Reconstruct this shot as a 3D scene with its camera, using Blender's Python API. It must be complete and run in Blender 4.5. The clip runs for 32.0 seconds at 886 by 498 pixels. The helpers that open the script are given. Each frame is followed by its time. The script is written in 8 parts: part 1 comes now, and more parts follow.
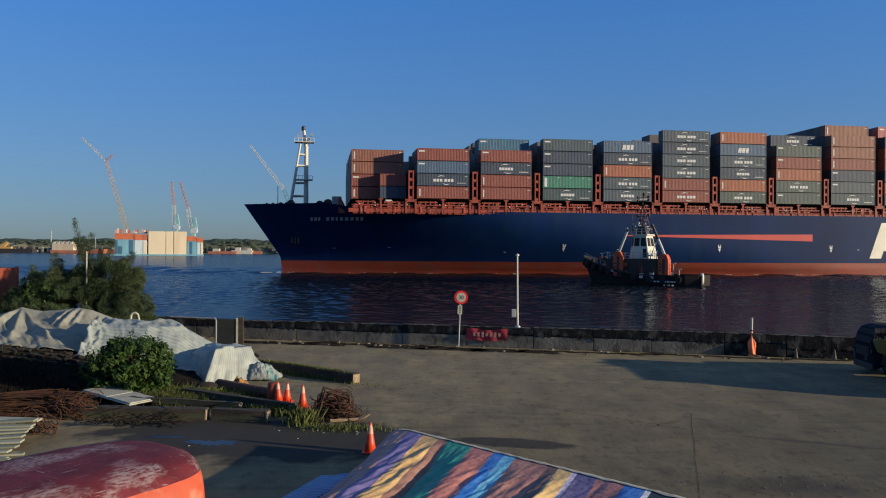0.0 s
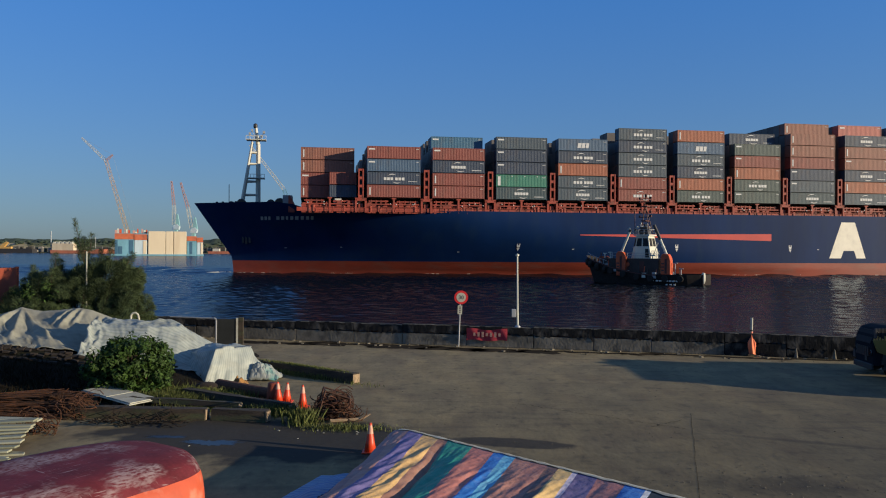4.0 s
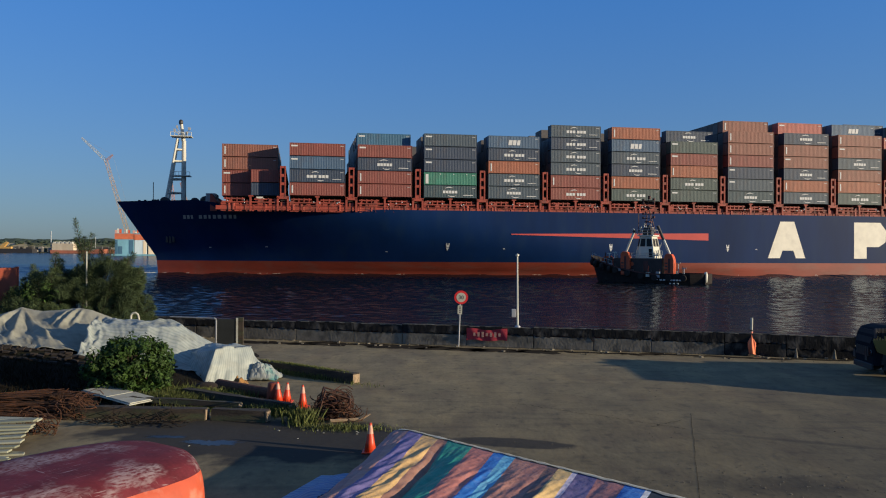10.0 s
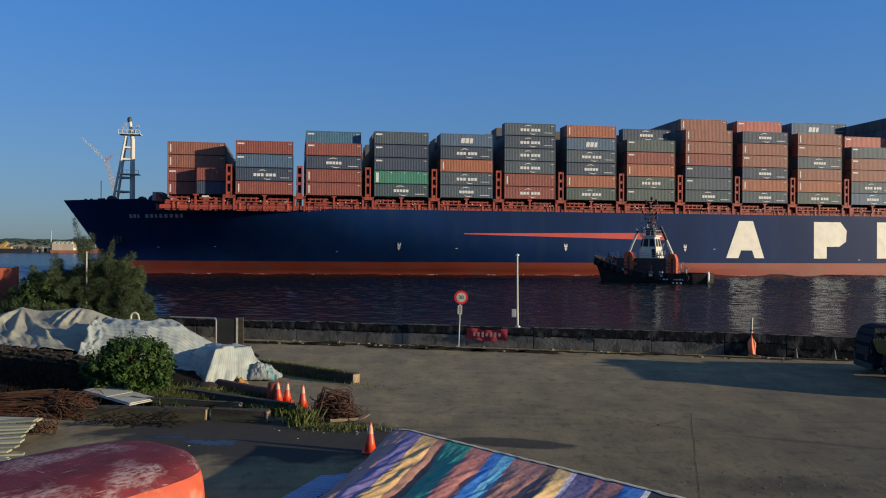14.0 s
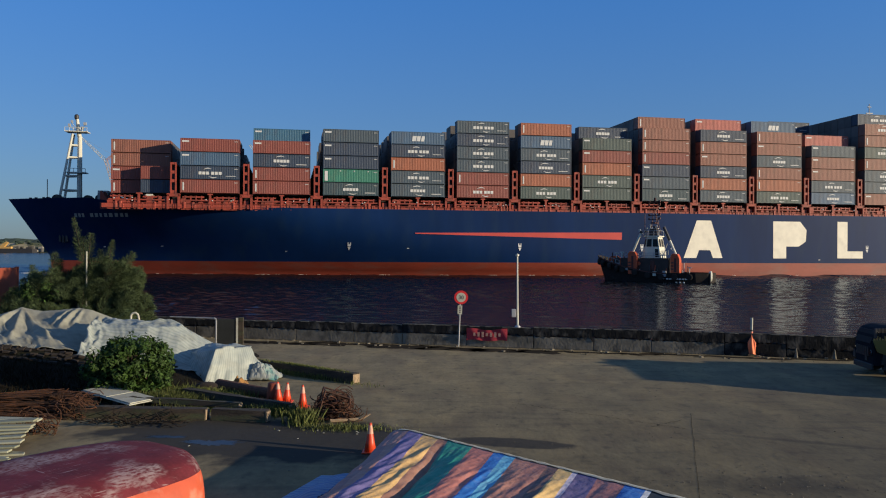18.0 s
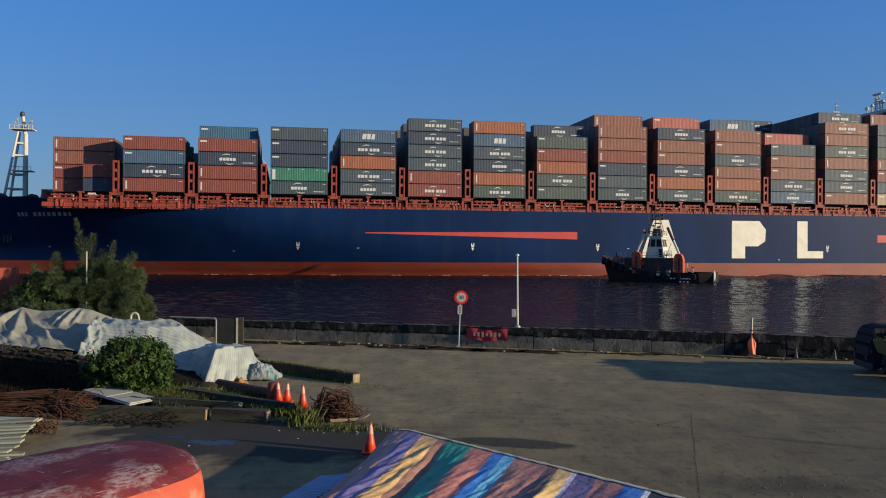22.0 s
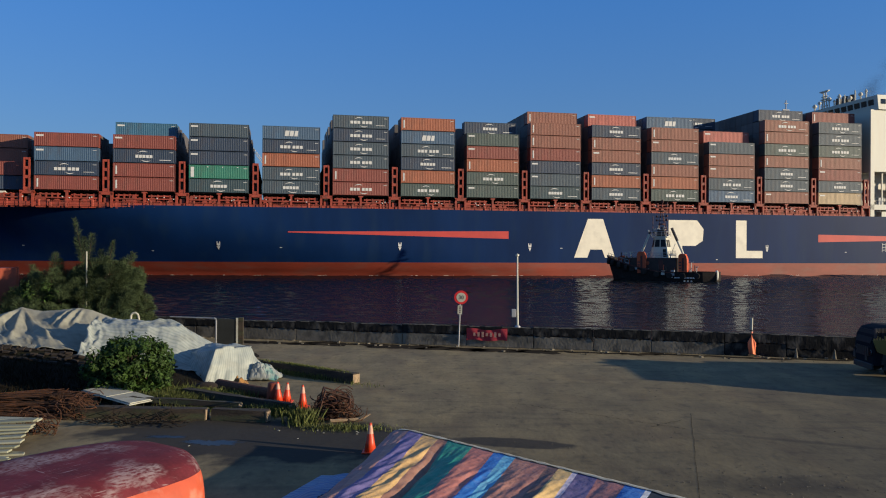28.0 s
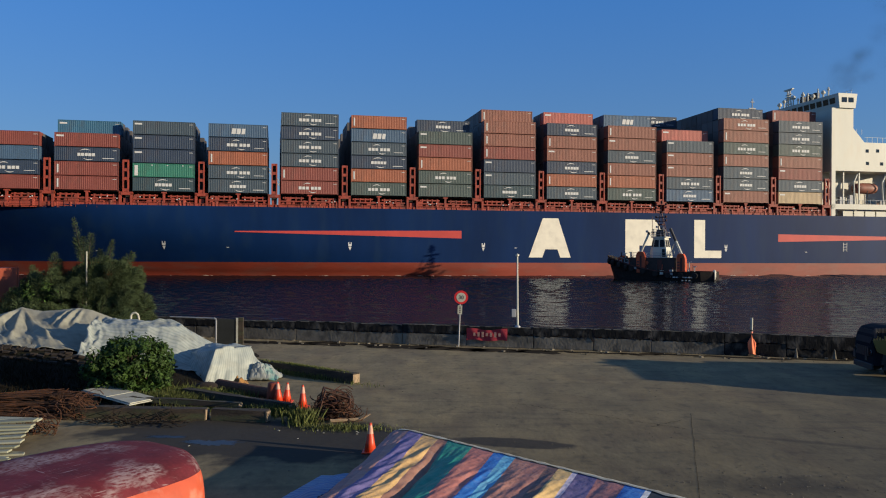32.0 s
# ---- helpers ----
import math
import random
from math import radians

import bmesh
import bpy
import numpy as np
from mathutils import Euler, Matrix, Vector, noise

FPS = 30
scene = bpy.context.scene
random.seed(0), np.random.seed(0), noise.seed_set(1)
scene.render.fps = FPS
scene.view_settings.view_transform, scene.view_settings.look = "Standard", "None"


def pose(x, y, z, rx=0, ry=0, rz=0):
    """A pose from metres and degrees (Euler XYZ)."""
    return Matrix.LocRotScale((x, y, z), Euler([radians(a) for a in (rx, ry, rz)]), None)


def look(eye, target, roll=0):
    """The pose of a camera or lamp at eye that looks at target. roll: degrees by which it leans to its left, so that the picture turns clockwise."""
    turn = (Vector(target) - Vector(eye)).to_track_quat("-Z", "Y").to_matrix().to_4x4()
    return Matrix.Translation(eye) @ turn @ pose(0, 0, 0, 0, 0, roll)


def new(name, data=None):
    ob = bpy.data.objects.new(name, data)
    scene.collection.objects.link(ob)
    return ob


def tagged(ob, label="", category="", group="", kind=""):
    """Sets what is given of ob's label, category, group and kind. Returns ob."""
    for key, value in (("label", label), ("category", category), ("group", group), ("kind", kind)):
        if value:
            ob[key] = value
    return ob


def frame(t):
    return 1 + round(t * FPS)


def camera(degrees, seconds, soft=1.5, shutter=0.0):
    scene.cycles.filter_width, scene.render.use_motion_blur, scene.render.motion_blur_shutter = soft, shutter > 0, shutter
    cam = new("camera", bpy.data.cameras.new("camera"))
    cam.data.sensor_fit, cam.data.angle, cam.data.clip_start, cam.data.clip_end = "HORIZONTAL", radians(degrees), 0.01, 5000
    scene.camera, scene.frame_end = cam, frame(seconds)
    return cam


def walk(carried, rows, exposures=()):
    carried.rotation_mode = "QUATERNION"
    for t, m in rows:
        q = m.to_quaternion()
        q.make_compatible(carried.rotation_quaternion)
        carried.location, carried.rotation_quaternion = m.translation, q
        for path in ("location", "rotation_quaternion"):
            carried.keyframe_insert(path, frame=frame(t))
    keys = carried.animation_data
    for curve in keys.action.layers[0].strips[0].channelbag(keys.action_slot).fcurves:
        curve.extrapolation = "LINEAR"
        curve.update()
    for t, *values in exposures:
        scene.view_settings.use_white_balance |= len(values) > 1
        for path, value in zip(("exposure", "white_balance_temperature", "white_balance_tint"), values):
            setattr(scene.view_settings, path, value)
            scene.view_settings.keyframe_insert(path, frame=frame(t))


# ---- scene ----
# Camera: stands still on an upper floor, 4.8 m over the quay. World: x to the right, y out over the water.
cam = camera(58.5, 32.0, soft=1.1)
EYE = look((0, 0, 4.8), (0, 100, 4.943), 0.29)
walk(cam, [(0.0, EYE), (32.0, EYE)])

# ---- light ----
SUN_EL, SUN_ROT = 10.5, 108.5
world = bpy.data.worlds.new("world")
scene.world = world
world.use_nodes = True
wn = world.node_tree
sky = wn.nodes.new("ShaderNodeTexSky")
sky.sky_type, sky.sun_disc = "NISHITA", False
sky.sun_elevation, sky.sun_rotation = radians(SUN_EL), radians(SUN_ROT)
sky.air_density, sky.dust_density, sky.ozone_density = 1.0, 0.7, 4.0
soft_sky = wn.nodes.new("ShaderNodeGamma")      # evens the haze between horizon and zenith
soft_sky.inputs[1].default_value = 0.55
tint = wn.nodes.new("ShaderNodeMix")
tint.data_type, tint.blend_type = "RGBA", "MULTIPLY"
tint.inputs[0].default_value = 1.0
tint.inputs[7].default_value = (0.385, 0.625, 1.02, 1)
wn.links.new(sky.outputs[0], soft_sky.inputs[0])
wn.links.new(soft_sky.outputs[0], tint.inputs[6])
up = wn.nodes.new("ShaderNodeTexCoord")          # grey haze low down, clear blue higher up, all round
height = wn.nodes.new("ShaderNodeSeparateXYZ")
clear = wn.nodes.new("ShaderNodeMapRange")
clear.inputs[1].default_value, clear.inputs[2].default_value = 0.0, 0.30
haze, hazed = wn.nodes.new("ShaderNodeMix"), wn.nodes.new("ShaderNodeMix")
haze.data_type, hazed.data_type, hazed.blend_type = "RGBA", "RGBA", "MULTIPLY"
haze.inputs[6].default_value, haze.inputs[7].default_value = (1.28, 1.0, 0.79, 1), (0.72, 1.0, 1.15, 1)
hazed.inputs[0].default_value = 1.0
wn.links.new(up.outputs["Generated"], height.inputs[0])
wn.links.new(height.outputs["Z"], clear.inputs[0])
wn.links.new(clear.outputs[0], haze.inputs[0])
wn.links.new(tint.outputs[2], hazed.inputs[6])
high, overhead = wn.nodes.new("ShaderNodeMapRange"), wn.nodes.new("ShaderNodeMix")
high.inputs[1].default_value, high.inputs[2].default_value = 0.32, 1.0
overhead.data_type = "RGBA"
overhead.inputs[7].default_value = (1.75, 1.12, 0.82, 1)
wn.links.new(height.outputs["Z"], high.inputs[0])
wn.links.new(high.outputs[0], overhead.inputs[0])
wn.links.new(haze.outputs[2], overhead.inputs[6])
wn.links.new(overhead.outputs[2], hazed.inputs[7])
wn.links.new(hazed.outputs[2], wn.nodes["Background"].inputs[0])
wn.nodes["Background"].inputs[1].default_value = 0.195
sun = new("sun", bpy.data.lights.new("sun", "SUN"))
sun.data.energy, sun.data.angle, sun.data.color = 4.7, radians(0.5), (1.0, 0.84, 0.60)
sun.matrix_world = look((94.8, -31.7, 18.5), (0, 0, 0))
scene.view_settings.exposure = 0.4

# ---- materials ----
WATER_Z = -0.9


def mat(name, color, rough=0.7, metal=0.0, var=0.25, scale=2.0, fine=30.0, bump=0.1, dist=0.01, dirt=None, dirt_amount=0.4,
        dirt_scale=1.0, stretch=(1, 1, 1), spec=0.5, random_per="none", rnd=(0.45, 0.12)):
    """A painted or natural surface: two scales of noise vary its colour, a third one its relief; dirt lies in patches of its own colour."""
    m = bpy.data.materials.new(name)
    m.use_nodes = True
    n, l = m.node_tree.nodes, m.node_tree.links
    b = n["Principled BSDF"]
    b.inputs["Roughness"].default_value = rough
    b.inputs["Metallic"].default_value = metal
    b.inputs["Specular IOR Level"].default_value = spec
    co = n.new("ShaderNodeTexCoord")
    mp = n.new("ShaderNodeMapping")
    mp.inputs["Scale"].default_value = stretch
    l.new(co.outputs["Object"], mp.inputs[0])

    def noise_tex(s, detail=4.0):
        t = n.new("ShaderNodeTexNoise")
        t.inputs["Scale"].default_value, t.inputs["Detail"].default_value = s, detail
        l.new(mp.outputs[0], t.inputs["Vector"])
        return t.outputs["Fac"]

    def mix(fac, a, c, kind="MIX"):
        x = n.new("ShaderNodeMix")
        x.data_type, x.blend_type = "RGBA", kind
        for sock, v in ((x.inputs[0], fac), (x.inputs[6], a), (x.inputs[7], c)):
            if hasattr(v, "links"):
                l.new(v, sock)
            else:
                sock.default_value = v
        return x.outputs[2]

    def ramp(sock, lo, hi):
        x = n.new("ShaderNodeMapRange")
        x.inputs[1].default_value, x.inputs[2].default_value = lo, hi
        l.new(sock, x.inputs[0])
        return x.outputs[0]

    dark = tuple(c * (1 - var) for c in color[:3]) + (1.0,)
    light = tuple(min(1, c * (1 + var)) for c in color[:3]) + (1.0,)
    col = mix(ramp(noise_tex(scale), 0.3, 0.7), dark, light)
    grain = ramp(noise_tex(fine, 2.0), 0.25, 0.75)
    col = mix(0.35 * min(1, var * 3), col, mix(grain, dark, light))
    if random_per != "none":
        src = n.new("ShaderNodeObjectInfo").outputs["Random"] if random_per == "object" else n.new("ShaderNodeNewGeometry").outputs["Random Per Island"]
        col = mix(ramp(src, 0.0, 1.0), mix(rnd[0], col, (0.008, 0.008, 0.006, 1)), mix(rnd[1], col, (0.8, 0.78, 0.7, 1)))
    if dirt:
        d = ramp(noise_tex(dirt_scale, 6.0), 0.5, 0.68)
        mul = n.new("ShaderNodeMath")
        mul.operation = "MULTIPLY"
        mul.inputs[1].default_value = dirt_amount
        l.new(d, mul.inputs[0])
        col = mix(mul.outputs[0], col, dirt)
    l.new(col, b.inputs["Base Color"])
    if bump:
        bp = n.new("ShaderNodeBump")
        bp.inputs["Strength"].default_value, bp.inputs["Distance"].default_value = bump, dist
        l.new(noise_tex(fine, 4.0), bp.inputs["Height"])
        l.new(bp.outputs[0], b.inputs["Normal"])
    return m


M = {}
M["hull"] = mat("navy hull paint", (0.0030, 0.0190, 0.074, 1), 0.5, var=0.22, scale=0.12, fine=0.9, bump=0.05, dist=0.05,
                dirt=(0.014, 0.034, 0.07, 1), dirt_amount=0.3, dirt_scale=0.35, stretch=(1, 1, 0.25), spec=0.12)
M["boot"] = mat("red antifouling paint", (0.215, 0.032, 0.014, 1), 0.6, var=0.25, scale=0.3, fine=2.0, bump=0.05, dist=0.03,
                dirt=(0.16, 0.07, 0.05, 1), dirt_amount=0.5, dirt_scale=0.5, stretch=(0.3, 1, 1))
M["white"] = mat("white paint", (0.53, 0.52, 0.44, 1), 0.5, var=0.08, scale=0.3, fine=3.0, bump=0.03, dirt=(0.45, 0.36, 0.25, 1), dirt_amount=0.25, dirt_scale=0.6, stretch=(1, 1, 0.3))
M["letter"] = mat("cream marking paint", (0.74, 0.69, 0.56, 1), 0.6, var=0.1, scale=0.4, fine=3.0, bump=0.0, dirt=(0.4, 0.36, 0.3, 1), dirt_amount=0.2, dirt_scale=0.6)
M["stripe"] = mat("red marking paint", (0.46, 0.045, 0.035, 1), 0.6, var=0.12, scale=0.3, fine=3.0, bump=0.0)
# deck red again, darkened in colour for the shade under the containers
M["deckshade"] = mat("shaded red oxide paint", (0.115, 0.026, 0.017, 1), 0.7, var=0.35, scale=0.6, fine=4.0, dirt=(0.04, 0.02, 0.016, 1), dirt_amount=0.6, dirt_scale=0.8)
M["deckred"] = mat("red oxide deck paint", (0.28, 0.044, 0.024, 1), 0.65, var=0.3, scale=0.6, fine=4.0, bump=0.1, dist=0.03, dirt=(0.07, 0.035, 0.025, 1), dirt_amount=0.6, dirt_scale=0.8)
M["dark"] = mat("dark steel", (0.030, 0.028, 0.028, 1), 0.6, var=0.3, scale=1.0, fine=8.0)
M["glass"] = mat("dark window glass", (0.012, 0.016, 0.02, 1), 0.08, var=0.05, bump=0.0, spec=0.6)
M["rubber"] = mat("black rubber", (0.030, 0.026, 0.024, 1), 0.85, var=0.3, scale=3.0, fine=20.0, spec=0.1)
M["logo"] = mat("white stencil paint", (0.56, 0.56, 0.54, 1), 0.6, var=0.1, scale=1.0, fine=6.0, bump=0.0)
M["grey"] = mat("grey paint", (0.30, 0.31, 0.32, 1), 0.5, var=0.15, scale=0.8, fine=6.0)
M["orange"] = mat("orange-red paint", (0.52, 0.075, 0.018, 1), 0.5, var=0.2, scale=0.7, fine=6.0, bump=0.05, dirt=(0.12, 0.04, 0.02, 1), dirt_amount=0.5, dirt_scale=1.0)
CONT = {"red": (0.222, 0.052, 0.037), "brown": (0.245, 0.088, 0.057), "orange": (0.325, 0.098, 0.046), "navy": (0.022, 0.042, 0.079),
        "slate": (0.044, 0.072, 0.098), "steel": (0.050, 0.105, 0.18), "teal": (0.030, 0.120, 0.205), "green": (0.026, 0.185, 0.125),
        "greygreen": (0.055, 0.084, 0.078), "darkteal": (0.028, 0.060, 0.075), "tan": (0.48, 0.35, 0.20), "pink": (0.42, 0.11, 0.085)}
for k, c in CONT.items():
    c = tuple(v * 0.88 + 0.003 for v in c)
    M["c_" + k] = mat(k + " container paint", c + (1,), 0.6, var=0.16, scale=0.5, fine=5.0, bump=0.05, dirt=(c[0] * 0.45 + 0.03, c[1] * 0.45 + 0.02, c[2] * 0.45 + 0.015, 1),
                      dirt_amount=0.45, dirt_scale=0.7, stretch=(1, 1, 0.35))
M["stackdark"] = mat("mixed container paint", (0.085, 0.075, 0.075, 1), 0.65, var=0.2, scale=0.4, random_per="island", rnd=(0.3, 0.05))
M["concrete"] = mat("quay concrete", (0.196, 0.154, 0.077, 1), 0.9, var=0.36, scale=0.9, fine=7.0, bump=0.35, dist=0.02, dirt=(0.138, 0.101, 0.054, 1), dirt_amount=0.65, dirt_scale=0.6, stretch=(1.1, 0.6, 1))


def apron_darkening(m, place, size, turn, tone, edge=0.35, rag=0.9, rag_scale=0.9):
    """Darkens a patch of the apron, ragged at its rim: stains and a painted fall-off."""
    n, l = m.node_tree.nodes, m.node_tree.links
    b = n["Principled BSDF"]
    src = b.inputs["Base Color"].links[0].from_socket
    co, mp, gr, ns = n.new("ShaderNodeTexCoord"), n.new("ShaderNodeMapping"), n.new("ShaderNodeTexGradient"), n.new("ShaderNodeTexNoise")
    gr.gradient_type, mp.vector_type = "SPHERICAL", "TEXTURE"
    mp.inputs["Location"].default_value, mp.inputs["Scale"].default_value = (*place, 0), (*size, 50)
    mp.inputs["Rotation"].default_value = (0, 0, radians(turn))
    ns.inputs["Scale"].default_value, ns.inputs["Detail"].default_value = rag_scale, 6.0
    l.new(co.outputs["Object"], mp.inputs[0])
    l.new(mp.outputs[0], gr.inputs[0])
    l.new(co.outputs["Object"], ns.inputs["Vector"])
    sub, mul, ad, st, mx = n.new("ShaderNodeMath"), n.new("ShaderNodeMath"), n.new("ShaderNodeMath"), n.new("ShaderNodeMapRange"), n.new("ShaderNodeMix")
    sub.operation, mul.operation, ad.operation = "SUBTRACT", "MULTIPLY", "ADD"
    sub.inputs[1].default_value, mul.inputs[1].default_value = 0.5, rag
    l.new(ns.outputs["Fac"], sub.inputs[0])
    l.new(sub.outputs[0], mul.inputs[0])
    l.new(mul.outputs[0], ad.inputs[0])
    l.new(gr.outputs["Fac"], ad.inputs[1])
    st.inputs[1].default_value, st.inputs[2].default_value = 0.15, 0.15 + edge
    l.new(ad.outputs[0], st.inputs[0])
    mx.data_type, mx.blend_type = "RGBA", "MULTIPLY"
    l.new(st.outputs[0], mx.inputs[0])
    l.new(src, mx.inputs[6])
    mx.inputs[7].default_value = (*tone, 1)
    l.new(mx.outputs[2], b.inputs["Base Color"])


def apron_wear(m):
    """Fine dark specks and rubbed pale patches over the whole apron."""
    n, l = m.node_tree.nodes, m.node_tree.links
    b = n["Principled BSDF"]
    co = n.new("ShaderNodeTexCoord")
    for scale, stretch, lo, hi, tone, kind in ((2.6, (1, 0.7, 1), 0.54, 0.70, (0.62, 0.62, 0.64), "MULTIPLY"), (0.35, (1.6, 0.6, 1), 0.45, 0.65, (1.22, 1.18, 1.10), "MULTIPLY"),
                                               (14.0, (1, 1, 1), 0.62, 0.72, (0.45, 0.45, 0.47), "MULTIPLY"), (0.9, (0.25, 2.2, 1), 0.56, 0.66, (0.78, 0.78, 0.80), "MULTIPLY")):
        mp, t, r, mx = n.new("ShaderNodeMapping"), n.new("ShaderNodeTexNoise"), n.new("ShaderNodeMapRange"), n.new("ShaderNodeMix")
        mp.inputs["Scale"].default_value = stretch
        t.inputs["Scale"].default_value, t.inputs["Detail"].default_value = scale, 8.0
        r.inputs[1].default_value, r.inputs[2].default_value = lo, hi
        mx.data_type, mx.blend_type = "RGBA", kind
        mx.inputs[7].default_value = (*tone, 1)
        l.new(co.outputs["Object"], mp.inputs[0])
        l.new(mp.outputs[0], t.inputs["Vector"])
        l.new(t.outputs["Fac"], r.inputs[0])
        l.new(r.outputs[0], mx.inputs[0])
        l.new(b.inputs["Base Color"].links[0].from_socket, mx.inputs[6])
        l.new(mx.outputs[2], b.inputs["Base Color"])


apron_wear(M["concrete"])
apron_darkening(M["concrete"], (18, 16), (27, 24), 0, (0.17, 0.19, 0.23), 0.9, 0.3, 0.5)        # brightness fall-off to the near right, painted into the ground colour
apron_darkening(M["concrete"], (-4.5, 20.1), (5.8, 3.0), -8, (0.10, 0.10, 0.11), 0.18)              # damp ground before the timbers
# dark oval on the ground beyond the striped cover
apron_darkening(M["concrete"], (1.75, 19.75), (2.0, 0.62), -14, (0.20, 0.20, 0.22), 0.16, 0.4, 1.8)
apron_darkening(M["concrete"], (9.4, 19.9), (3.4, 0.26), -23.5, (0.5, 0.5, 0.52), 0.6, 0.25, 1.2)   # narrow soft dark band across the slabs
apron_darkening(M["concrete"], (6.9, 16.3), (2.6, 1.0), 0, (0.55, 0.55, 0.56), 0.5, 1.2, 1.8)
M["wall"] = mat("weathered wall concrete", (0.165, 0.146, 0.112, 1), 0.9, var=0.4, scale=1.5, fine=9.0, bump=0.5, dist=0.04, dirt=(0.028, 0.026, 0.023, 1), dirt_amount=0.9, dirt_scale=1.6, stretch=(1, 1, 0.8))
M["mould"] = mat("black weathered coping", (0.014, 0.014, 0.014, 1), 0.95, var=0.4, scale=2.0, fine=12.0, bump=0.5, dist=0.04, dirt=(0.12, 0.11, 0.095, 1), dirt_amount=0.7, dirt_scale=2.4, stretch=(1, 1, 0.7), spec=0.15)


def water_material():
    """Dark water under a gloss that grows with the slant of the view; the gloss is dulled by ripples too small to build."""
    m = bpy.data.materials.new("harbour water")
    m.use_nodes = True
    n, l = m.node_tree.nodes, m.node_tree.links
    n.remove(n["Principled BSDF"])
    df, gl, mx, fr = n.new("ShaderNodeBsdfDiffuse"), n.new("ShaderNodeBsdfGlossy"), n.new("ShaderNodeMixShader"), n.new("ShaderNodeFresnel")
    df.inputs["Color"].default_value = (0.007, 0.012, 0.017, 1)
    gl.inputs["Color"].default_value = (0.40, 0.455, 0.53, 1)
    gl.inputs["Roughness"].default_value = 0.13
    fr.inputs["IOR"].default_value = 1.33
    co, t, bp = n.new("ShaderNodeTexCoord"), n.new("ShaderNodeTexNoise"), n.new("ShaderNodeBump")
    t.inputs["Scale"].default_value, t.inputs["Detail"].default_value = 1.3, 2.0
    bp.inputs["Strength"].default_value, bp.inputs["Distance"].default_value = 1.0, 0.03
    l.new(co.outputs["Object"], t.inputs["Vector"])
    l.new(t.outputs["Fac"], bp.inputs["Height"])
    for node in (df, gl, fr):
        l.new(bp.outputs[0], node.inputs["Normal"])
    l.new(fr.outputs[0], mx.inputs[0])
    l.new(df.outputs[0], mx.inputs[1])
    l.new(gl.outputs[0], mx.inputs[2])
    l.new(mx.outputs[0], n["Material Output"].inputs[0])
    return m


M["water"] = water_material()


# ---- mesh helpers ----
def box(bm, x0, x1, y0, y1, z0, z1, m=None):
    """A box; m: a matrix laid over it."""
    vs = [bm.verts.new(Vector(p) if m is None else m @ Vector(p)) for p in
          ((x0, y0, z0), (x1, y0, z0), (x1, y1, z0), (x0, y1, z0), (x0, y0, z1), (x1, y0, z1), (x1, y1, z1), (x0, y1, z1))]
    for f in ((0, 3, 2, 1), (4, 5, 6, 7), (0, 1, 5, 4), (1, 2, 6, 5), (2, 3, 7, 6), (3, 0, 4, 7)):
        bm.faces.new([vs[i] for i in f])


def rod(bm, p, q, r0, r1=None, sides=8):
    """A tapered rod from p to q."""
    p, q = Vector(p), Vector(q)
    r1 = r0 if r1 is None else r1
    w = (q - p).normalized()
    u = w.orthogonal().normalized()
    v = w.cross(u)
    rings = []
    for c, r in ((p, r0), (q, r1)):
        rings.append([bm.verts.new(c + (u * math.cos(a) + v * math.sin(a)) * r) for a in (2 * math.pi * i / sides for i in range(sides))])
    for i in range(sides):
        j = (i + 1) % sides
        bm.faces.new((rings[0][i], rings[0][j], rings[1][j], rings[1][i]))
    bm.faces.new(rings[0][::-1])
    bm.faces.new(rings[1])


def prism(bm, pts, axis, lo, hi):
    """A flat outline pushed through from lo to hi along axis ('x', 'y' or 'z'); pts are the two other coordinates in order."""
    def place(a, b, c):
        return {"x": (c, a, b), "y": (a, c, b), "z": (a, b, c)}[axis]
    lower = [bm.verts.new(place(a, b, lo)) for a, b in pts]
    upper = [bm.verts.new(place(a, b, hi)) for a, b in pts]
    bm.faces.new(lower[::-1])
    bm.faces.new(upper)
    for i in range(len(pts)):
        j = (i + 1) % len(pts)
        bm.faces.new((lower[i], lower[j], upper[j], upper[i]))


def lathe(bm, profile, sides=16, m=None):
    """A surface of revolution about z; profile: (radius, height) from bottom to top."""
    rings = []
    for r, z in profile:
        rings.append([bm.verts.new((m or Matrix()) @ Vector((r * math.cos(a), r * math.sin(a), z))) for a in (2 * math.pi * i / sides for i in range(sides))])
    for a, b in zip(rings, rings[1:]):
        for i in range(sides):
            j = (i + 1) % sides
            bm.faces.new((a[i], a[j], b[j], b[i]))
    bm.faces.new(rings[0][::-1])
    bm.faces.new(rings[-1])


def mesh_of(name, bm, material, smooth=False, bevel=0.0):
    if bevel:
        bmesh.ops.bevel(bm, geom=bm.edges[:], offset=bevel, segments=1, affect="EDGES", clamp_overlap=True)
    bmesh.ops.recalc_face_normals(bm, faces=bm.faces[:])
    me = bpy.data.meshes.new(name)
    bm.to_mesh(me)
    bm.free()
    me.materials.append(material)
    if smooth:
        me.shade_smooth()
    return me


def part(name, bm, material, parent, label="", smooth=False, bevel=0.0):
    """Links a bmesh as one mesh object under a thing or a part."""
    ob = new(name, mesh_of(name, bm, material, smooth, bevel))
    ob.parent = parent
    return tagged(ob, label)


def thing(name, label, category, m=None, group="", kind=""):
    """An Empty at the base of a thing, which parents its parts."""
    ob = tagged(new(name), label, category, group, kind)
    ob.empty_display_size = 0.3
    if m is not None:
        ob.matrix_basis = m
    return ob


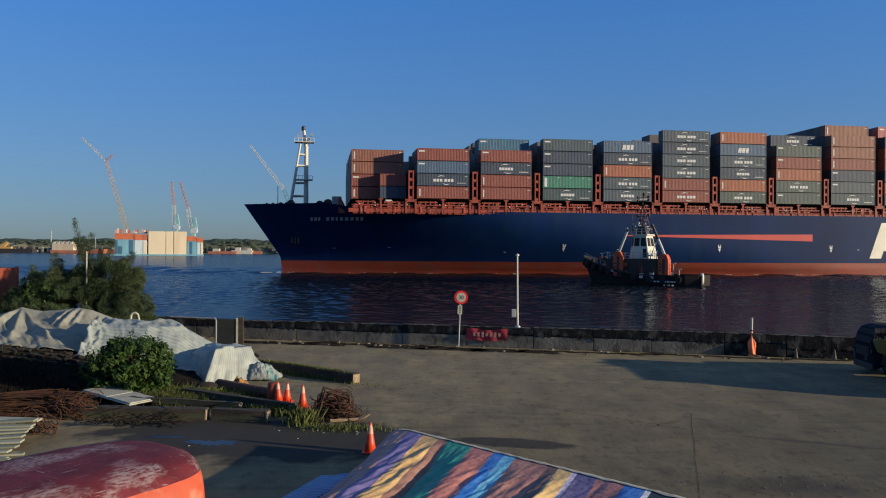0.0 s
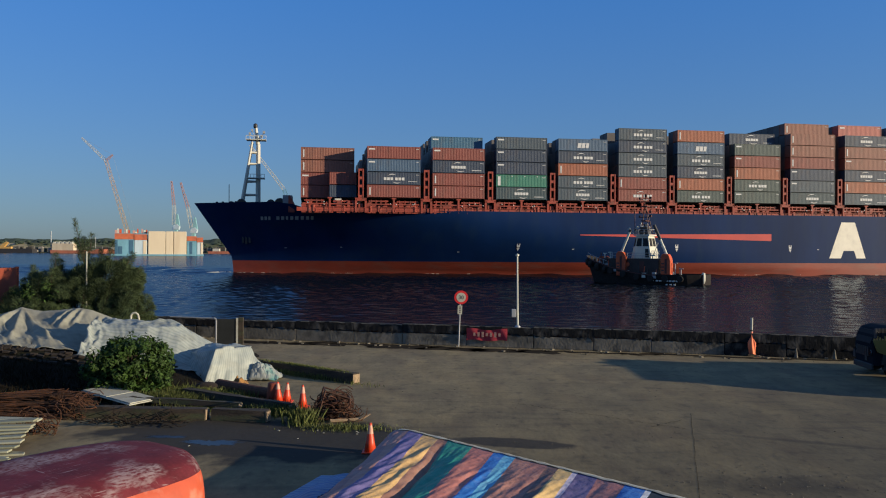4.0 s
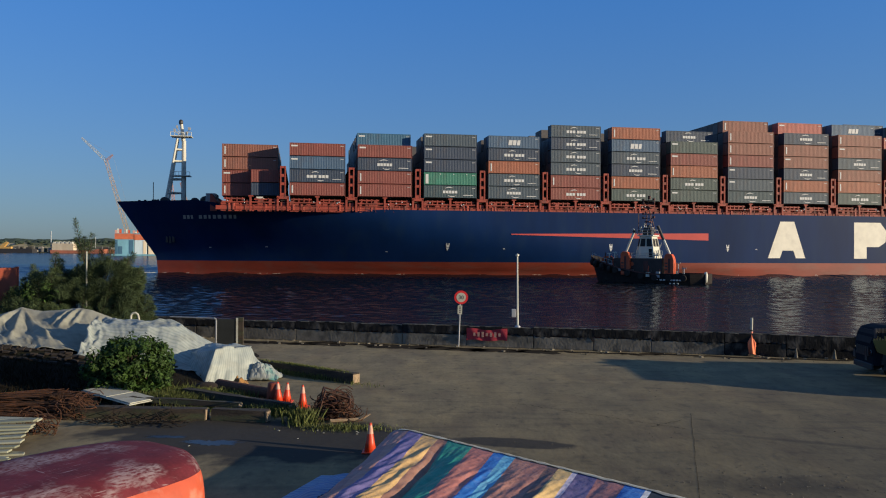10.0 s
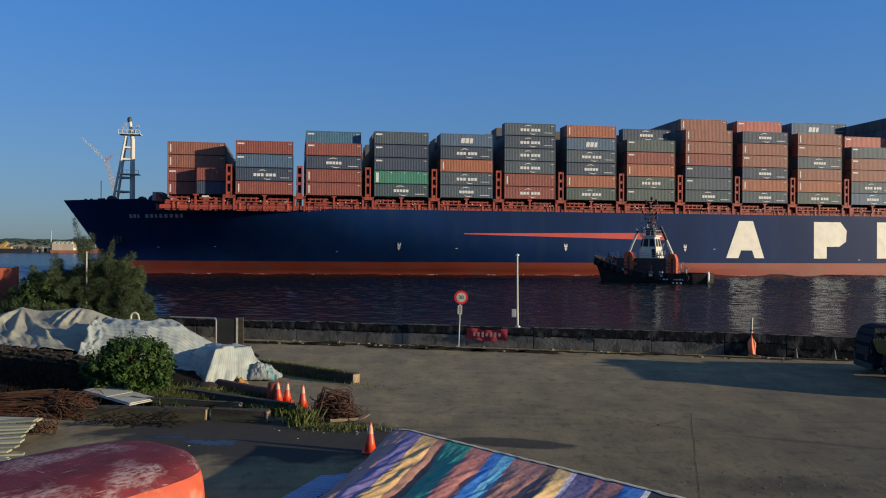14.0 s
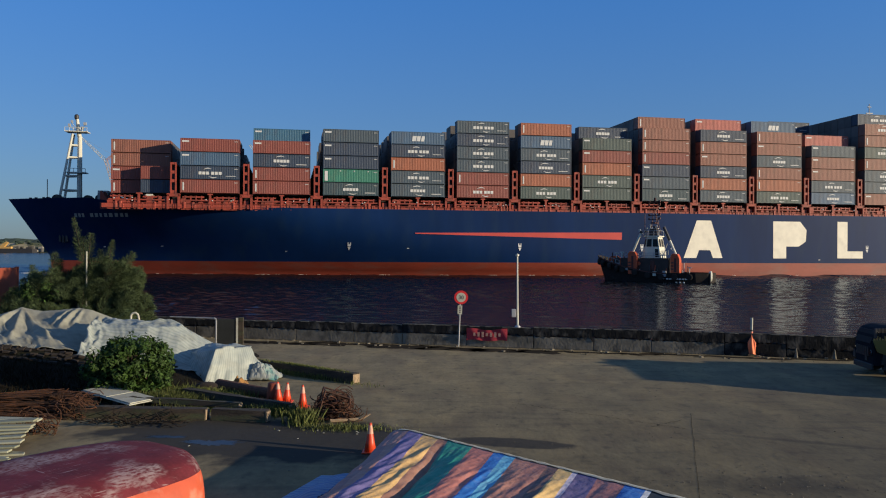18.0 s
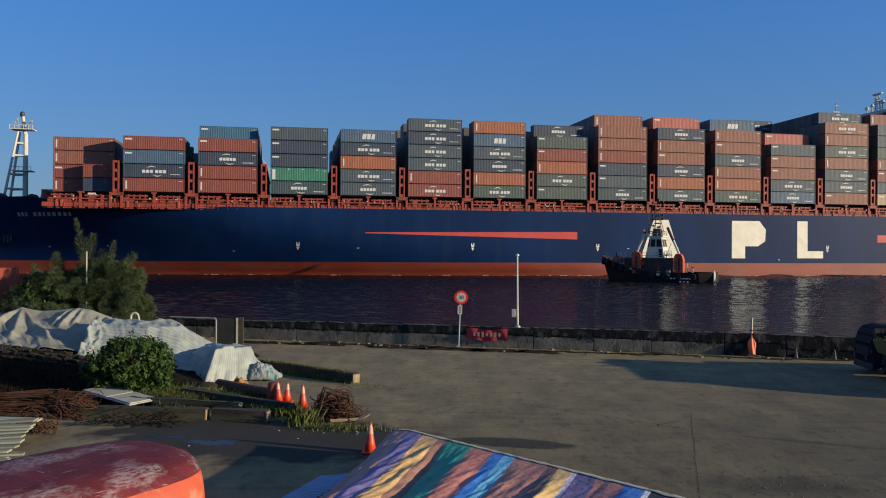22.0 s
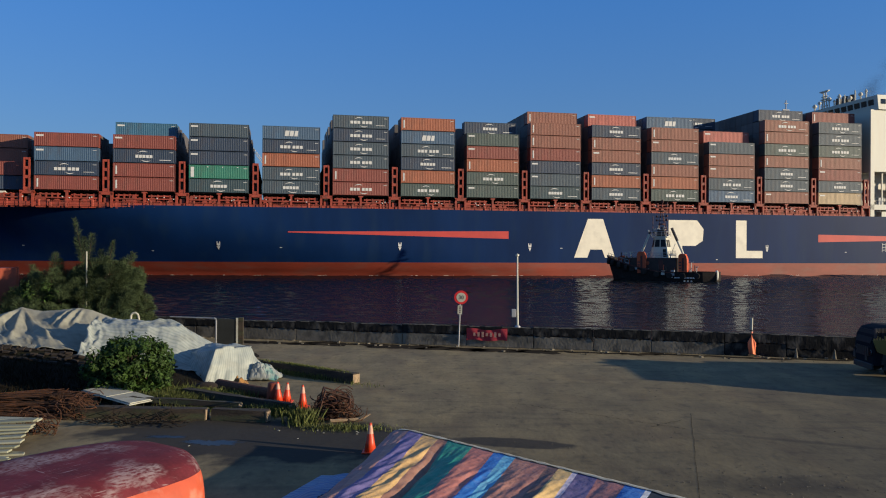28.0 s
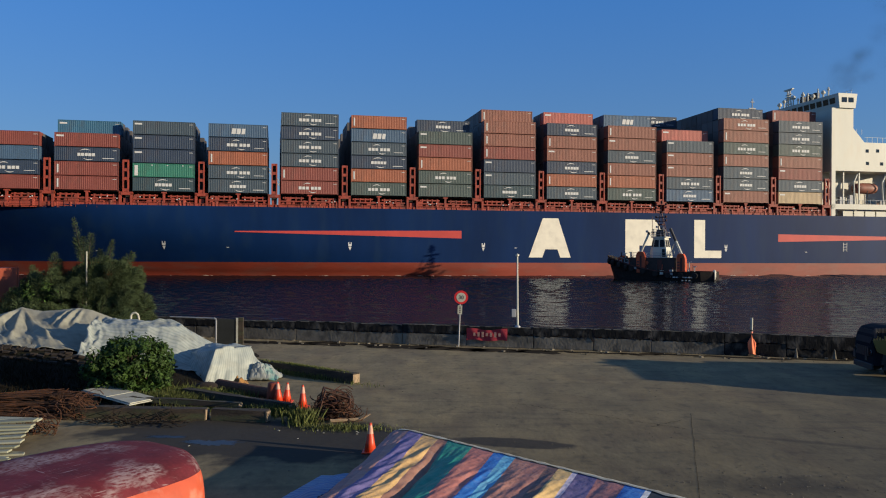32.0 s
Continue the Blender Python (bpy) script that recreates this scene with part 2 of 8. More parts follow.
def solid(name, bm, material, label, category, m=None, group="", kind="", smooth=False, bevel=0.0):
    """A thing that is one mesh."""
    ob = tagged(new(name, mesh_of(name, bm, material, smooth, bevel)), label, category, group, kind)
    if m is not None:
        ob.matrix_basis = m
    return ob


def grid(bm, nx, ny, fn, uv=False):
    """A sheet of nx by ny cells; fn(u, v) gives the place."""
    vs = [[bm.verts.new(fn(i / nx, j / ny)) for i in range(nx + 1)] for j in range(ny + 1)]
    layer = bm.loops.layers.uv.new("UVMap") if uv else None
    for j in range(ny):
        for i in range(nx):
            f = bm.faces.new((vs[j][i], vs[j][i + 1], vs[j + 1][i + 1], vs[j + 1][i]))
            f.smooth = True
            if uv:
                for lp, (a, b) in zip(f.loops, ((i, j), (i + 1, j), (i + 1, j + 1), (i, j + 1))):
                    lp[layer].uv = (a / nx, b / ny)
    return vs


def sm(a, b, x):
    k = max(0.0, min(1.0, (x - a) / (b - a)))
    return k * k * (3 - 2 * k)


def nz(x, y, z=0.0, s=1.0):
    return noise.noise(Vector((x * s, y * s, z)))


# ---- setting: water, quay, wall ----
QA = math.atan2(-0.236, 0.9717)          # the quay's line, seen from above
Q0 = Vector((-10.4, 42.33, 0))
QD = Vector((math.cos(QA), math.sin(QA), 0))
QN = Vector((-math.sin(QA), math.cos(QA), 0))


def quay(a, b, z=0.0):
    """A place a metres along the wall's foot and b metres out towards the water."""
    return Q0 + QD * a + QN * b + Vector((0, 0, z))


def water_sheet():
    """One sheet to the horizon, with wind ripples as real relief where the ship passes."""
    def axis(lo, hi, step, far_lo, far_hi):
        mid = list(np.arange(lo, hi, step))
        out, d, x = [], step, hi
        while x < far_hi:
            out.append(x)
            d *= 1.08
            x += d
        out.append(far_hi)
        low, d, x = [], step, lo
        while x > far_lo:
            d *= 1.08
            x -= d
            low.append(max(x, far_lo))
        return np.array(low[::-1] + mid + out)

    xs = axis(-95, 120, 0.36, -4500, 4500)
    ys = axis(38, 186, 0.36, -1500, 4600)
    gx, gy = np.meshgrid(xs, ys)
    step = np.maximum(np.gradient(xs)[None, :], np.gradient(ys)[:, None])
    rw = np.random.RandomState(12)
    z = np.zeros_like(gx)
    open_water = np.clip((gy - 176) / 20, 0, 1)
    for k in range(80):
        lam = 1.0 * (3.4 / 1.0) ** rw.rand() if k < 52 else 5.0 * (22 / 5.0) ** rw.rand()
        ang = 0.5 + rw.normal(0, 0.75)
        kx, ky = math.cos(ang) * 2 * math.pi / lam, math.sin(ang) * 2 * math.pi / lam
        amp = (0.027 if k < 52 else 0.05) * lam / (2 * math.pi)
        on = (step < lam * 0.36) * (1.0 if k < 52 else open_water)
        z += on * amp * np.sin(gx * kx + gy * ky + rw.rand() * 6.3)
    z *= 0.75 + 0.5 * np.sin(gx * 0.031 + 1.0) * np.sin(gy * 0.043 + 2.0)
    z = np.clip(z, -0.3, 0.3) * np.clip((gy - 41) / 3, 0, 1)
    co = np.stack([gx, gy, z + WATER_Z], -1).reshape(-1, 3)
    nx, ny = len(xs), len(ys)
    idx = np.arange(nx * ny).reshape(ny, nx)
    quads = np.stack([idx[:-1, :-1], idx[:-1, 1:], idx[1:, 1:], idx[1:, :-1]], -1).reshape(-1, 4)
    me = bpy.data.meshes.new("water")
    me.from_pydata(co.tolist(), [], quads.tolist())
    me.materials.append(M["water"])
    me.shade_smooth()
    return tagged(new("water", me), "dark blue rippled harbour water", "water", kind="structure")


water_sheet()

bm = bmesh.new()
a, b, c, d = quay(-400, 0.55), quay(400, 0.55), Vector((420, -500, 0)), Vector((-420, -500, 0))
top = [bm.verts.new(p) for p in (a, b, c, d)]
low = [bm.verts.new(p - Vector((0, 0, 3.5))) for p in (a, b, c, d)]
bm.faces.new(top)
for i in range(4):
    j = (i + 1) % 4
    bm.faces.new((top[i], low[i], low[j], top[j]))
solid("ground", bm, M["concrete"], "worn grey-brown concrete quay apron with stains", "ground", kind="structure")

wall = thing("quay_wall", "low weathered concrete parapet, black with mould above", "wall", kind="structure")
rw = random.Random(5)
a = -60.0
while a < 60:
    w = 2.6 + rw.random() * 0.8
    g = 0.03
    bm = bmesh.new()
    m = Matrix.Translation(quay(a, 0)) @ Matrix.Rotation(QA, 4, "Z")
    hgt = 0.56 + rw.random() * 0.05 if a < 24.5 else 0.36
    box(bm, 0, w - g, 0.02, 0.5, 0, hgt, m)
    part("wall_block", bm, M["wall"] if a < 24.0 else M["mould"], wall, bevel=0.02)
    bm = bmesh.new()
    top_z = 0.98 + rw.random() * 0.07
    n = 26
    up = [[m @ Vector(((w - g) * i / n, y, top_z + 0.03 * nz(a * 3 + i * 0.35, y * 9))) for i in range(n + 1)] for y in (0.03, 0.5)]
    dn = [[m @ Vector(((w - g) * i / n, 0.03 if y < 0.1 else 0.5, hgt - ((0.30 * abs(nz(a * 5 + i * 0.31, 4.0)) + 0.16 * max(0.0, nz(a * 7 + i * 0.9, 9.0)) - 0.10) if y < 0.1 else 0) + 0.004)) for i in range(n + 1)] for y in (0.03, 0.5)]
    vu = [[bm.verts.new(q) for q in r] for r in up]
    vd = [[bm.verts.new(q - QN * (0.035 if k == 0 else 0)) for q in r] for k, r in enumerate(dn)]
    for i in range(n):
        bm.faces.new((vd[0][i], vd[0][i + 1], vu[0][i + 1], vu[0][i]))
        bm.faces.new((vu[0][i], vu[0][i + 1], vu[1][i + 1], vu[1][i]))
        bm.faces.new((vd[1][i], vu[1][i], vu[1][i + 1], vd[1][i + 1]))
    bm.faces.new((vd[0][0], vu[0][0], vu[1][0], vd[1][0]))
    bm.faces.new((vd[0][n], vd[1][n], vu[1][n], vu[0][n]))
    cb = part("coping_block", bm, M["mould"], wall)
    bm = bmesh.new()
    for i in range(n):
        if nz(a * 2 + i * 0.3, 7.0) > -0.12:
            p, q = up[0][i], up[0][i + 1]
            lo, hi = Vector((0, 0, -0.02)), Vector((0, 0, 0.012))
            vs = [bm.verts.new(w0) for w0 in (p + lo - QN * 0.012, q + lo - QN * 0.012, q + hi - QN * 0.012, p + hi - QN * 0.012, q + hi + QN * 0.06, p + hi + QN * 0.06)]
            bm.faces.new((vs[0], vs[1], vs[2], vs[3]))
            bm.faces.new((vs[3], vs[2], vs[4], vs[5]))
    part("worn_edge", bm, M["wall"], cb, "pale worn edge")
    a += w


# ---- the container ship: s runs aft from the third bay, y inboard from the port side, z up from the water ----
BEAM, MID = 45.6, 22.8


def ship_pose(t):
    q = (t - 32.0) / 32.0
    x = -77.575 - 83.990 * q + 1.921 * q * q - 0.322 * q ** 3
    y = 157.559 - 22.238 * q + 3.288 * q * q + 1.294 * q ** 3
    turn = 12.08 + 2.027 * q - 0.918 * q * q
    return pose(x, y, WATER_Z, 0, 0, turn)


SHIP_TIMES = (0.0, 4.0, 8.0, 12.0, 16.0, 20.0, 24.0, 28.0, 32.0)
RIDERS = []                              # things that the ship carries, with their place on it
ship = thing("container_ship", "long navy-blue container ship with red boot topping, under way", "ship")


def stem(z):
    """Where the bow's edge lies at height z."""
    if z > 3.8:
        return -46.03 - (z - 3.8) * 0.69
    return -46.03 + (3.8 - max(z, 0)) * 0.10


def half_breadth(s, z):
    k = max(0.0, min(1.0, z / 15.0))
    run = 160 - 97 * k ** 0.7
    x = max(0.0, min(1.0, (s - stem(z)) / run))
    hb = MID * (1 - (1 - x) ** (2.0 + 0.5 * k))
    if s > 235:
        hb *= 1 - 0.30 * ((s - 235) / 60) ** 2 * (1 - 0.7 * k)
    return hb


def top_z(s):
    if s < -33:
        return 16.65 + max(0, -40 - s) * 0.01
    if s < -27:
        return 16.65 - (s + 33) / 6 * 2.05
    return 14.6


def hull_shell(name, levels, material, label):
    bm = bmesh.new()
    qs = [(i / 46) ** 1.9 for i in range(47)]
    for side in (-1, 1):
        rows = []
        for lv in levels:
            row = []
            for q in qs:
                z = lv if lv is not None else 0
                if lv is None:
                    s = -53.9 + (295 + 53.9) * q
                    z = top_z(s)
                    s = stem(z) + (295 - stem(z)) * q
                    z = top_z(s)
                else:
                    s = stem(z) + (295 - stem(z)) * q
                row.append(bm.verts.new((s, MID + side * half_breadth(s, z), z)))
            rows.append(row)
        for lo, hi in zip(rows, rows[1:]):
            for i in range(len(qs) - 1):
                f = bm.faces.new((lo[i], lo[i + 1], hi[i + 1], hi[i]) if side < 0 else (lo[i], hi[i], hi[i + 1], lo[i + 1]))
                f.smooth = True
        if side < 0:
            first = [r[-1] for r in rows]
    last = [r[-1] for r in rows]
    for i in range(len(first) - 1):
        bm.faces.new((first[i], last[i], last[i + 1], first[i + 1]))
    me = bpy.data.meshes.new(name)
    bm.to_mesh(me)
    bm.free()
    me.materials.append(material)
    ob = new(name, me)
    ob.parent = ship
    return tagged(ob, label)


hull_shell("hull", (2.95, 4, 6, 8, 10, 12, 13.5, None), M["hull"], "navy-blue painted hull side")
hull_shell("boot_topping", (-3, 0, 1, 2, 2.95), M["boot"], "rust-red boot topping along the waterline")

bm = bmesh.new()
pts = [(s, MID - half_breadth(s, 13.5) + (1.2 if s < -10 else 0.2)) for s in (-49, -46, -42, -38, -34, -30, -25, -20, -12, 0, 100, 230, 294)]
prism(bm, pts + [(s, BEAM - y) for s, y in reversed(pts)], "z", 13.7, 14.0)
part("deck", bm, M["deckred"], ship)
bm = bmesh.new()
pts = [(s, MID - half_breadth(s, 15.0) + 1.2) for s in (-50, -48, -44, -40, -36, -32.5)]
prism(bm, pts + [(s, BEAM - y) for s, y in reversed(pts)], "z", 15.3, 15.6)
part("forecastle_deck", bm, M["dark"], ship)

# Marks on the side
SIDE = -0.03


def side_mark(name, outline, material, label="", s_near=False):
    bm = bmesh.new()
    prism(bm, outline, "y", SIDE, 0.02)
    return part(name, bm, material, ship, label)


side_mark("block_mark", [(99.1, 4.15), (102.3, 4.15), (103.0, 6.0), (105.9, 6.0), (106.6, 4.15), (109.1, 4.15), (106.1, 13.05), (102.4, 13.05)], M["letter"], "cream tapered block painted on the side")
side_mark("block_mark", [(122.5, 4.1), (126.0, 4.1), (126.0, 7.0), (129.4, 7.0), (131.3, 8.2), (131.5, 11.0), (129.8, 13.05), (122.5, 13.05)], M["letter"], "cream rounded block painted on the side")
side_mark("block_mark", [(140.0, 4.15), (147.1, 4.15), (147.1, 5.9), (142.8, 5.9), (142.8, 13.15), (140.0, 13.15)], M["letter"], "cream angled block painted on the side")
side_mark("side_stripe", [(34.9, 9.3), (83.5, 8.3), (83.5, 10.0), (34.9, 9.5)], M["stripe"], "tapering red stripe")
side_mark("side_stripe", [(162.3, 8.1), (212, 9.2), (212, 9.4), (162.3, 9.95)], M["stripe"], "tapering red stripe")
def on_plating(bm, outline, proud=0.04):
    """A flat mark that follows the curve of the plating."""
    bm.faces.new([bm.verts.new((s, MID - half_breadth(s, z) - proud, z)) for s, z in outline])


for s in (20.6, 58.9, 88.5, 148.3):
    bm = bmesh.new()
    on_plating(bm, [(s - 0.36, 7.3), (s - 0.36, 6.55), (s - 0.15, 6.4), (s + 0.15, 6.4), (s + 0.36, 6.55), (s + 0.36, 7.3), (s + 0.16, 7.3), (s + 0.16, 6.9), (s - 0.16, 6.9), (s - 0.16, 7.3)])
    on_plating(bm, [(s - 0.36, 6.3), (s, 5.55), (s + 0.36, 6.3)])
    part("tug_mark", bm, M["logo"], ship, "small white push mark")
for s, w in ((180.9, 1.1),):
    bm = bmesh.new()
    for z in (7.6, 6.9, 6.2):
        box(bm, s - w / 2, s + w / 2, -0.05, 0.02, z, z + 0.12)
    box(bm, s - w / 2, s - w / 2 + 0.1, -0.05, 0.02, 5.8, 8.0)
    box(bm, s + w / 2 - 0.1, s + w / 2, -0.05, 0.02, 5.8, 8.0)
    part("draught_mark", bm, M["logo"], ship)
for s, z in ((33.5, 6.0), (96.0, 6.2), (135.0, 3.7), (170.0, 5.6), (7.0, 5.2), (-20.0, 6.2), (-33.0, 6.0)):
    bm = bmesh.new()
    on_plating(bm, [(s - 0.25, z), (s + 0.25, z), (s + 0.25, z + 0.14), (s - 0.25, z + 0.14)])
    part("small_mark", bm, M["logo"], ship)
M["namegrey"] = mat("faded name paint", (0.34, 0.36, 0.36, 1), 0.6, var=0.2)
# the name on the bow, too small to read: a row of bars
for i, (s, w) in enumerate(((-38.7, 0.6), (-37.8, 0.6), (-36.9, 0.5), (-35.0, 0.7), (-33.9, 0.7), (-32.8, 0.5), (-31.8, 0.7), (-30.7, 0.8), (-29.4, 0.7), (-28.2, 0.7), (-27.1, 0.6))):
    bm = bmesh.new()
    v0, v1 = [], []
    for z in (12.55, 13.35):
        for ds in (0, w):
            (v0 if z < 13 else v1).append(bm.verts.new((s + ds, MID - half_breadth(s + ds, z) - 0.05, z)))
    bm.faces.new((v0[0], v0[1], v1[1], v1[0]))
    part("name_bar", bm, M["namegrey"], ship)
# anchor in its pocket
bm = bmesh.new()
for s, z, h in ((-43.2, 8.2, 2.0), (-42.4, 8.0, 2.2), (-41.6, 8.2, 2.0)):
    yy = MID - half_breadth(s, 8)
    box(bm, s - 0.22, s + 0.22, yy - 0.35, yy + 0.8, z - 1, z + h - 1)
part("anchor", bm, M["dark"], ship)
# low white water along the side
rf = random.Random(3)
bm = bmesh.new()
for k in range(90):
    s = -45.5 + 230 * rf.random() ** 1.3
    w = 0.15 + rf.random() ** 2 * 1.6
    yy = MID - half_breadth(s, 0)
    z = 0.02 + rf.random() * 0.035
    y1 = MID - half_breadth(s + w, 0)
    vs = [bm.verts.new(p) for p in ((s, yy - 0.15, z * 0.3), (s + w, y1 - 0.15, z * 0.3), (s + w * 0.7, y1 - 0.05, z + 0.03), (s + w * 0.2, yy - 0.05, z + 0.01))]
    bm.faces.new(vs)
for k in range(26):
    s = -47 - rf.random() * 5.0
    y = MID - rf.random() * 6 + 1
    w = 0.5 + rf.random() * 1.4
    vs = [bm.verts.new(p) for p in ((s, y, 0.04), (s + w, y - 0.2, 0.04), (s + w * 0.8, y + 0.4, 0.12 + rf.random() * 0.1), (s + w * 0.2, y + 0.4, 0.10))]
    bm.faces.new(vs)
tagged(part("bow_wave", bm, M["letter"], ship, "thin white foam at the waterline"), kind="stuff")

# Foremast
mast = part("foremast", (lambda b: (rod(b, (-39.0, MID, 15.6), (-39.0, MID, 31.5), 0.62, 0.5), rod(b, (-39.1, MID, 31.5), (-39.6, MID, 35.5), 0.5, 0.35), b)[-1])(bmesh.new()), M["white"], ship, "white tubular mast with platforms")
for y in (MID - 2.2, MID + 2.2):
    bm = bmesh.new()
    rod(bm, (-43.0, y, 15.6), (-40.4, MID + (y - MID) * 0.3, 32.0), 0.32, 0.26)
    part("strut", bm, M["white"], mast)
for z in (19.0, 22.3, 26.6, 29.4):
    bm = bmesh.new()
    k = (z - 15.6) / 16.4
    rod(bm, (-43.0 + 2.6 * k, MID - 2.2 + 1.6 * k, z), (-39.0, MID, z), 0.24)
    rod(bm, (-43.0 + 2.6 * k, MID + 2.2 - 1.6 * k, z), (-39.0, MID, z), 0.24)
    part("crossbar", bm, M["white"], mast)
for z, r in ((23.0, 2.2), (32.4, 2.5)):
    bm = bmesh.new()
    box(bm, -39.6 - r * 0.9, -39.6 + r, MID - 1.6, MID + 1.6, z, z + 0.2)
    for k in range(6):
        x = -39.6 - r * 0.9 + r * 1.9 * k / 5
        rod(bm, (x, MID - 1.6, z), (x, MID - 1.6, z + 1.0), 0.06, sides=5)
    rod(bm, (-39.6 - r * 0.9, MID - 1.6, z + 1.0), (-39.6 + r, MID - 1.6, z + 1.0), 0.06, sides=5)
    part("platform", bm, M["white"], mast)
bm = bmesh.new()
lathe(bm, [(0.35, 0), (0.5, 0.3), (0.5, 0.9), (0.2, 1.2)], 10, Matrix.Translation((-39.7, MID, 35.4)))
part("lantern", bm, M["dark"], mast)
bm = bmesh.new()
for x, z, w in ((-41.2, 33.6, 0.5), (-40.6, 34.4, 0.4), (-37.9, 34.0, 0.6), (-38.4, 33.0, 0.5)):
    box(bm, x, x + w, MID - 1.5, MID - 0.9, z, z + 0.6)
    rod(bm, (x + w / 2, MID - 1.2, z), (-39.3, MID, 32.6), 0.08, sides=5)
part("floodlight", bm, M["grey"], mast)
mast.location.x -= 0.9
# Forecastle gear
for s, y, w, h in ((-43.5, MID - 4, 2.6, 2.2), (-36.5, MID - 6, 3.2, 2.0), (-34.5, MID - 3, 2.0, 2.6), (-46, MID - 2, 1.2, 1.7)):
    bm = bmesh.new()
    lathe(bm, [(h * 0.45, -w / 2), (h * 0.5, -w / 4), (h * 0.35, -w / 4 + 0.1), (h * 0.35, w / 4), (h * 0.5, w / 4 + 0.1), (h * 0.45, w / 2)], 12,
          Matrix.Translation((s, y, 15.6 + h * 0.5)) @ Matrix.Rotation(math.pi / 2, 4, "X"))
    part("winch", bm, M["dark"], ship, "dark mooring winch drum")
bm = bmesh.new()
for s in (-49.5, -48.0, -46.0, -44.8):
    yy = MID - half_breadth(s, 16.5) + 0.5
    box(bm, s, s + 0.5, yy, yy + 0.5, 16.4, 17.0)
part("fairlead", bm, M["dark"], ship)
bm = bmesh.new()
rod(bm, (-46.8, MID, 16), (-46.8, MID, 21.5), 0.09, sides=5)
part("jackstaff", bm, M["dark"], ship)
bm = bmesh.new()
prism(bm, [(-32.2, 14.2), (-32.2, 18.0), (-31.8, 18.0), (-30.8, 16.2), (-30.8, 14.2)], "y", 8, BEAM - 8)
part("breakwater", bm, M["deckred"], ship, "rust-red breakwater plate")

bm = bmesh.new()
box(bm, -33.6, -31.4, 12.0, 19.0, 14.2, 18.4)
part("forecastle_house", bm, M["grey"], ship, "small grey deckhouse before the first bay", bevel=0.1)

# ---- container kinds ----
L40, W8, H95 = 12.05, 2.44, 2.87
PITCH, TIER0, TIERH = 14.77, 17.35, 2.89


def container_mesh(name, length, material):
    bm = bmesh.new()
    n = max(8, int(length / 0.36))
    e = 0.12
    # corrugated long sides
    for y, s in ((0.0, 1), (W8, -1)):
        rows = []
        for z in (0.26, H95 - 0.10):
            row = []
            for i in range(n):
                x0 = e + (length - 2 * e) * i / n
                w = (length - 2 * e) / n
                for fx, d in ((0.0, 0.025), (0.36, 0.025), (0.5, 0.048), (0.86, 0.048)):
                    row.append(bm.verts.new((x0 + fx * w, y + s * d, z)))
            row.append(bm.verts.new((length - e, y + s * 0.025, z)))
            rows.append(row)
        for i in range(len(rows[0]) - 1):
            bm.faces.new((rows[0][i], rows[0][i + 1], rows[1][i + 1], rows[1][i]))
    # frame: corner posts, rails, end walls, roof
    for x in (0, length - e):
        for y in (0, W8 - e):
            box(bm, x, x + e, y, y + e, 0, H95)
    for y in (0, W8 - 0.08):
        box(bm, e, length - e, y, y + 0.08, 0.15, 0.26)
        box(bm, e, length - e, y, y + 0.08, H95 - 0.10, H95)
    box(bm, 0.05, 0.07, e, W8 - e, 0.15, H95)
    box(bm, length - 0.07, length - 0.05, e, W8 - e, 0.15, H95)
    for k in range(4):
        x = length - 0.05
        y = e + 0.3 + k * 0.5
        box(bm, x, x + 0.04, y, y + 0.05, 0.1, H95 - 0.1)
    box(bm, 0.07, length - 0.07, 0.08, W8 - 0.08, H95 - 0.06, H95 - 0.03)
    box(bm, 0.07, length - 0.07, 0.08, W8 - 0.08, 0.2, 0.23)
    return mesh_of(name, bm, material)


CM = {k: container_mesh("shipping_container", L40, M["c_" + k]) for k in CONT}
CM20 = {k: container_mesh("shipping_container", 6.0, M["c_" + k]) for k in ("red", "navy")}


def swoosh(bm, cx, cz, w, up):
    pts = []
    for i in range(9):
        a = i / 8
        pts.append((cx - w / 2 + w * a, cz + up * (0.32 * math.sin(math.pi * a) + (0.10 * a))))
    back = [(x, z - up * (0.16 * math.sin(math.pi * i / 8) + 0.02)) for i, (x, z) in enumerate(pts)]
    prism(bm, pts + back[::-1], "y", -0.012, 0.03)


def bar_piece(x0, x1, z0, z1):
    bm = bmesh.new()
    box(bm, x0, x1, -0.012, 0.03, z0, z1)
    return mesh_of("letter_block", bm, M["logo"])


def arc_piece(*args):
    bm = bmesh.new()
    swoosh(bm, *args)
    return mesh_of("arc", bm, M["logo"])


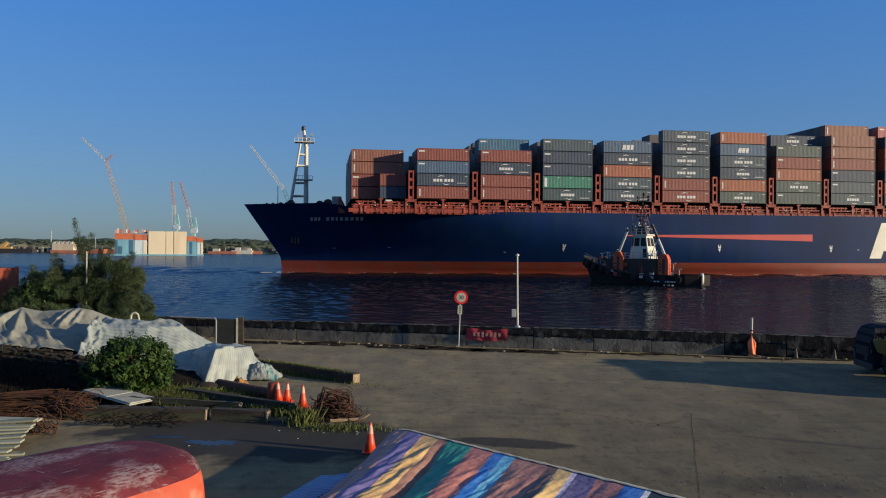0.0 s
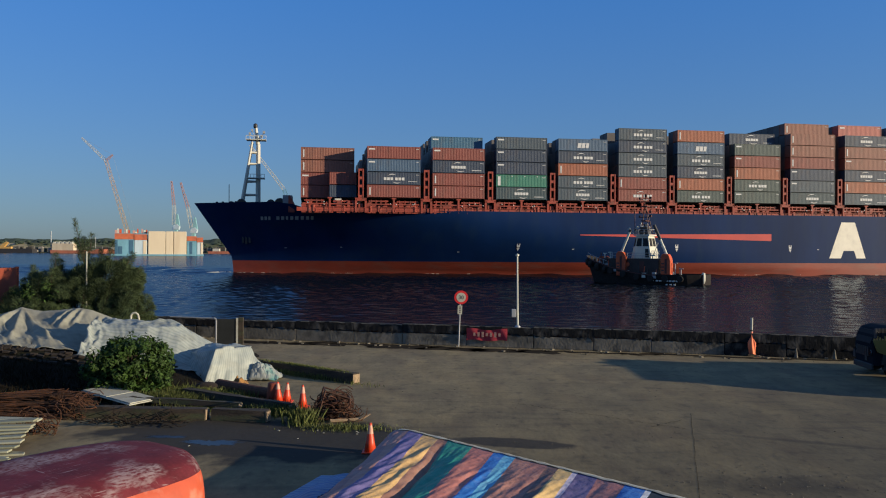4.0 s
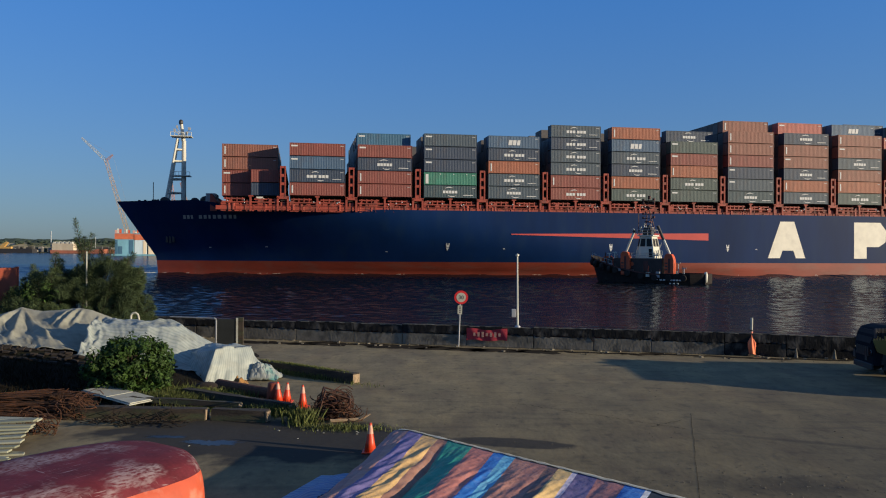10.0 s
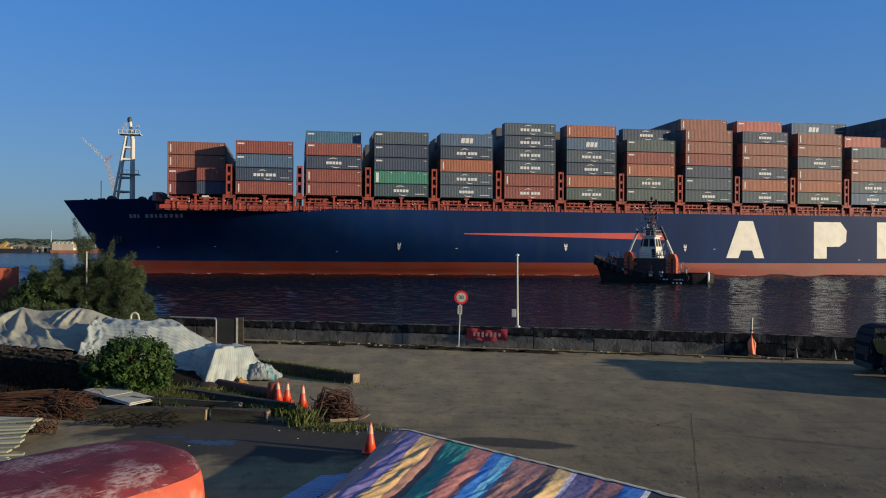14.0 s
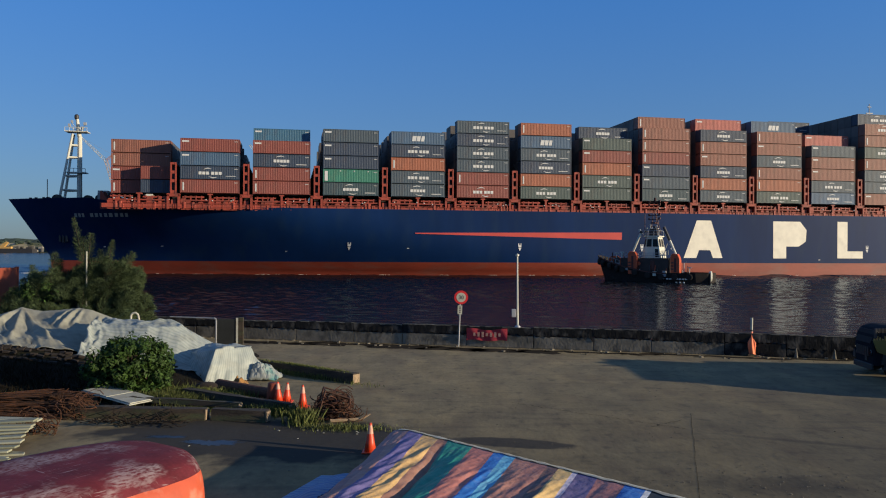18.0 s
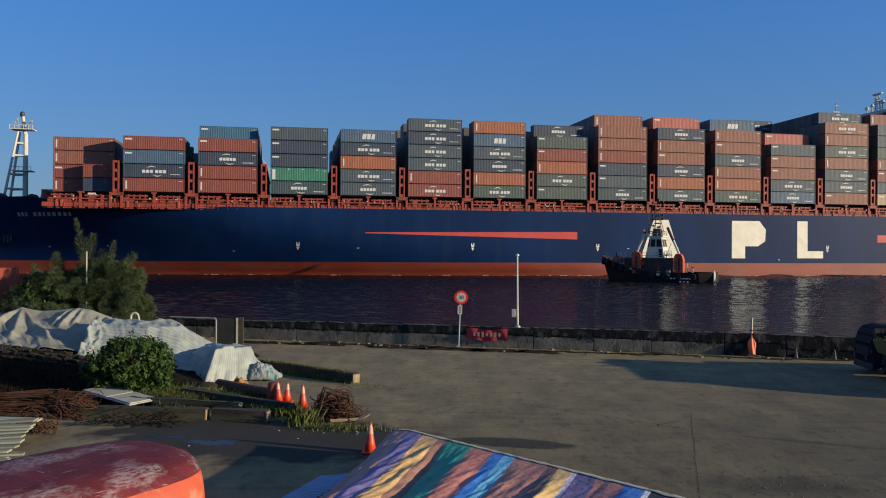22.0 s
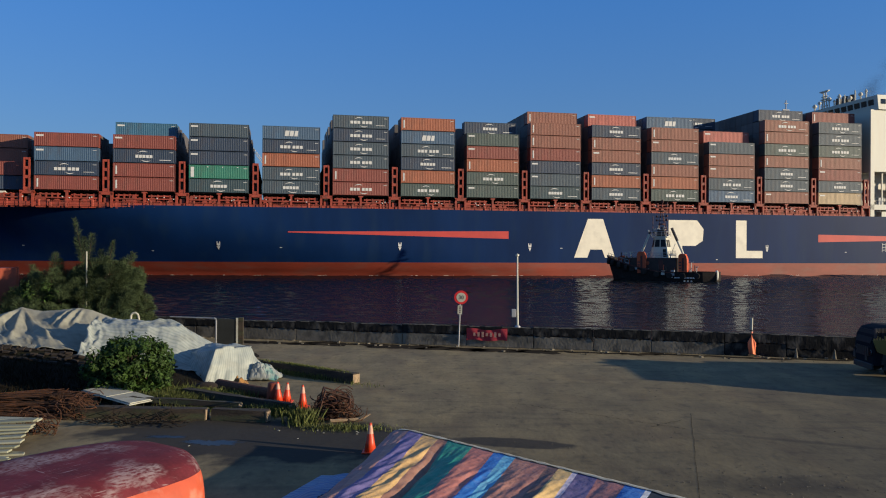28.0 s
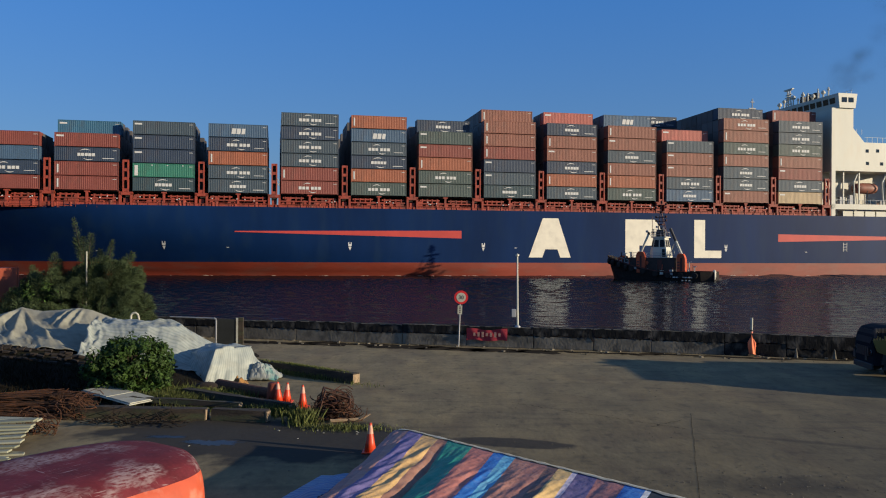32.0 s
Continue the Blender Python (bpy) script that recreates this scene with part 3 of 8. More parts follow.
def logo_pieces(kind):
    """The pieces of a container's marking, each a mesh of its own."""
    out = []
    if kind in ("wide", "plain"):        # a row of white blocks between two arcs
        for x0 in (3.7, 4.45, 5.2, 6.25, 7.0, 7.75):
            out.append(("letter_block", bar_piece(x0, x0 + 0.60, 1.08, 1.70)))
        out.append(("arc", arc_piece(5.5, 2.15, 1.7, 1)))
        out.append(("arc", arc_piece(6.6, 0.72, 1.7, -1)))
        if kind == "wide":
            out.append(("code_bar", bar_piece(9.2, 11.2, 0.78, 0.88)))
    elif kind == "narrow":
        for i in range(5):
            out.append(("letter_block", bar_piece(4.3 + i * 0.68, 4.86 + i * 0.68, 1.12, 1.72)))
        out.append(("arc", arc_piece(5.7, 2.2, 2.0, 1)))
        out.append(("arc", arc_piece(6.3, 0.68, 2.0, -1)))
        out.append(("code_bar", bar_piece(9.0, 11.2, 0.66, 0.80)))
    elif kind == "block":                # three bold blocks
        for i, w in enumerate((0.85, 0.8, 0.7)):
            bm = bmesh.new()
            prism(bm, [(4.6 + i * 1.0, 0.8), (4.6 + i * 1.0 + w, 0.8), (4.78 + i * 1.0 + w, 1.95), (4.78 + i * 1.0, 1.95)], "y", -0.012, 0.03)
            out.append(("letter_block", mesh_of("letter_block", bm, M["logo"])))
    elif kind == "tall":
        out.append(("code_bar", bar_piece(0.5, 0.78, 0.6, 2.3)))
    elif kind == "tag":
        out.append(("code_bar", bar_piece(0.35, 1.75, 2.05, 2.38)))
    elif kind == "patch":
        out.append(("panel", bar_piece(0.35, 1.0, 0.35, 2.45)))
        for i in range(3):
            out.append(("corner_tag", bar_piece(3.6 + i * 3, 3.85 + i * 3, 2.42, 2.62)))
    out.append(("number_bar", bar_piece(L40 - 1.1, L40 - 0.4, 2.28, 2.37)))
    return out


LOGO = {k: logo_pieces(k) for k in ("wide", "plain", "narrow", "block", "tall", "tag", "patch")}
NAMES = {"red": "rust-red", "brown": "red-brown", "orange": "bright orange-brown", "navy": "dark navy", "slate": "slate-grey", "steel": "steel-blue", "teal": "teal-blue",
         "green": "bright green", "greygreen": "grey-green", "darkteal": "dark teal", "tan": "pale tan", "pink": "faded pinkish-red"}
MARKS = {"wide": "white lettering and arcs", "plain": "white lettering and arcs", "narrow": "a white arc logo", "block": "bold white lettering", "tall": "an upright white code", "tag": "a small white tag", "patch": "white panels"}


def put_container(s, y, z, colour, logo, short=False):
    ob = new("shipping_container", (CM20 if short else CM)[colour])
    tagged(ob, "%s corrugated steel %s container with %s" % (NAMES[colour], "short" if short else "forty-foot", MARKS[logo]), "container", "containers on the ship")
    if not short:
        for nm, me in LOGO[logo]:
            mk = new(nm, me)
            mk.parent = ob
    RIDERS.append((ob, Matrix.Translation((s, y, z))))
    return ob


# Bay by bay, from the lowest tier up: colour and marking; a last one marked + stands a row further inboard
BAYS = {
    2: ["red:tall", "navy:wide", "steel:tag", "red:tag"],
    3: ["red:tall", "red:tall", "navy:narrow", "red:tag", "+teal:tag"],
    4: ["darkteal:narrow", "green:patch", "navy:tag", "navy:tag", "slate:tag"],
    5: ["slate:narrow", "slate:wide", "orange:tall", "navy:wide", "steel:block"],
    6: ["red:plain", "red:tall", "slate:plain", "slate:plain", "navy:wide", "slate:wide"],
    7: ["greygreen:plain", "orange:tall", "navy:narrow", "slate:wide", "steel:block", "orange:tall"],
    8: ["greygreen:tag", "greygreen:plain", "orange:tall", "red:tag", "greygreen:tag", "+navy:narrow"],
    9: ["darkteal:narrow", "slate:tag", "navy:tag", "red:tall", "brown:tall", "brown:tall", "+brown:tall"],
    10: ["slate:narrow", "orange:tall", "navy:narrow", "brown:tag", "brown:tall", "navy:narrow", "+pink:tag"],
    11: ["greygreen:wide", "orange:tall", "brown:tall", "slate:narrow", "brown:tag", "brown:tall", "+steel:block"],
    12: ["steel:narrow", "slate:wide", "brown:tag", "brown:tag", "slate:tag", "+pink:tag"],
    13: ["brown:tag", "slate:narrow", "slate:narrow", "brown:tall", "greygreen:wide", "brown:tall", "brown:wide", "+navy:wide"],
    14: ["tan:tag", "slate:narrow", "red:tag", "brown:tall", "greygreen:wide", "slate:wide", "slate:wide", "+red:tall"],
}
for bay, tiers in BAYS.items():
    s = (bay - 3) * PITCH
    for i, entry in enumerate(tiers):
        inset = entry.startswith("+")
        colour, logo = entry.strip("+").split(":")
        put_container(s, 0.12 + (2.52 if inset else 0), TIER0 + i * TIERH, colour, logo)
# the first bay stands further inboard, where the bow narrows
for i, (c, lg) in enumerate((("red", "tall"), ("red", "tag"), ("brown", "tall"), ("brown", "tall"))):
    put_container(-29.4, 5.1, TIER0 + i * TIERH, c, lg)
put_container(-23.0, 2.6, TIER0, "navy", "tag", True)
put_container(-23.0, 2.6, TIER0 + TIERH, "red", "tag", True)
put_container(9 * PITCH, 17.8, TIER0 + 7 * TIERH, "navy", "wide")          # one box high up among the inner rows
# bays abaft the bridge
for k, s in enumerate((205.0, 219.8, 245.0, 259.8, 274.6)):
    for i in range(5):
        c = ("slate", "brown", "navy", "red", "greygreen")[(k * 2 + i * 3) % 5]
        put_container(s, 0.12, TIER0 + i * TIERH, c, ("tag", "wide", "tall", "plain", "narrow")[(k + i) % 5])

# Inner rows, one joined stack a bay
rs = random.Random(11)
INNER = {1: (4, 7.6), 2: (4, 2.64), 3: (5, 5.2), 4: (5, 2.64), 5: (5, 2.64), 6: (6, 2.64), 7: (6, 2.64), 8: (6, 5.2), 9: (7, 5.2), 10: (7, 5.2), 11: (7, 5.2), 12: (6, 5.2), 13: (8, 5.2), 14: (8, 5.2)}
stacks = [((b - 3) * PITCH if b > 1 else -29.4, n, y0) for b, (n, y0) in INNER.items()] + [(s, 5, 2.64) for s in (205.0, 219.8, 245.0, 259.8, 274.6)]
for s, n, y0 in stacks:
    bm = bmesh.new()
    y = y0
    while y + 2.5 < (BEAM - (5 if s < -20 else 0.1)):
        tall = n - (1 if rs.random() < 0.25 else 0) - (1 if y > 30 and rs.random() < 0.4 else 0)
        if s == 9 * PITCH:
            tall = n + 1 if 17 < y < 19 else n
        if s > 9.5 * PITCH and s < 12 * PITCH:
            tall = n
        for i in range(tall):
            box(bm, s + 0.02, s + L40 - 0.02, y, y + 2.42, TIER0 + i * TIERH, TIER0 + i * TIERH + 2.84)
        y += 2.52
    for i in range(n - 1):               # under the inset outer container the row carries on
        if y0 > 2.7 and s > -20:
            box(bm, s + 0.02, s + L40 - 0.02, 2.64, 5.06, TIER0 + i * TIERH, TIER0 + i * TIERH + 2.84)
    ob = solid("container_stack", bm, M["stackdark"], "inner rows of stacked dark containers in a bay", "container stack", kind="stuff")
    RIDERS.append((ob, Matrix()))

# ---- deck gear: lashing bridges, coamings, posts ----
def lashing_bridge(s):
    lb = part("lashing_bridge", (lambda b: (box(b, s - 1.3, s - 0.85, 0.15, 1.6, 14.0, 17.1), box(b, s + 0.85, s + 1.3, 0.15, 1.6, 14.0, 17.1), box(b, s - 1.3, s + 1.3, 0.15, 1.6, 16.6, 17.25), box(b, s - 0.5, s + 0.5, 0.7, 1.4, 14.0, 16.0), b)[-1])(bmesh.new()), M["deckred"], ship, "rust-red steel lashing bridge")
    for ds in (-0.62, 0.34):
        bm = bmesh.new()
        box(bm, s + ds, s + ds + 0.28, 0.1, 0.7, 17.1, 23.7)
        part("post", bm, M["deckred"], lb)
    for z in (17.3, 19.6, 21.4, 23.3):
        bm = bmesh.new()
        box(bm, s - 0.62, s + 0.62, 0.16, 0.62, z, z + (0.6 if z < 23 else 0.45))
        part("rung", bm, M["deckred"], lb)
    bm = bmesh.new()
    for y in range(2, 45, 5):
        box(bm, s - 0.5, s + 0.5, y + 0.6, y + 1.0, 14, 23.4)
    for z in (17.2, 20.2, 23.2):
        box(bm, s - 0.62, s + 0.62, 0.8, BEAM - 0.6, z, z + 0.16)
    part("cross_frame", bm, M["dark"], lb)


for bay in range(2, 16):
    lashing_bridge((bay - 3) * PITCH - 1.36)
for s in (203.6, 218.4, 243.6, 258.4, 273.2):
    lashing_bridge(s)
rd = random.Random(21)
for bay in range(1, 15):
    s0 = (bay - 3) * PITCH if bay > 1 else -29.0
    bm = bmesh.new()
    y0 = 1.9 if bay > 1 else 5.4
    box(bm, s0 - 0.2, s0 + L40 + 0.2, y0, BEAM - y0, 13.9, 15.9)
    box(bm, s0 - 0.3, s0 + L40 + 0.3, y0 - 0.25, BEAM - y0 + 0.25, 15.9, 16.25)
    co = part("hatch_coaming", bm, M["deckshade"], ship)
    bm = bmesh.new()
    x = s0 + L40 / 2
    box(bm, x - 0.22, x + 0.22, 0.25, 0.75, 13.9, TIER0 - 0.02)
    box(bm, x - 0.5, x + 0.5, 0.2, 1.9, TIER0 - 0.3, TIER0 - 0.03)
    part("stanchion", bm, M["deckred"], co)
    for k in range(10):
        bm = bmesh.new()
        x = s0 + L40 * (k + 0.2 + rd.random() * 0.5) / 10
        w, h = 0.25 + rd.random() * 0.4, 15.0 + rd.random() * 1.7
        prism(bm, [(x - w, 13.9), (x - w, h - 0.3), (x - w * 0.5, h), (x + w * 0.7, h), (x + w, h - 0.4), (x + w, 13.9)], "y", 0.5, 1.1)
        part("deck_fitting", bm, M["deckred"], co)
    bm = bmesh.new()
    box(bm, s0, s0 + L40, 0.35, 0.55, 15.75, 16.0)
    box(bm, s0, s0 + L40, 0.3, 0.42, 15.25, 15.33)
    for k in range(9):
        x = s0 + rd.random() * L40
        r = 0.14 + rd.random() * 0.22
        rod(bm, (x, 0.45, 14.2), (x, 0.45, 14.7 + rd.random()), r, r, 7)
    part("deck_pipe", bm, M["deckred"], co)
    bm = bmesh.new()
    box(bm, s0 - 1.2, s0 + L40 + 1.2, 0.30, 0.42, 14.2, 15.05)
    part("coaming_plate", bm, M["deckred"], co)
    for x0, x1, z in ((0.4, 0.40 * L40, 16.45), (0.56 * L40, L40 - 0.4, 16.35)):       # side rail of the hatch cover
        bm = bmesh.new()
        box(bm, s0 + x0, s0 + x1, 0.75, 1.05, z, z + 0.3)
        for k in range(4):
            x = s0 + x0 + (x1 - x0) * (k + 0.5) / 4
            box(bm, x - 0.12, x + 0.12, 0.7, 1.7, 15.6, z + 0.42)
        part("cover_rail", bm, M["deckred"], co)
    for k in range(4):
        bm = bmesh.new()
        x = s0 + rd.random() * L40
        z = 15.6 + rd.random() * 0.6
        box(bm, x, x + 0.2, 0.22, 0.5, z, z + 0.2)
        part("deck_lamp", bm, M["logo"], co)
bm = bmesh.new()
rod(bm, (-21.8, 1.8, 16.2), (-21.8, 1.8, 16.9), 0.28)
rod(bm, (-21.8, 1.8, 16.8), (-20.4, 1.8, 16.8), 0.35)
rod(bm, (-20.4, 1.8, 16.8), (-20.7, 1.8, 14.0), 0.3)
part("vent_pipe", bm, M["white"], ship, "white bent ventilation pipe")
bm = bmesh.new()
for s in range(-26, 176, 2):
    rod(bm, (s, 0.12, 14.0), (s, 0.12, 15.1), 0.035, sides=4)
for z in (14.55, 15.1):
    rod(bm, (-26, 0.12, z), (176, 0.12, z), 0.03, sides=4)
part("deck_rail", bm, M["deckred"], ship)

# ---- superstructure ----
bm = bmesh.new()
box(bm, 178.3, 198, 0.6, BEAM - 0.6, 25.8, 33.0)
box(bm, 178.3, 198, 6.5, BEAM - 6.5, 14, 25.8)
box(bm, 178.3, 183.0, 0.6, BEAM - 0.6, 33.0, 41.3)
house = part("superstructure", bm, M["white"], ship, "cream-white accommodation block across the ship")
for y in (0.1, BEAM - 0.6):
    bm = bmesh.new()
    prism(bm, [(177.1, 25.8), (177.1, 41.3), (183.2, 41.3), (183.2, 36.4), (186.4, 33.0), (199, 33.0), (199, 25.8)], "y", y, y + 0.5)
    part("side_plate", bm, M["white"], house)
bm = bmesh.new()
box(bm, 177.1, 178.2, 0.1, 0.7, 14.0, 25.8)
box(bm, 198, 199, 0.1, 0.7, 14.0, 25.8)
box(bm, 177.1, 199, 0.1, 0.7, 16.3, 17.6)
box(bm, 177.1, 199, 0.7, 3.0, 16.3, 16.7)
part("gallery", bm, M["white"], house)
bm = bmesh.new()
prism(bm, [(178.9, 41.3), (178.5, 44.9), (183.9, 44.9), (183.4, 41.3)], "y", -0.4, BEAM + 0.4)
bridge = part("bridge", bm, M["white"], house, "white navigating bridge with wings")
for x0 in (179.5, 181.4):
    bm = bmesh.new()
    box(bm, x0, x0 + 1.4, -0.46, -0.38, 42.7, 43.9)
    part("window", bm, M["glass"], bridge)
for k in range(18):
    y = 1.0 + k * 2.45
    bm = bmesh.new()
    prism(bm, [(178.74, 42.6), (178.52, 44.0), (178.58, 44.0), (178.80, 42.6)], "y", y, y + 1.9)
    part("window", bm, M["glass"], bridge)
for x, z in ((186.8, 30.5), (189.8, 30.6), (192.8, 30.4), (186.9, 27.4), (191.0, 27.4), (195.5, 30.4), (194.0, 27.4)):
    bm = bmesh.new()
    box(bm, x, x + 0.8, 0.04, 0.12, z, z + 0.8)
    part("window", bm, M["glass"], house)
bm = bmesh.new()
for k in range(10):
    x = 184.2 + k * 1.5
    rod(bm, (x, 0.2, 33 if k > 1 else 35), (x, 0.2, 34.3 if k > 1 else 36.2), 0.04, sides=4)
rod(bm, (186.5, 0.2, 34.3), (199, 0.2, 34.3), 0.04, sides=4)
part("rail", bm, M["white"], house)
# orange dulled in its colour for the shade under the overhang
M["boatdull"] = mat("shade-dulled orange paint", (0.26, 0.095, 0.06, 1), 0.6, var=0.2, scale=0.6, fine=4.0, dirt=(0.12, 0.06, 0.045, 1), dirt_amount=0.5, dirt_scale=0.8)
bm = bmesh.new()
lathe(bm, [(0.2, -3.6), (1.1, -3.0), (1.35, -1.5), (1.4, 1.5), (1.2, 3.0), (0.3, 3.6)], 12, Matrix.Translation((188.8, 3.0, 21.8)) @ Matrix.Rotation(math.pi / 2, 4, "Y"))
boat = part("lifeboat", bm, M["boatdull"], house, "orange enclosed lifeboat", smooth=True)
for x in (184.6, 192.8):
    bm = bmesh.new()
    rod(bm, (x, 1.2, 17.5), (x - 0.6, 0.9, 23.0), 0.2)
    rod(bm, (x - 0.6, 0.9, 23.0), (x + 0.8, 1.3, 25.4), 0.2)
    part("davit", bm, M["white"], house)
bm = bmesh.new()
for k in range(12):
    x = 178.8 + k * 1.6
    rod(bm, (x, 0.3, 17.6), (x, 0.3, 18.7), 0.05, sides=4)
rod(bm, (178, 0.3, 18.7), (198, 0.3, 18.7), 0.05, sides=4)
for x, z, w, h in ((180.2, 17.6, 1.4, 1.8), (183.0, 17.6, 0.9, 2.3), (195.0, 17.6, 1.2, 1.6)):
    box(bm, x, x + w, 1.0, 2.0, z, z + h)
part("gallery_fitting", bm, M["grey"], house)
rgal = random.Random(52)
for k in range(26):
    bm = bmesh.new()
    x, y = 178.6 + rgal.random() * 19, 0.8 + rgal.random() * 4.0
    z, h, w = 16.7, 0.6 + rgal.random() * 3.2, 0.15 + rgal.random() * 0.55
    if k % 3:
        box(bm, x - w, x + w, y - w, y + w, z, z + h * 0.6)
    else:
        rod(bm, (x, y, z), (x + rgal.uniform(-0.6, 0.6), y, z + h + 1.5), 0.1, sides=6)
    part("gallery_gear", bm, M[("white", "grey", "dark", "boatdull")[k % 4]], house)
for x in (181.0, 185.5, 193.5, 196.5):
    bm = bmesh.new()
    box(bm, x, x + 0.3, 0.9, 1.2, 16.7, 25.8)
    part("pillar", bm, M["white"], house)
bm = bmesh.new()
for x0 in (181, 184.2, 187.4, 190.6):
    box(bm, x0, x0 + 2.8, 0.9, 2.6, 14.0, 15.9)
part("stores_locker", bm, M["white"], house)
# on the bridge's roof
for y, h, r in ((7, 3.0, 0.28), (9, 2.2, 0.45), (11, 3.4, 0.2), (13, 1.8, 0.5), (15, 3.0, 0.25), (17, 3.6, 0.4), (19, 2.4, 0.3), (21, 3.4, 0.5), (23, 4.4, 0.3), (25, 3.0, 0.4), (27, 2.0, 0.5)):
    bm = bmesh.new()
    rod(bm, (181.5, y, 44.9), (181.5, y, 44.9 + h), 0.2, sides=6)
    q = r * 1.25
    lathe(bm, [(q * 0.5, 0), (q, q * 0.5), (q, q), (q * 0.6, q * 1.6), (0.05, q * 1.9)], 10, Matrix.Translation((181.5, y, 44.9 + h * 0.7)))
    part("satellite_dome", bm, M["white"], bridge)
bm = bmesh.new()
for y in (21.4, 23.6):
    rod(bm, (181.2, y, 44.9), (181.2, 22.5 + (y - 22.5) * 0.35, 50.3), 0.2, sides=6)
for z in (46.2, 47.5, 48.8, 50.0):
    rod(bm, (181.2, 21.2, z), (181.2, 23.8, z), 0.14, sides=6)
box(bm, 180.9, 181.5, 20.7, 24.3, 50.1, 50.4)
box(bm, 180.9, 181.5, 21.2, 23.8, 47.9, 48.2)
part("signal_mast", bm, M["white"], bridge, "white signal mast with crossbars")
for y, r in ((16, 0.9), (18.5, 1.2), (21.5, 0.8)):
    bm = bmesh.new()
    rod(bm, (184.5, y, 44), (184.9, y, 48.2), r, r * 0.9, 12)
    part("vent_cowl", bm, M["dark"], bridge)
bm = bmesh.new()
rod(bm, (181.5, 40, 44.9), (181.5, 40, 51), 0.18, sides=6)
box(bm, 180.4, 182.6, 39.8, 40.2, 48.0, 48.3)
box(bm, 180.9, 182.1, 39.8, 40.2, 50.0, 50.2)
part("radar_mast", bm, M["grey"], bridge)
bm = bmesh.new()
for k in range(12):
    y = 1 + k * 1.6
    rod(bm, (183.3, y, 44.9), (183.3, y, 46.0), 0.04, sides=4)
rod(bm, (183.3, 0.5, 46.0), (183.3, 20, 46.0), 0.05, sides=4)
part("roof_rail", bm, M["white"], bridge)
bm = bmesh.new()
prism(bm, [(228, 14), (228, 45.5), (238, 44.5), (238, 14)], "y", 15, 31)
part("funnel", bm, M["hull"], ship, "dark blue funnel casing")

# smoke from the funnel abaft the bridge: puffs of fine soot that rise one after another
def smoke_material():
    m = bpy.data.materials.new("thin dark smoke")
    m.use_nodes = True
    n, l = m.node_tree.nodes, m.node_tree.links
    tr, df, mx = n.new("ShaderNodeBsdfTransparent"), n.new("ShaderNodeBsdfDiffuse"), n.new("ShaderNodeMixShader")
    df.inputs[0].default_value = (0.05, 0.05, 0.05, 1)
    mx.inputs[0].default_value = 0.17
    l.new(tr.outputs[0], mx.inputs[1])
    l.new(df.outputs[0], mx.inputs[2])
    l.new(mx.outputs[0], n["Material Output"].inputs[0])
    return m


M["smoke"] = smoke_material()
smoke = thing("smoke_plume", "thin dark smoke drifting up from the funnel", "smoke")
RIDERS.append((smoke, Matrix()))
PUFFS = []
rp = random.Random(40)
for k in range(26):
    bm = bmesh.new()
    rad = 0.9 + 0.7 * rp.random()
    for i in range(2600 if k < 10 else 5200 if k < 18 else 1600):
        c = Vector((rp.gauss(0, rad), rp.gauss(0, rad), rp.gauss(0, rad * 1.4)))
        u = Vector((rp.gauss(0, 1), rp.gauss(0, 1), rp.gauss(0, 1))).normalized()
        v = u.orthogonal().normalized() * rp.uniform(0.025, 0.055)
        w = u.cross(v)
        bm.faces.new([bm.verts.new(c + p) for p in (v, w - v, -w - v)])
    pf = part("puff", bm, M["smoke"], smoke)
    pf.visible_shadow = False
    PUFFS.append((pf, (20.0 + k * 0.6) if k < 10 else (25.6 + (k - 10) * 0.36) if k < 18 else (28.6 + (k - 18) * 0.45), rp.uniform(-0.7, 0.7), rp.uniform(-2.0, 2.0), rp.uniform(-0.7, 0.7)))

# ---- the tug: x aft from its middle, y to starboard, z from the water ----
M["tughouse"] = mat("dark brown deckhouse paint", (0.030, 0.016, 0.013, 1), 0.6, var=0.4, scale=1.2, fine=8.0, dirt=(0.02, 0.012, 0.01, 1), dirt_amount=0.6, dirt_scale=1.0)
M["maroon"] = mat("dark maroon paint", (0.075, 0.018, 0.012, 1), 0.6, var=0.3, scale=1.0, fine=8.0)
M["tugglass"] = mat("dark tinted glass", (0.008, 0.009, 0.010, 1), 0.35, var=0.1, bump=0.0, spec=0.2)
tug = thing("harbour_tug", "black-hulled harbour tug with orange funnel casings and white wheelhouse", "tugboat")


def tug_half(x):
    if x < -4:
        k = (x + 11.5) / 7.5
        return 4.2 * math.sqrt(max(0.0, 1 - (1 - k) ** 2))
    return 4.2 - max(0, x - 7) ** 2 * 0.09


def tug_top(x):
    return 1.9 + max(0.0, (2.5 - x) / 14) ** 1.5 * 3.3


bm = bmesh.new()
xs = [-11.5, -11.3, -10.8, -10, -9, -7.5, -5.5, -3, 0, 3, 6, 9, 11, 11.5]
for side in (-1, 1):
    rows = []
    for lv in range(5):
        row = []
        for x in xs:
            k = lv / 4
            z = -1.0 + (tug_top(x) + 1.0) * k
            hb = tug_half(x) * (0.72 + 0.28 * k)
            row.append(bm.verts.new((x + (1 - k) * max(0, (-x - 3)) * 0.22, side * hb, z)))
        rows.append(row)
    for lo, hi in zip(rows, rows[1:]):
        for i in range(len(xs) - 1):
            bm.faces.new((lo[i], lo[i + 1], hi[i + 1], hi[i]))
bmesh.ops.remove_doubles(bm, verts=bm.verts[:], dist=0.001)
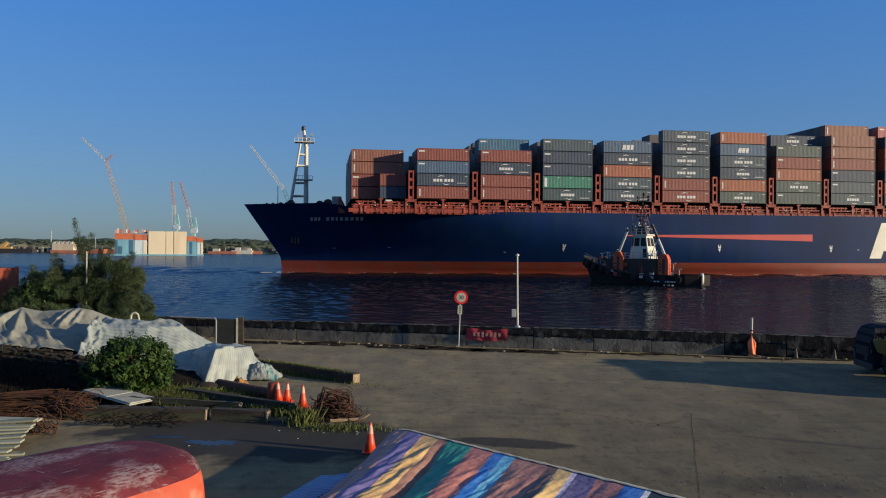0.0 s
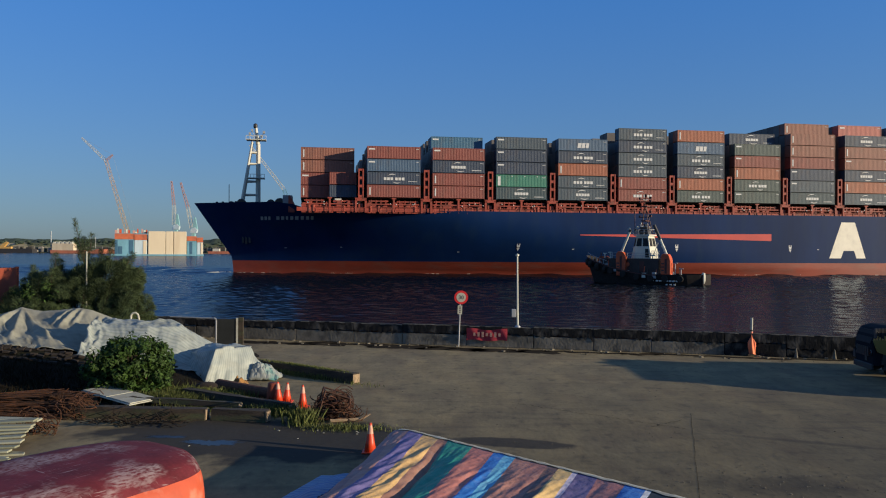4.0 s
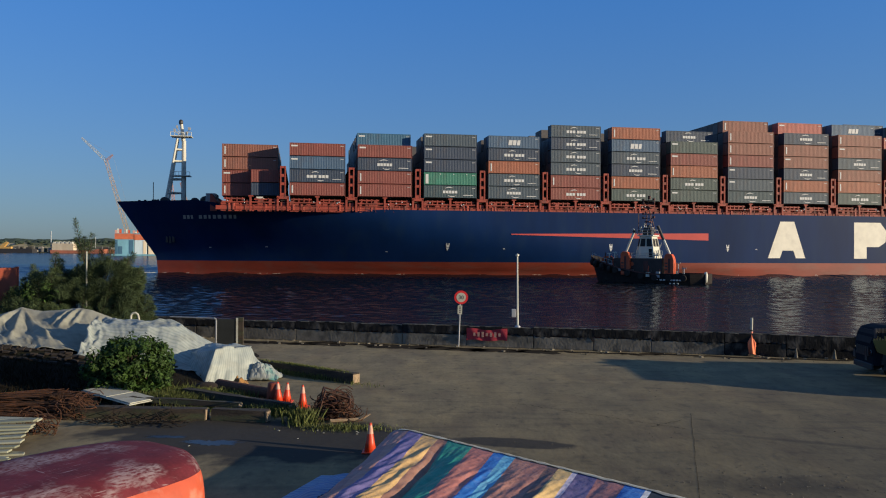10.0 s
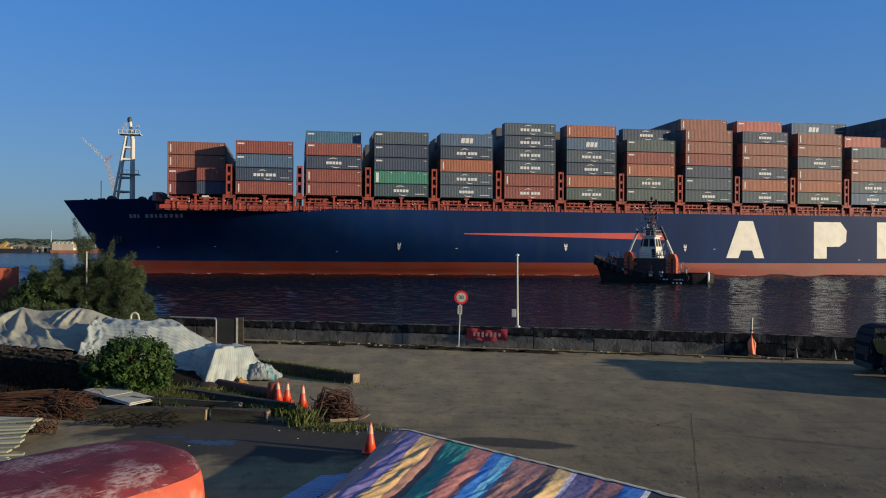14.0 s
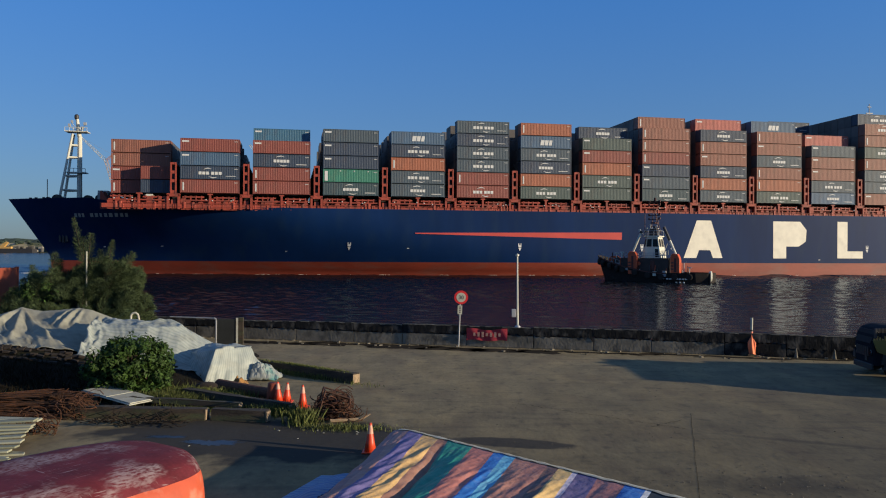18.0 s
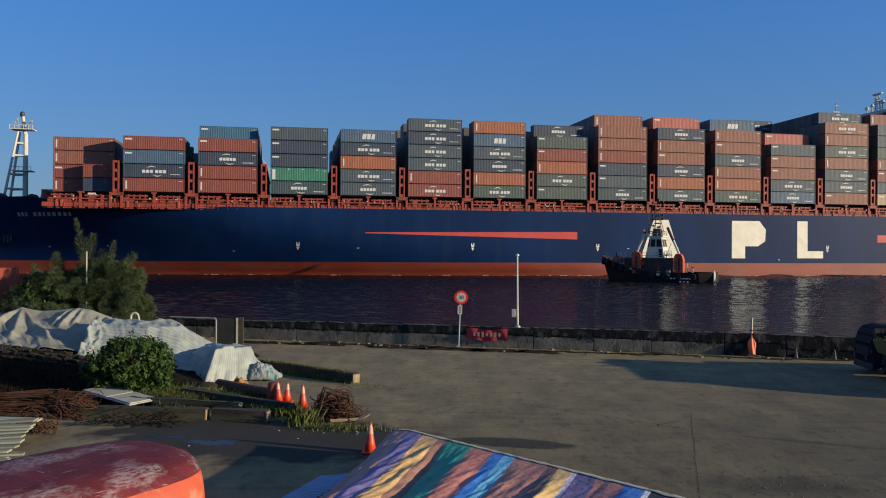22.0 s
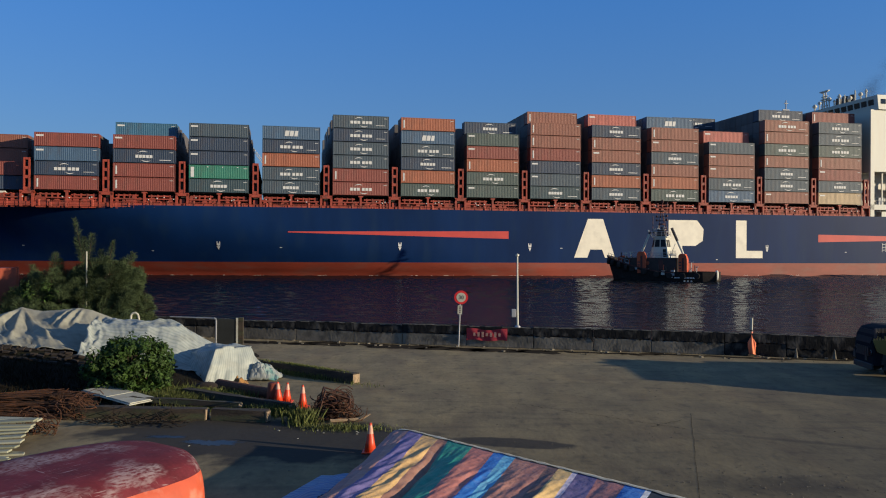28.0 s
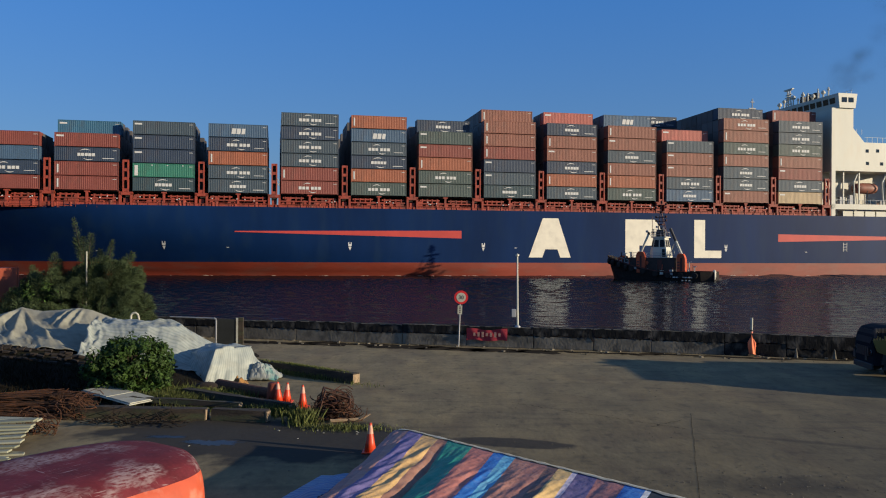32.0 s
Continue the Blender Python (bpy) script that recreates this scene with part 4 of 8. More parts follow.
for x0, x1 in ((-7.5, -5.5), (-5.5, 0), (0, 9.5)):
    w = min(tug_half(x0), tug_half(x1)) * 0.8
    box(bm, x0, x1, -w, w, 0.4, min(tug_top(x0), tug_top(x1)) - 0.75)
prism(bm, [(-tug_half(11.4), -1), (tug_half(11.4), -1), (tug_half(11.4), 1.9), (-tug_half(11.4), 1.9)], "x", 11.3, 11.5)
tug_hull = part("hull", bm, M["rubber"], tug, "black tug hull")
for k in range(9):
    a = -math.pi * 0.62 + k * math.pi * 1.24 / 8
    x = -10.6 + 1.6 * (1 - math.cos(a)) * 2.2
    y = 4.1 * math.sin(a)
    bm = bmesh.new()
    lathe(bm, [(0.3, -0.3), (0.62, -0.28), (0.7, 0), (0.62, 0.28), (0.3, 0.3)], 12, Matrix.Translation((min(x, -6.0) - 0.35, y, tug_top(x) - 0.85)) @ Matrix.Rotation(math.pi / 2, 4, "Y"))
    part("bow_fender", bm, M["rubber"], tug_hull)
for x in (-5, -2.6, 0, 2.6, 5.2, 8.0):
    for y in (-4.3, 4.3):
        bm = bmesh.new()
        lathe(bm, [(0.28, -0.16), (0.55, -0.16), (0.62, 0), (0.55, 0.16), (0.28, 0.16)], 12, Matrix.Translation((x, y, tug_top(x) - 0.8)) @ Matrix.Rotation(math.pi / 2, 4, "X"))
        part("tyre_fender", bm, M["rubber"], tug_hull)
for x0, x1, z0, z1 in [(3.6 + i * 0.6, 4.0 + i * 0.6, 0.6, 0.85) for i in range(8)] + [(2.2, 3.2, 0.7, 0.85)] + [(5.4 + i * 0.7, 5.7 + i * 0.7, 0.0, 0.2) for i in range(3)]:
    bm = bmesh.new()
    box(bm, x0, x1, -4.26, -4.05, z0, z1)
    part("name_bar", bm, M["logo"], tug_hull)
bm = bmesh.new()
lathe(bm, [(0.05, -0.95), (0.26, -0.85), (0.34, -0.3), (0.34, 0.5), (0.26, 0.95), (0.05, 1.05)], 14, Matrix.Translation((11.45, -2.0, 1.25)))
part("stern_post", bm, M["white"], tug_hull, "white rounded stern fender post", smooth=True)
bm = bmesh.new()
prism(bm, [(-6.0, -2.9), (-5.2, -3.3), (3.8, -3.3), (3.8, 3.3), (-5.2, 3.3), (-6.0, 2.9)], "z", 1.6, 4.7)
house_t = part("deckhouse", bm, M["tughouse"], tug, "dark lower deckhouse", bevel=0.06)
for x in (-2.8, 0.2):
    bm = bmesh.new()
    box(bm, x, x + 0.9, -3.36, -3.28, 2.3, 4.2)
    part("door", bm, M["maroon"], house_t)
bm = bmesh.new()
for x in (-2.0,):
    lathe(bm, [(0.22, -0.05), (0.36, -0.05), (0.36, 0.05), (0.22, 0.05)], 16, Matrix.Translation((x, -3.4, 3.6)) @ Matrix.Rotation(math.pi / 2, 4, "X"))
part("life_ring", bm, M["orange"], house_t)
def house_edge(z):
    """Half length and half breadth of the wheelhouse, which narrows upward."""
    k = (z - 4.7) / 4.2
    return 2.0 - 0.75 * k, 2.3 - 0.65 * k


def house_ring(bm, z0, z1, grow=0.0):
    rings = []
    for z in (z0, z1):
        a, b = house_edge(z)
        a, b = a + grow, b + grow
        rings.append([bm.verts.new((x, y, z)) for x, y in ((-a, -b * 0.72), (-a * 0.66, -b), (a, -b), (a, b), (-a * 0.66, b), (-a, b * 0.72))])
    for i in range(6):
        bm.faces.new((rings[0][i], rings[0][(i + 1) % 6], rings[1][(i + 1) % 6], rings[1][i]))
    bm.faces.new(rings[0][::-1])
    bm.faces.new(rings[1])


bm = bmesh.new()
house_ring(bm, 4.7, 8.9)
wheel = part("wheelhouse", bm, M["white"], tug, "white tapered wheelhouse with dark windows")


def pane_on(f0, f1, g0, g1, z0, z1, name="window_pane"):
    """A pane set 3 cm proud of the wheelhouse wall between two of its corners."""
    bm = bmesh.new()
    out = []
    for z, proud in ((z0, 0.03), (z1, 0.03)):
        a, b = house_edge(z)
        a, b = a + proud, b + proud
        c = ((-a, -b * 0.72), (-a * 0.66, -b), (a, -b), (a, b), (-a * 0.66, b), (-a, b * 0.72))
        p0, p1 = Vector((*c[f0], z)), Vector((*c[f1], z))
        out.append((p0.lerp(p1, g0), p0.lerp(p1, g1)))
    vs = [bm.verts.new(q) for q in (out[0][0], out[0][1], out[1][1], out[1][0])]
    bm.faces.new(vs)
    part(name, bm, M["tugglass"], wheel)


for g0, g1 in ((0.06, 0.44), (0.53, 0.92)):
    pane_on(1, 2, g0, g1, 6.95, 8.45)
pane_on(0, 1, 0.12, 0.88, 6.95, 8.45)
for g0, g1 in ((0.08, 0.45), (0.55, 0.92)):
    pane_on(5, 0, g0, g1, 6.95, 8.45)
    pane_on(3, 4, g0, g1, 6.95, 8.45)
pane_on(2, 3, 0.1, 0.45, 6.95, 8.45)
pane_on(2, 3, 0.55, 0.9, 6.95, 8.45)
pane_on(4, 5, 0.12, 0.88, 6.95, 8.45)
pane_on(1, 2, 0.68, 0.9, 4.9, 6.5, "door_pane")
bm = bmesh.new()
house_ring(bm, 8.9, 9.12, 0.35)
part("roof", bm, M["white"], wheel)
bm = bmesh.new()
for x in (-1.5, -0.5, 0.5, 1.45):
    for y in (-1.8, 1.8):
        rod(bm, (x, y, 9.1), (x, y, 10.1), 0.05, sides=5)
for y in (-1.8, 1.8):
    for z in (9.6, 10.1):
        rod(bm, (-1.5, y, z), (1.45, y, z), 0.05, sides=5)
for x in (-1.5, 1.45):
    rod(bm, (x, -1.8, 10.1), (x, 1.8, 10.1), 0.05, sides=5)
part("roof_rail", bm, M["grey"], wheel)
bm = bmesh.new()
prism(bm, [(-0.9, 9.12), (-0.6, 10.5), (0.7, 10.5), (1.0, 9.12)], "y", -0.9, 0.9)
top_t = part("upper_station", bm, M["dark"], wheel, "dark upper station")
bm = bmesh.new()
box(bm, -0.8, 0.9, -1.05, 1.05, 10.5, 10.62)
part("upper_roof", bm, M["grey"], top_t)
rk2 = random.Random(19)
for k in range(9):                       # lamps, horns and boxes on the roof
    bm = bmesh.new()
    x, y, h, w = rk2.uniform(-1.8, 1.6), rk2.uniform(-1.9, 0.6), rk2.uniform(0.5, 1.7), rk2.uniform(0.10, 0.24)
    rod(bm, (x, y, 9.1), (x, y, 9.1 + h), 0.05, sides=5)
    box(bm, x - w, x + w, y - w, y + w, 9.1 + h, 9.1 + h + w * 1.6)
    part("roof_lamp", bm, M[("white", "dark", "grey")[k % 3]], wheel)
for x, y, z, r in ((-2.3, -2.0, 10.2, 0.28), (0.7, -0.8, 11.0, 0.22), (-0.6, -0.7, 11.2, 0.24)):
    bm = bmesh.new()
    lathe(bm, [(r, -0.2), (r, 0.2)], 10, Matrix.Translation((x, y, z)) @ Matrix.Rotation(math.pi / 2, 4, "X"))
    rod(bm, (x, y, z), (x * 0.6, y * 0.7, z - 1.2), 0.05, sides=5)
    part("searchlight", bm, M["grey"], wheel)
bm = bmesh.new()
for k in range(5):
    x = 2.1 + 0.35 * k
    rod(bm, (x, -2.4, 4.7), (x, -2.4, 6.1), 0.05, sides=5)
for z in (5.4, 6.1):
    rod(bm, (2.1, -2.4, z), (3.6, -2.4, z), 0.05, sides=5)
rod(bm, (2.3, -2.45, 4.7), (3.4, -2.45, 7.6), 0.07, sides=5)
part("ladder_rail", bm, M["white"], wheel)
rk = random.Random(61)
for k in range(16):
    bm = bmesh.new()
    x, y = rk.uniform(-8.6, -3.2), rk.uniform(-3.0, 1.0)
    z, w, h = tug_top(x) - 0.8, rk.uniform(0.25, 0.6), rk.uniform(1.0, 2.4)
    if k % 3 == 0:
        rod(bm, (x, y, z), (x + rk.uniform(-0.3, 0.3), y, z + h + 1.2), 0.12, sides=6)
    else:
        box(bm, x - w, x + w, y - w, y + w, z, z + h * 0.8)
    part("deck_gear", bm, M[("orange", "maroon", "dark", "grey")[k % 4]], tug, bevel=0.04)

bm = bmesh.new()
rod(bm, (-0.6, 0, 9.5), (0.2, 0, 16.9), 0.12, 0.05)
rod(bm, (1.2, -1.0, 9.5), (0.15, 0, 14.5), 0.07)
rod(bm, (1.2, 1.0, 9.5), (0.15, 0, 14.5), 0.07)
rod(bm, (-1.4, -1.4, 9.5), (-1.4, -1.4, 13.4), 0.06)
box(bm, -0.5, 0.7, -0.9, 0.9, 14.3, 14.5)
box(bm, -0.3, 0.6, -1.2, 1.2, 11.6, 11.8)
box(bm, 0.0, 0.4, -0.2, 0.2, 16.1, 16.7)
for z in (12.4, 13.2, 15.2, 15.8):
    rod(bm, (-0.9, 0, z), (1.1, 0, z), 0.07, sides=5)
    box(bm, 0.9, 1.3, -0.2, 0.2, z, z + 0.4)
    box(bm, -1.1, -0.8, -0.2, 0.2, z - 0.1, z + 0.3)
part("mast", bm, M["maroon"], tug, "dark lattice mast with lamps and radar")
for x, dx, y, zt, thick, ze, k in ((-3.2, 1.7, -3.3, 6.0, 0.24, 10.0, 0.9), (5.0, -2.3, -2.6, 5.6, 0.25, 10.8, 0.5)):
    bm = bmesh.new()
    prism(bm, [(x - 0.8, 1.5), (x + 0.95, 1.5), (x + 0.95, zt - 1.2), (x + 0.7, zt - 0.5), (x + 0.5, zt - 0.1), (x - 0.5, zt), (x - 0.85, zt - 0.5), (x - 0.85, zt - 1.6)], "y", y - 0.7, y + 0.7)
    fn = part("funnel_casing", bm, M["orange"], tug, "orange-red funnel casing", bevel=0.08)
    bm = bmesh.new()
    box(bm, x - 0.12, x + 0.30, y - 0.73, y - 0.69, 2.0, zt - 0.9)
    part("casing_door", bm, M["maroon"], fn)
    bm = bmesh.new()
    for z in (2.5, 3.1, 3.7):
        box(bm, x - 0.72, x - 0.22, y - 0.76, y - 0.69, z, z + 0.22)
    part("casing_louvre", bm, M["dark"], fn)
    mid = Vector((x, y, zt - 0.1)).lerp(Vector((x + dx, y, ze)), k)
    bm = bmesh.new()
    rod(bm, (x, y, zt - 0.1), mid, thick)
    part("exhaust_pipe", bm, M["white"], fn)
    bm = bmesh.new()
    rod(bm, mid, (x + dx, y, ze), thick * 1.15)
    part("exhaust_tip", bm, M["dark"], fn)
rk3 = random.Random(23)
for k in range(30):
    bm = bmesh.new()
    x = rk3.uniform(-6.2, 7.5)
    y = -rk3.uniform(3.35, 3.9) if x < 4.2 else -rk3.uniform(0.8, 3.4)
    z, h, w = tug_top(x) - 0.75, rk3.uniform(0.5, 2.6), rk3.uniform(0.08, 0.34)
    if k % 2:
        rod(bm, (x, y, z), (x + rk3.uniform(-0.25, 0.25), y, z + h), 0.05 + 0.05 * rk3.random(), sides=6)
    else:
        box(bm, x - w, x + w, y - w, y + w, z, z + h * 0.5)
    part("deck_fitting", bm, M[("white", "dark", "grey", "orange", "maroon", "tughouse")[k % 6]], tug)
for z in (5.2, 5.7):
    bm = bmesh.new()
    rod(bm, (-5.0, -3.2, z), (3.7, -3.2, z), 0.05, sides=5)
    part("house_rail", bm, M["grey"], tug)
for k in range(7):
    bm = bmesh.new()
    rod(bm, (-5.0 + k * 1.45, -3.2, 4.7), (-5.0 + k * 1.45, -3.2, 5.7), 0.05, sides=5)
    part("rail_post", bm, M["grey"], tug)
bm = bmesh.new()
lathe(bm, [(0.9, -1.1), (0.9, -0.9), (0.5, -0.9), (0.5, 0.9), (0.9, 0.9), (0.9, 1.1)], 14, Matrix.Translation((-8.0, 0, 4.2)) @ Matrix.Rotation(math.pi / 2, 4, "X"))
box(bm, -8.8, -7.2, -1.6, 1.6, 3.0, 3.5)
part("bow_winch", bm, M["orange"], tug, "red towing winch")
bm = bmesh.new()
for k in range(12):
    x0, x1 = -10.8 + k * 1.2, -9.6 + k * 1.2
    y0, y1 = -tug_half(x0) - 0.05, -tug_half(x1) - 0.05
    vs = [bm.verts.new(q) for q in ((x0, y0, tug_top(x0) - 0.25), (x1, y1, tug_top(x1) - 0.25), (x1, y1, tug_top(x1) - 0.02), (x0, y0, tug_top(x0) - 0.02))]
    bm.faces.new(vs)
part("rubbing_band", bm, M["maroon"], tug_hull, "dull red rail band")
for x, y, z, h in ((-6.8, -2.6, 3.0, 2.6), (-5.6, -2.9, 2.6, 3.2), (2.6, -3.0, 1.9, 3.4), (3.4, -3.1, 1.9, 2.6), (6.6, -2.6, 1.7, 2.2), (7.6, -2.4, 1.7, 1.2)):
    bm = bmesh.new()
    rod(bm, (x, y, z), (x, y, z + h), 0.11, sides=6)
    rod(bm, (x - 0.4, y, z + h), (x + 0.4, y, z + h), 0.09, sides=6)
    part("deck_post", bm, M["white"] if h > 2.4 else M["grey"], tug)
bm = bmesh.new()
for k in range(7):
    x = -10.6 + k * 0.8
    y = -tug_half(x) + 0.15
    rod(bm, (x, y, tug_top(x) - 0.1), (x, y, tug_top(x) + 0.8), 0.05, sides=5)
for k in range(6):
    x = -10.6 + k * 0.8
    rod(bm, (x, -tug_half(x) + 0.15, tug_top(x) + 0.8), (x + 0.8, -tug_half(x + 0.8) + 0.15, tug_top(x + 0.8) + 0.8), 0.045, sides=5)
part("bow_rail", bm, M["grey"], tug)

TUG_SIZE = 0.942
for ob in tug.children_recursive:
    ob.data.transform(Matrix.Scale(TUG_SIZE, 4))
TUG_ROWS = ((0.0, 36.6, 145.0, -35), (8.0, 38.9, 151.0, -33), (16.0, 41.5, 157.0, -31), (24.0, 44.2, 162.0, -29), (28.0, 45.5, 165.0, -28), (32.0, 46.2, 168.0, -30))


# ---- far side of the harbour ----
M["farland"] = mat("dry scrub land", (0.095, 0.105, 0.055, 1), 0.95, var=0.6, scale=0.03, fine=0.2, bump=0.0, dirt=(0.42, 0.35, 0.23, 1), dirt_amount=0.85, dirt_scale=0.02, stretch=(1, 1, 6))
M["farwood"] = mat("far woodland", (0.035, 0.055, 0.035, 1), 0.95, var=0.4, scale=0.05, fine=0.5, bump=0.0)
M["beige"] = mat("pale beige steel", (0.58, 0.49, 0.35, 1), 0.7, var=0.08, scale=0.1, fine=0.8, bump=0.0, dirt=(0.38, 0.28, 0.18, 1), dirt_amount=0.35, dirt_scale=0.12, stretch=(1, 1, 0.2))
M["dockblue"] = mat("pale blue-white dock paint", (0.40, 0.50, 0.55, 1), 0.7, var=0.12, scale=0.1, fine=0.8, bump=0.0)
M["dockorange"] = mat("weathered orange dock paint", (0.42, 0.105, 0.045, 1), 0.7, var=0.25, scale=0.2, fine=1.0, bump=0.0, dirt=(0.16, 0.06, 0.04, 1), dirt_amount=0.5, dirt_scale=0.3)
M["dockdark"] = mat("blue dock paint", (0.12, 0.28, 0.36, 1), 0.7, var=0.2, scale=0.1, fine=0.8, bump=0.0)
M["dockdeep"] = mat("deep blue dock paint", (0.03, 0.10, 0.17, 1), 0.7, var=0.2, scale=0.1, fine=0.8, bump=0.0)
M["craneteal"] = mat("teal crane paint", (0.22, 0.42, 0.44, 1), 0.6, var=0.1)
M["craneyellow"] = mat("ochre crane paint", (0.50, 0.30, 0.09, 1), 0.6, var=0.1)
M["cranered"] = mat("dull red crane paint", (0.42, 0.24, 0.21, 1), 0.6, var=0.1)


def bank(name, x0, x1, y0, base, amp, depth, material, label, category, seed, step=6.0, kind="structure"):
    """A long low bank with an uneven crest."""
    bm = bmesh.new()
    n = int((x1 - x0) / step)
    rows = [[], [], [], []]
    for i in range(n + 1):
        x = x0 + (x1 - x0) * i / n
        h = base + amp * (nz(x, seed, s=0.012) + 0.5 * nz(x, seed, s=0.05) + 0.35 * nz(x, seed, s=0.16))
        rows[0].append(bm.verts.new((x, y0, WATER_Z - 0.5)))
        rows[1].append(bm.verts.new((x, y0 + 6, 0.8)))
        rows[2].append(bm.verts.new((x, y0 + depth * 0.4, max(1.5, h))))
        rows[3].append(bm.verts.new((x, y0 + depth, max(1.5, h * 0.9))))
    for a, b in zip(rows, rows[1:]):
        for i in range(n):
            bm.faces.new((a[i], a[i + 1], b[i + 1], b[i]))
    return solid(name, bm, material, label, category, kind=kind)


bank("far_bank", -1400, 1500, 960, 11, 1.6, 60, M["farland"], "low sandy far bank with scrub", "shore", 3.1)
bank("far_woods", -1400, 1500, 1030, 17.5, 4.0, 120, M["farwood"], "dark line of far trees behind the bank", "woods", 8.7, step=4.0, kind="stuff")
rfar = random.Random(17)
for x, y, w, d, h, c in ((-470, 1000, 26, 12, 9, "white"), (-380, 1000, 40, 12, 10, "dockblue"), (-355, 995, 22, 10, 7, "white"), (-560, 985, 18, 8, 8, "beige"), (-310, 1000, 34, 12, 6, "beige"), (-270, 990, 20, 10, 5, "white"), (-245, 995, 24, 10, 6, "white")):
    bld = thing("shed", "small pale shed on the far bank", "shed", pose(x, y, 3), "sheds on the far bank")
    bm = bmesh.new()
    box(bm, -w / 2, w / 2, -d / 2, d / 2, -3, h - 2)
    part("wall", bm, M[c], bld)
    bm = bmesh.new()
    prism(bm, [(-d / 2 - 0.4, h - 2), (0, h), (d / 2 + 0.4, h - 2)], "x", -w / 2 - 0.4, w / 2 + 0.4)
    part("roof", bm, M["grey"], bld)


def lattice(bm, p, q, w0, w1, bays, r=0.22):
    """A four-sided lattice boom from p to q."""
    p, q = Vector(p), Vector(q)
    ax = (q - p).normalized()
    u = Vector((0, 1, 0))
    v = ax.cross(u).normalized()
    cs = []
    for k in range(bays + 1):
        c = p + (q - p) * k / bays
        w = (w0 + (w1 - w0) * k / bays) / 2
        cs.append([c + u * w * a + v * w * b for a, b in ((-1, -1), (1, -1), (1, 1), (-1, 1))])
    for k in range(bays):
        for j in range(4):
            rod(bm, cs[k][j], cs[k + 1][j], r * 0.62, sides=4)
            rod(bm, cs[k][j], cs[k + 1][(j + 1) % 4], r * 0.38, sides=4)


# floating dock
dock = thing("floating_dock", "moored floating dock in orange, white and beige", "floating dock", pose(-228, 640, WATER_Z, 0, 0, 19.6) @ Matrix.Diagonal((0.943, 1, 1, 1)))
for nm, x0, x1, y1, z1, c in (("tower", -37, -22, 34, 13, "dockdark"), ("tower", -21.6, -11.5, 34, 12.5, "dockblue"), ("bay_wall", -10.5, 3.4, 30, 19.8, "beige"), ("bay_wall", 3.7, 9.8, 30, 19.8, "beige"),
                              ("bay_wall", 10.2, 20.6, 30, 19.8, "beige"), ("tower", 21, 29, 34, 12, "dockdark"), ("tower", 29.3, 34.4, 36, 11, "dockblue")):
    bm = bmesh.new()
    box(bm, x0, x1, 0, y1, 0, z1)
    tw = part(nm, bm, M[c], dock, bevel=0.3)
    if nm == "tower":
        bm = bmesh.new()
        box(bm, x0, x1, 0, y1, z1 + 0.1, z1 + 4.6 if x0 < 0 else z1 + 4.0)
        part("top_band", bm, M["dockorange"], tw)
for x0, x1, z0, z1, c in ((-34, -31, 1.4, 7.5, "dockdeep"), (-25.5, -22.3, 1.4, 12.5, "dockdeep"), (-14.4, -11.8, 1.4, 12.0, "beige"), (-36.6, -34.6, 1.4, 12.6, "dockdeep"), (23.5, 25.5, 1.4, 11.5, "dockdeep"), (32.4, 34.2, 1.4, 10.6, "beige")):
    bm = bmesh.new()
    box(bm, x0, x1, -0.35, -0.02, z0, z1)
    part("panel", bm, M[c], dock)
bm = bmesh.new()
box(bm, -40, 35, -1, 37, -1, 1.2)
part("pontoon", bm, M["dockdark"], dock)
for k in range(16):
    bm = bmesh.new()
    x = -37 + k * 1.75
    h = 0.6 + rfar.random() * 2.6
    box(bm, x, x + 0.8 + rfar.random() * 1.4, 4, 8, 18, 18.6 + h)
    part("deck_house", bm, M[("cranered", "white", "orange", "dockdark")[k % 4]], dock)


def far_crane(name, base, top, tip, hgt, label, m1, m2):
    cr = thing(name, label, "crane", pose(base[0], base[1], 0))
    bx, by = base
    bm = bmesh.new()
    prism(bm, [(-2.2, 0), (2.2, 0), (1.2, hgt), (-1.2, hgt)], "y", -1.5, 1.5)
    part("pedestal", bm, M[m1], cr)
    bm = bmesh.new()
    prism(bm, [(-2.4, hgt), (2.6, hgt), (3.4, hgt + 2.4), (1.4, hgt + 4.6), (-1.8, hgt + 3.4)], "y", -1.8, 1.8)
    part("cab", bm, M["dockblue"], cr)
    bm = bmesh.new()
    prism(bm, [(-0.6, hgt + 3), (3.4, hgt + 3), (1.6, hgt + 13), (0.6, hgt + 13)], "y", -0.8, 0.8)
    part("mast", bm, M[m1], cr)
    bm = bmesh.new()
    mid = (tip[0] * 0.45, 0, hgt + 4 + (tip[1] - hgt - 4) * 0.45)
    lattice(bm, (-1.5, 0, hgt + 4), mid, 2.6, 2.2, 6, 0.28)
    part("lower_jib", bm, M["white"], cr)
    bm = bmesh.new()
    lattice(bm, mid, (tip[0], 0, tip[1]), 2.2, 1.0, 7, 0.28)
    part("upper_jib", bm, M[m2], cr)
    bm = bmesh.new()
    rod(bm, (1.1, 0, hgt + 13), (tip[0], 0, tip[1]), 0.08, sides=4)
    part("stay", bm, M["grey"], cr)


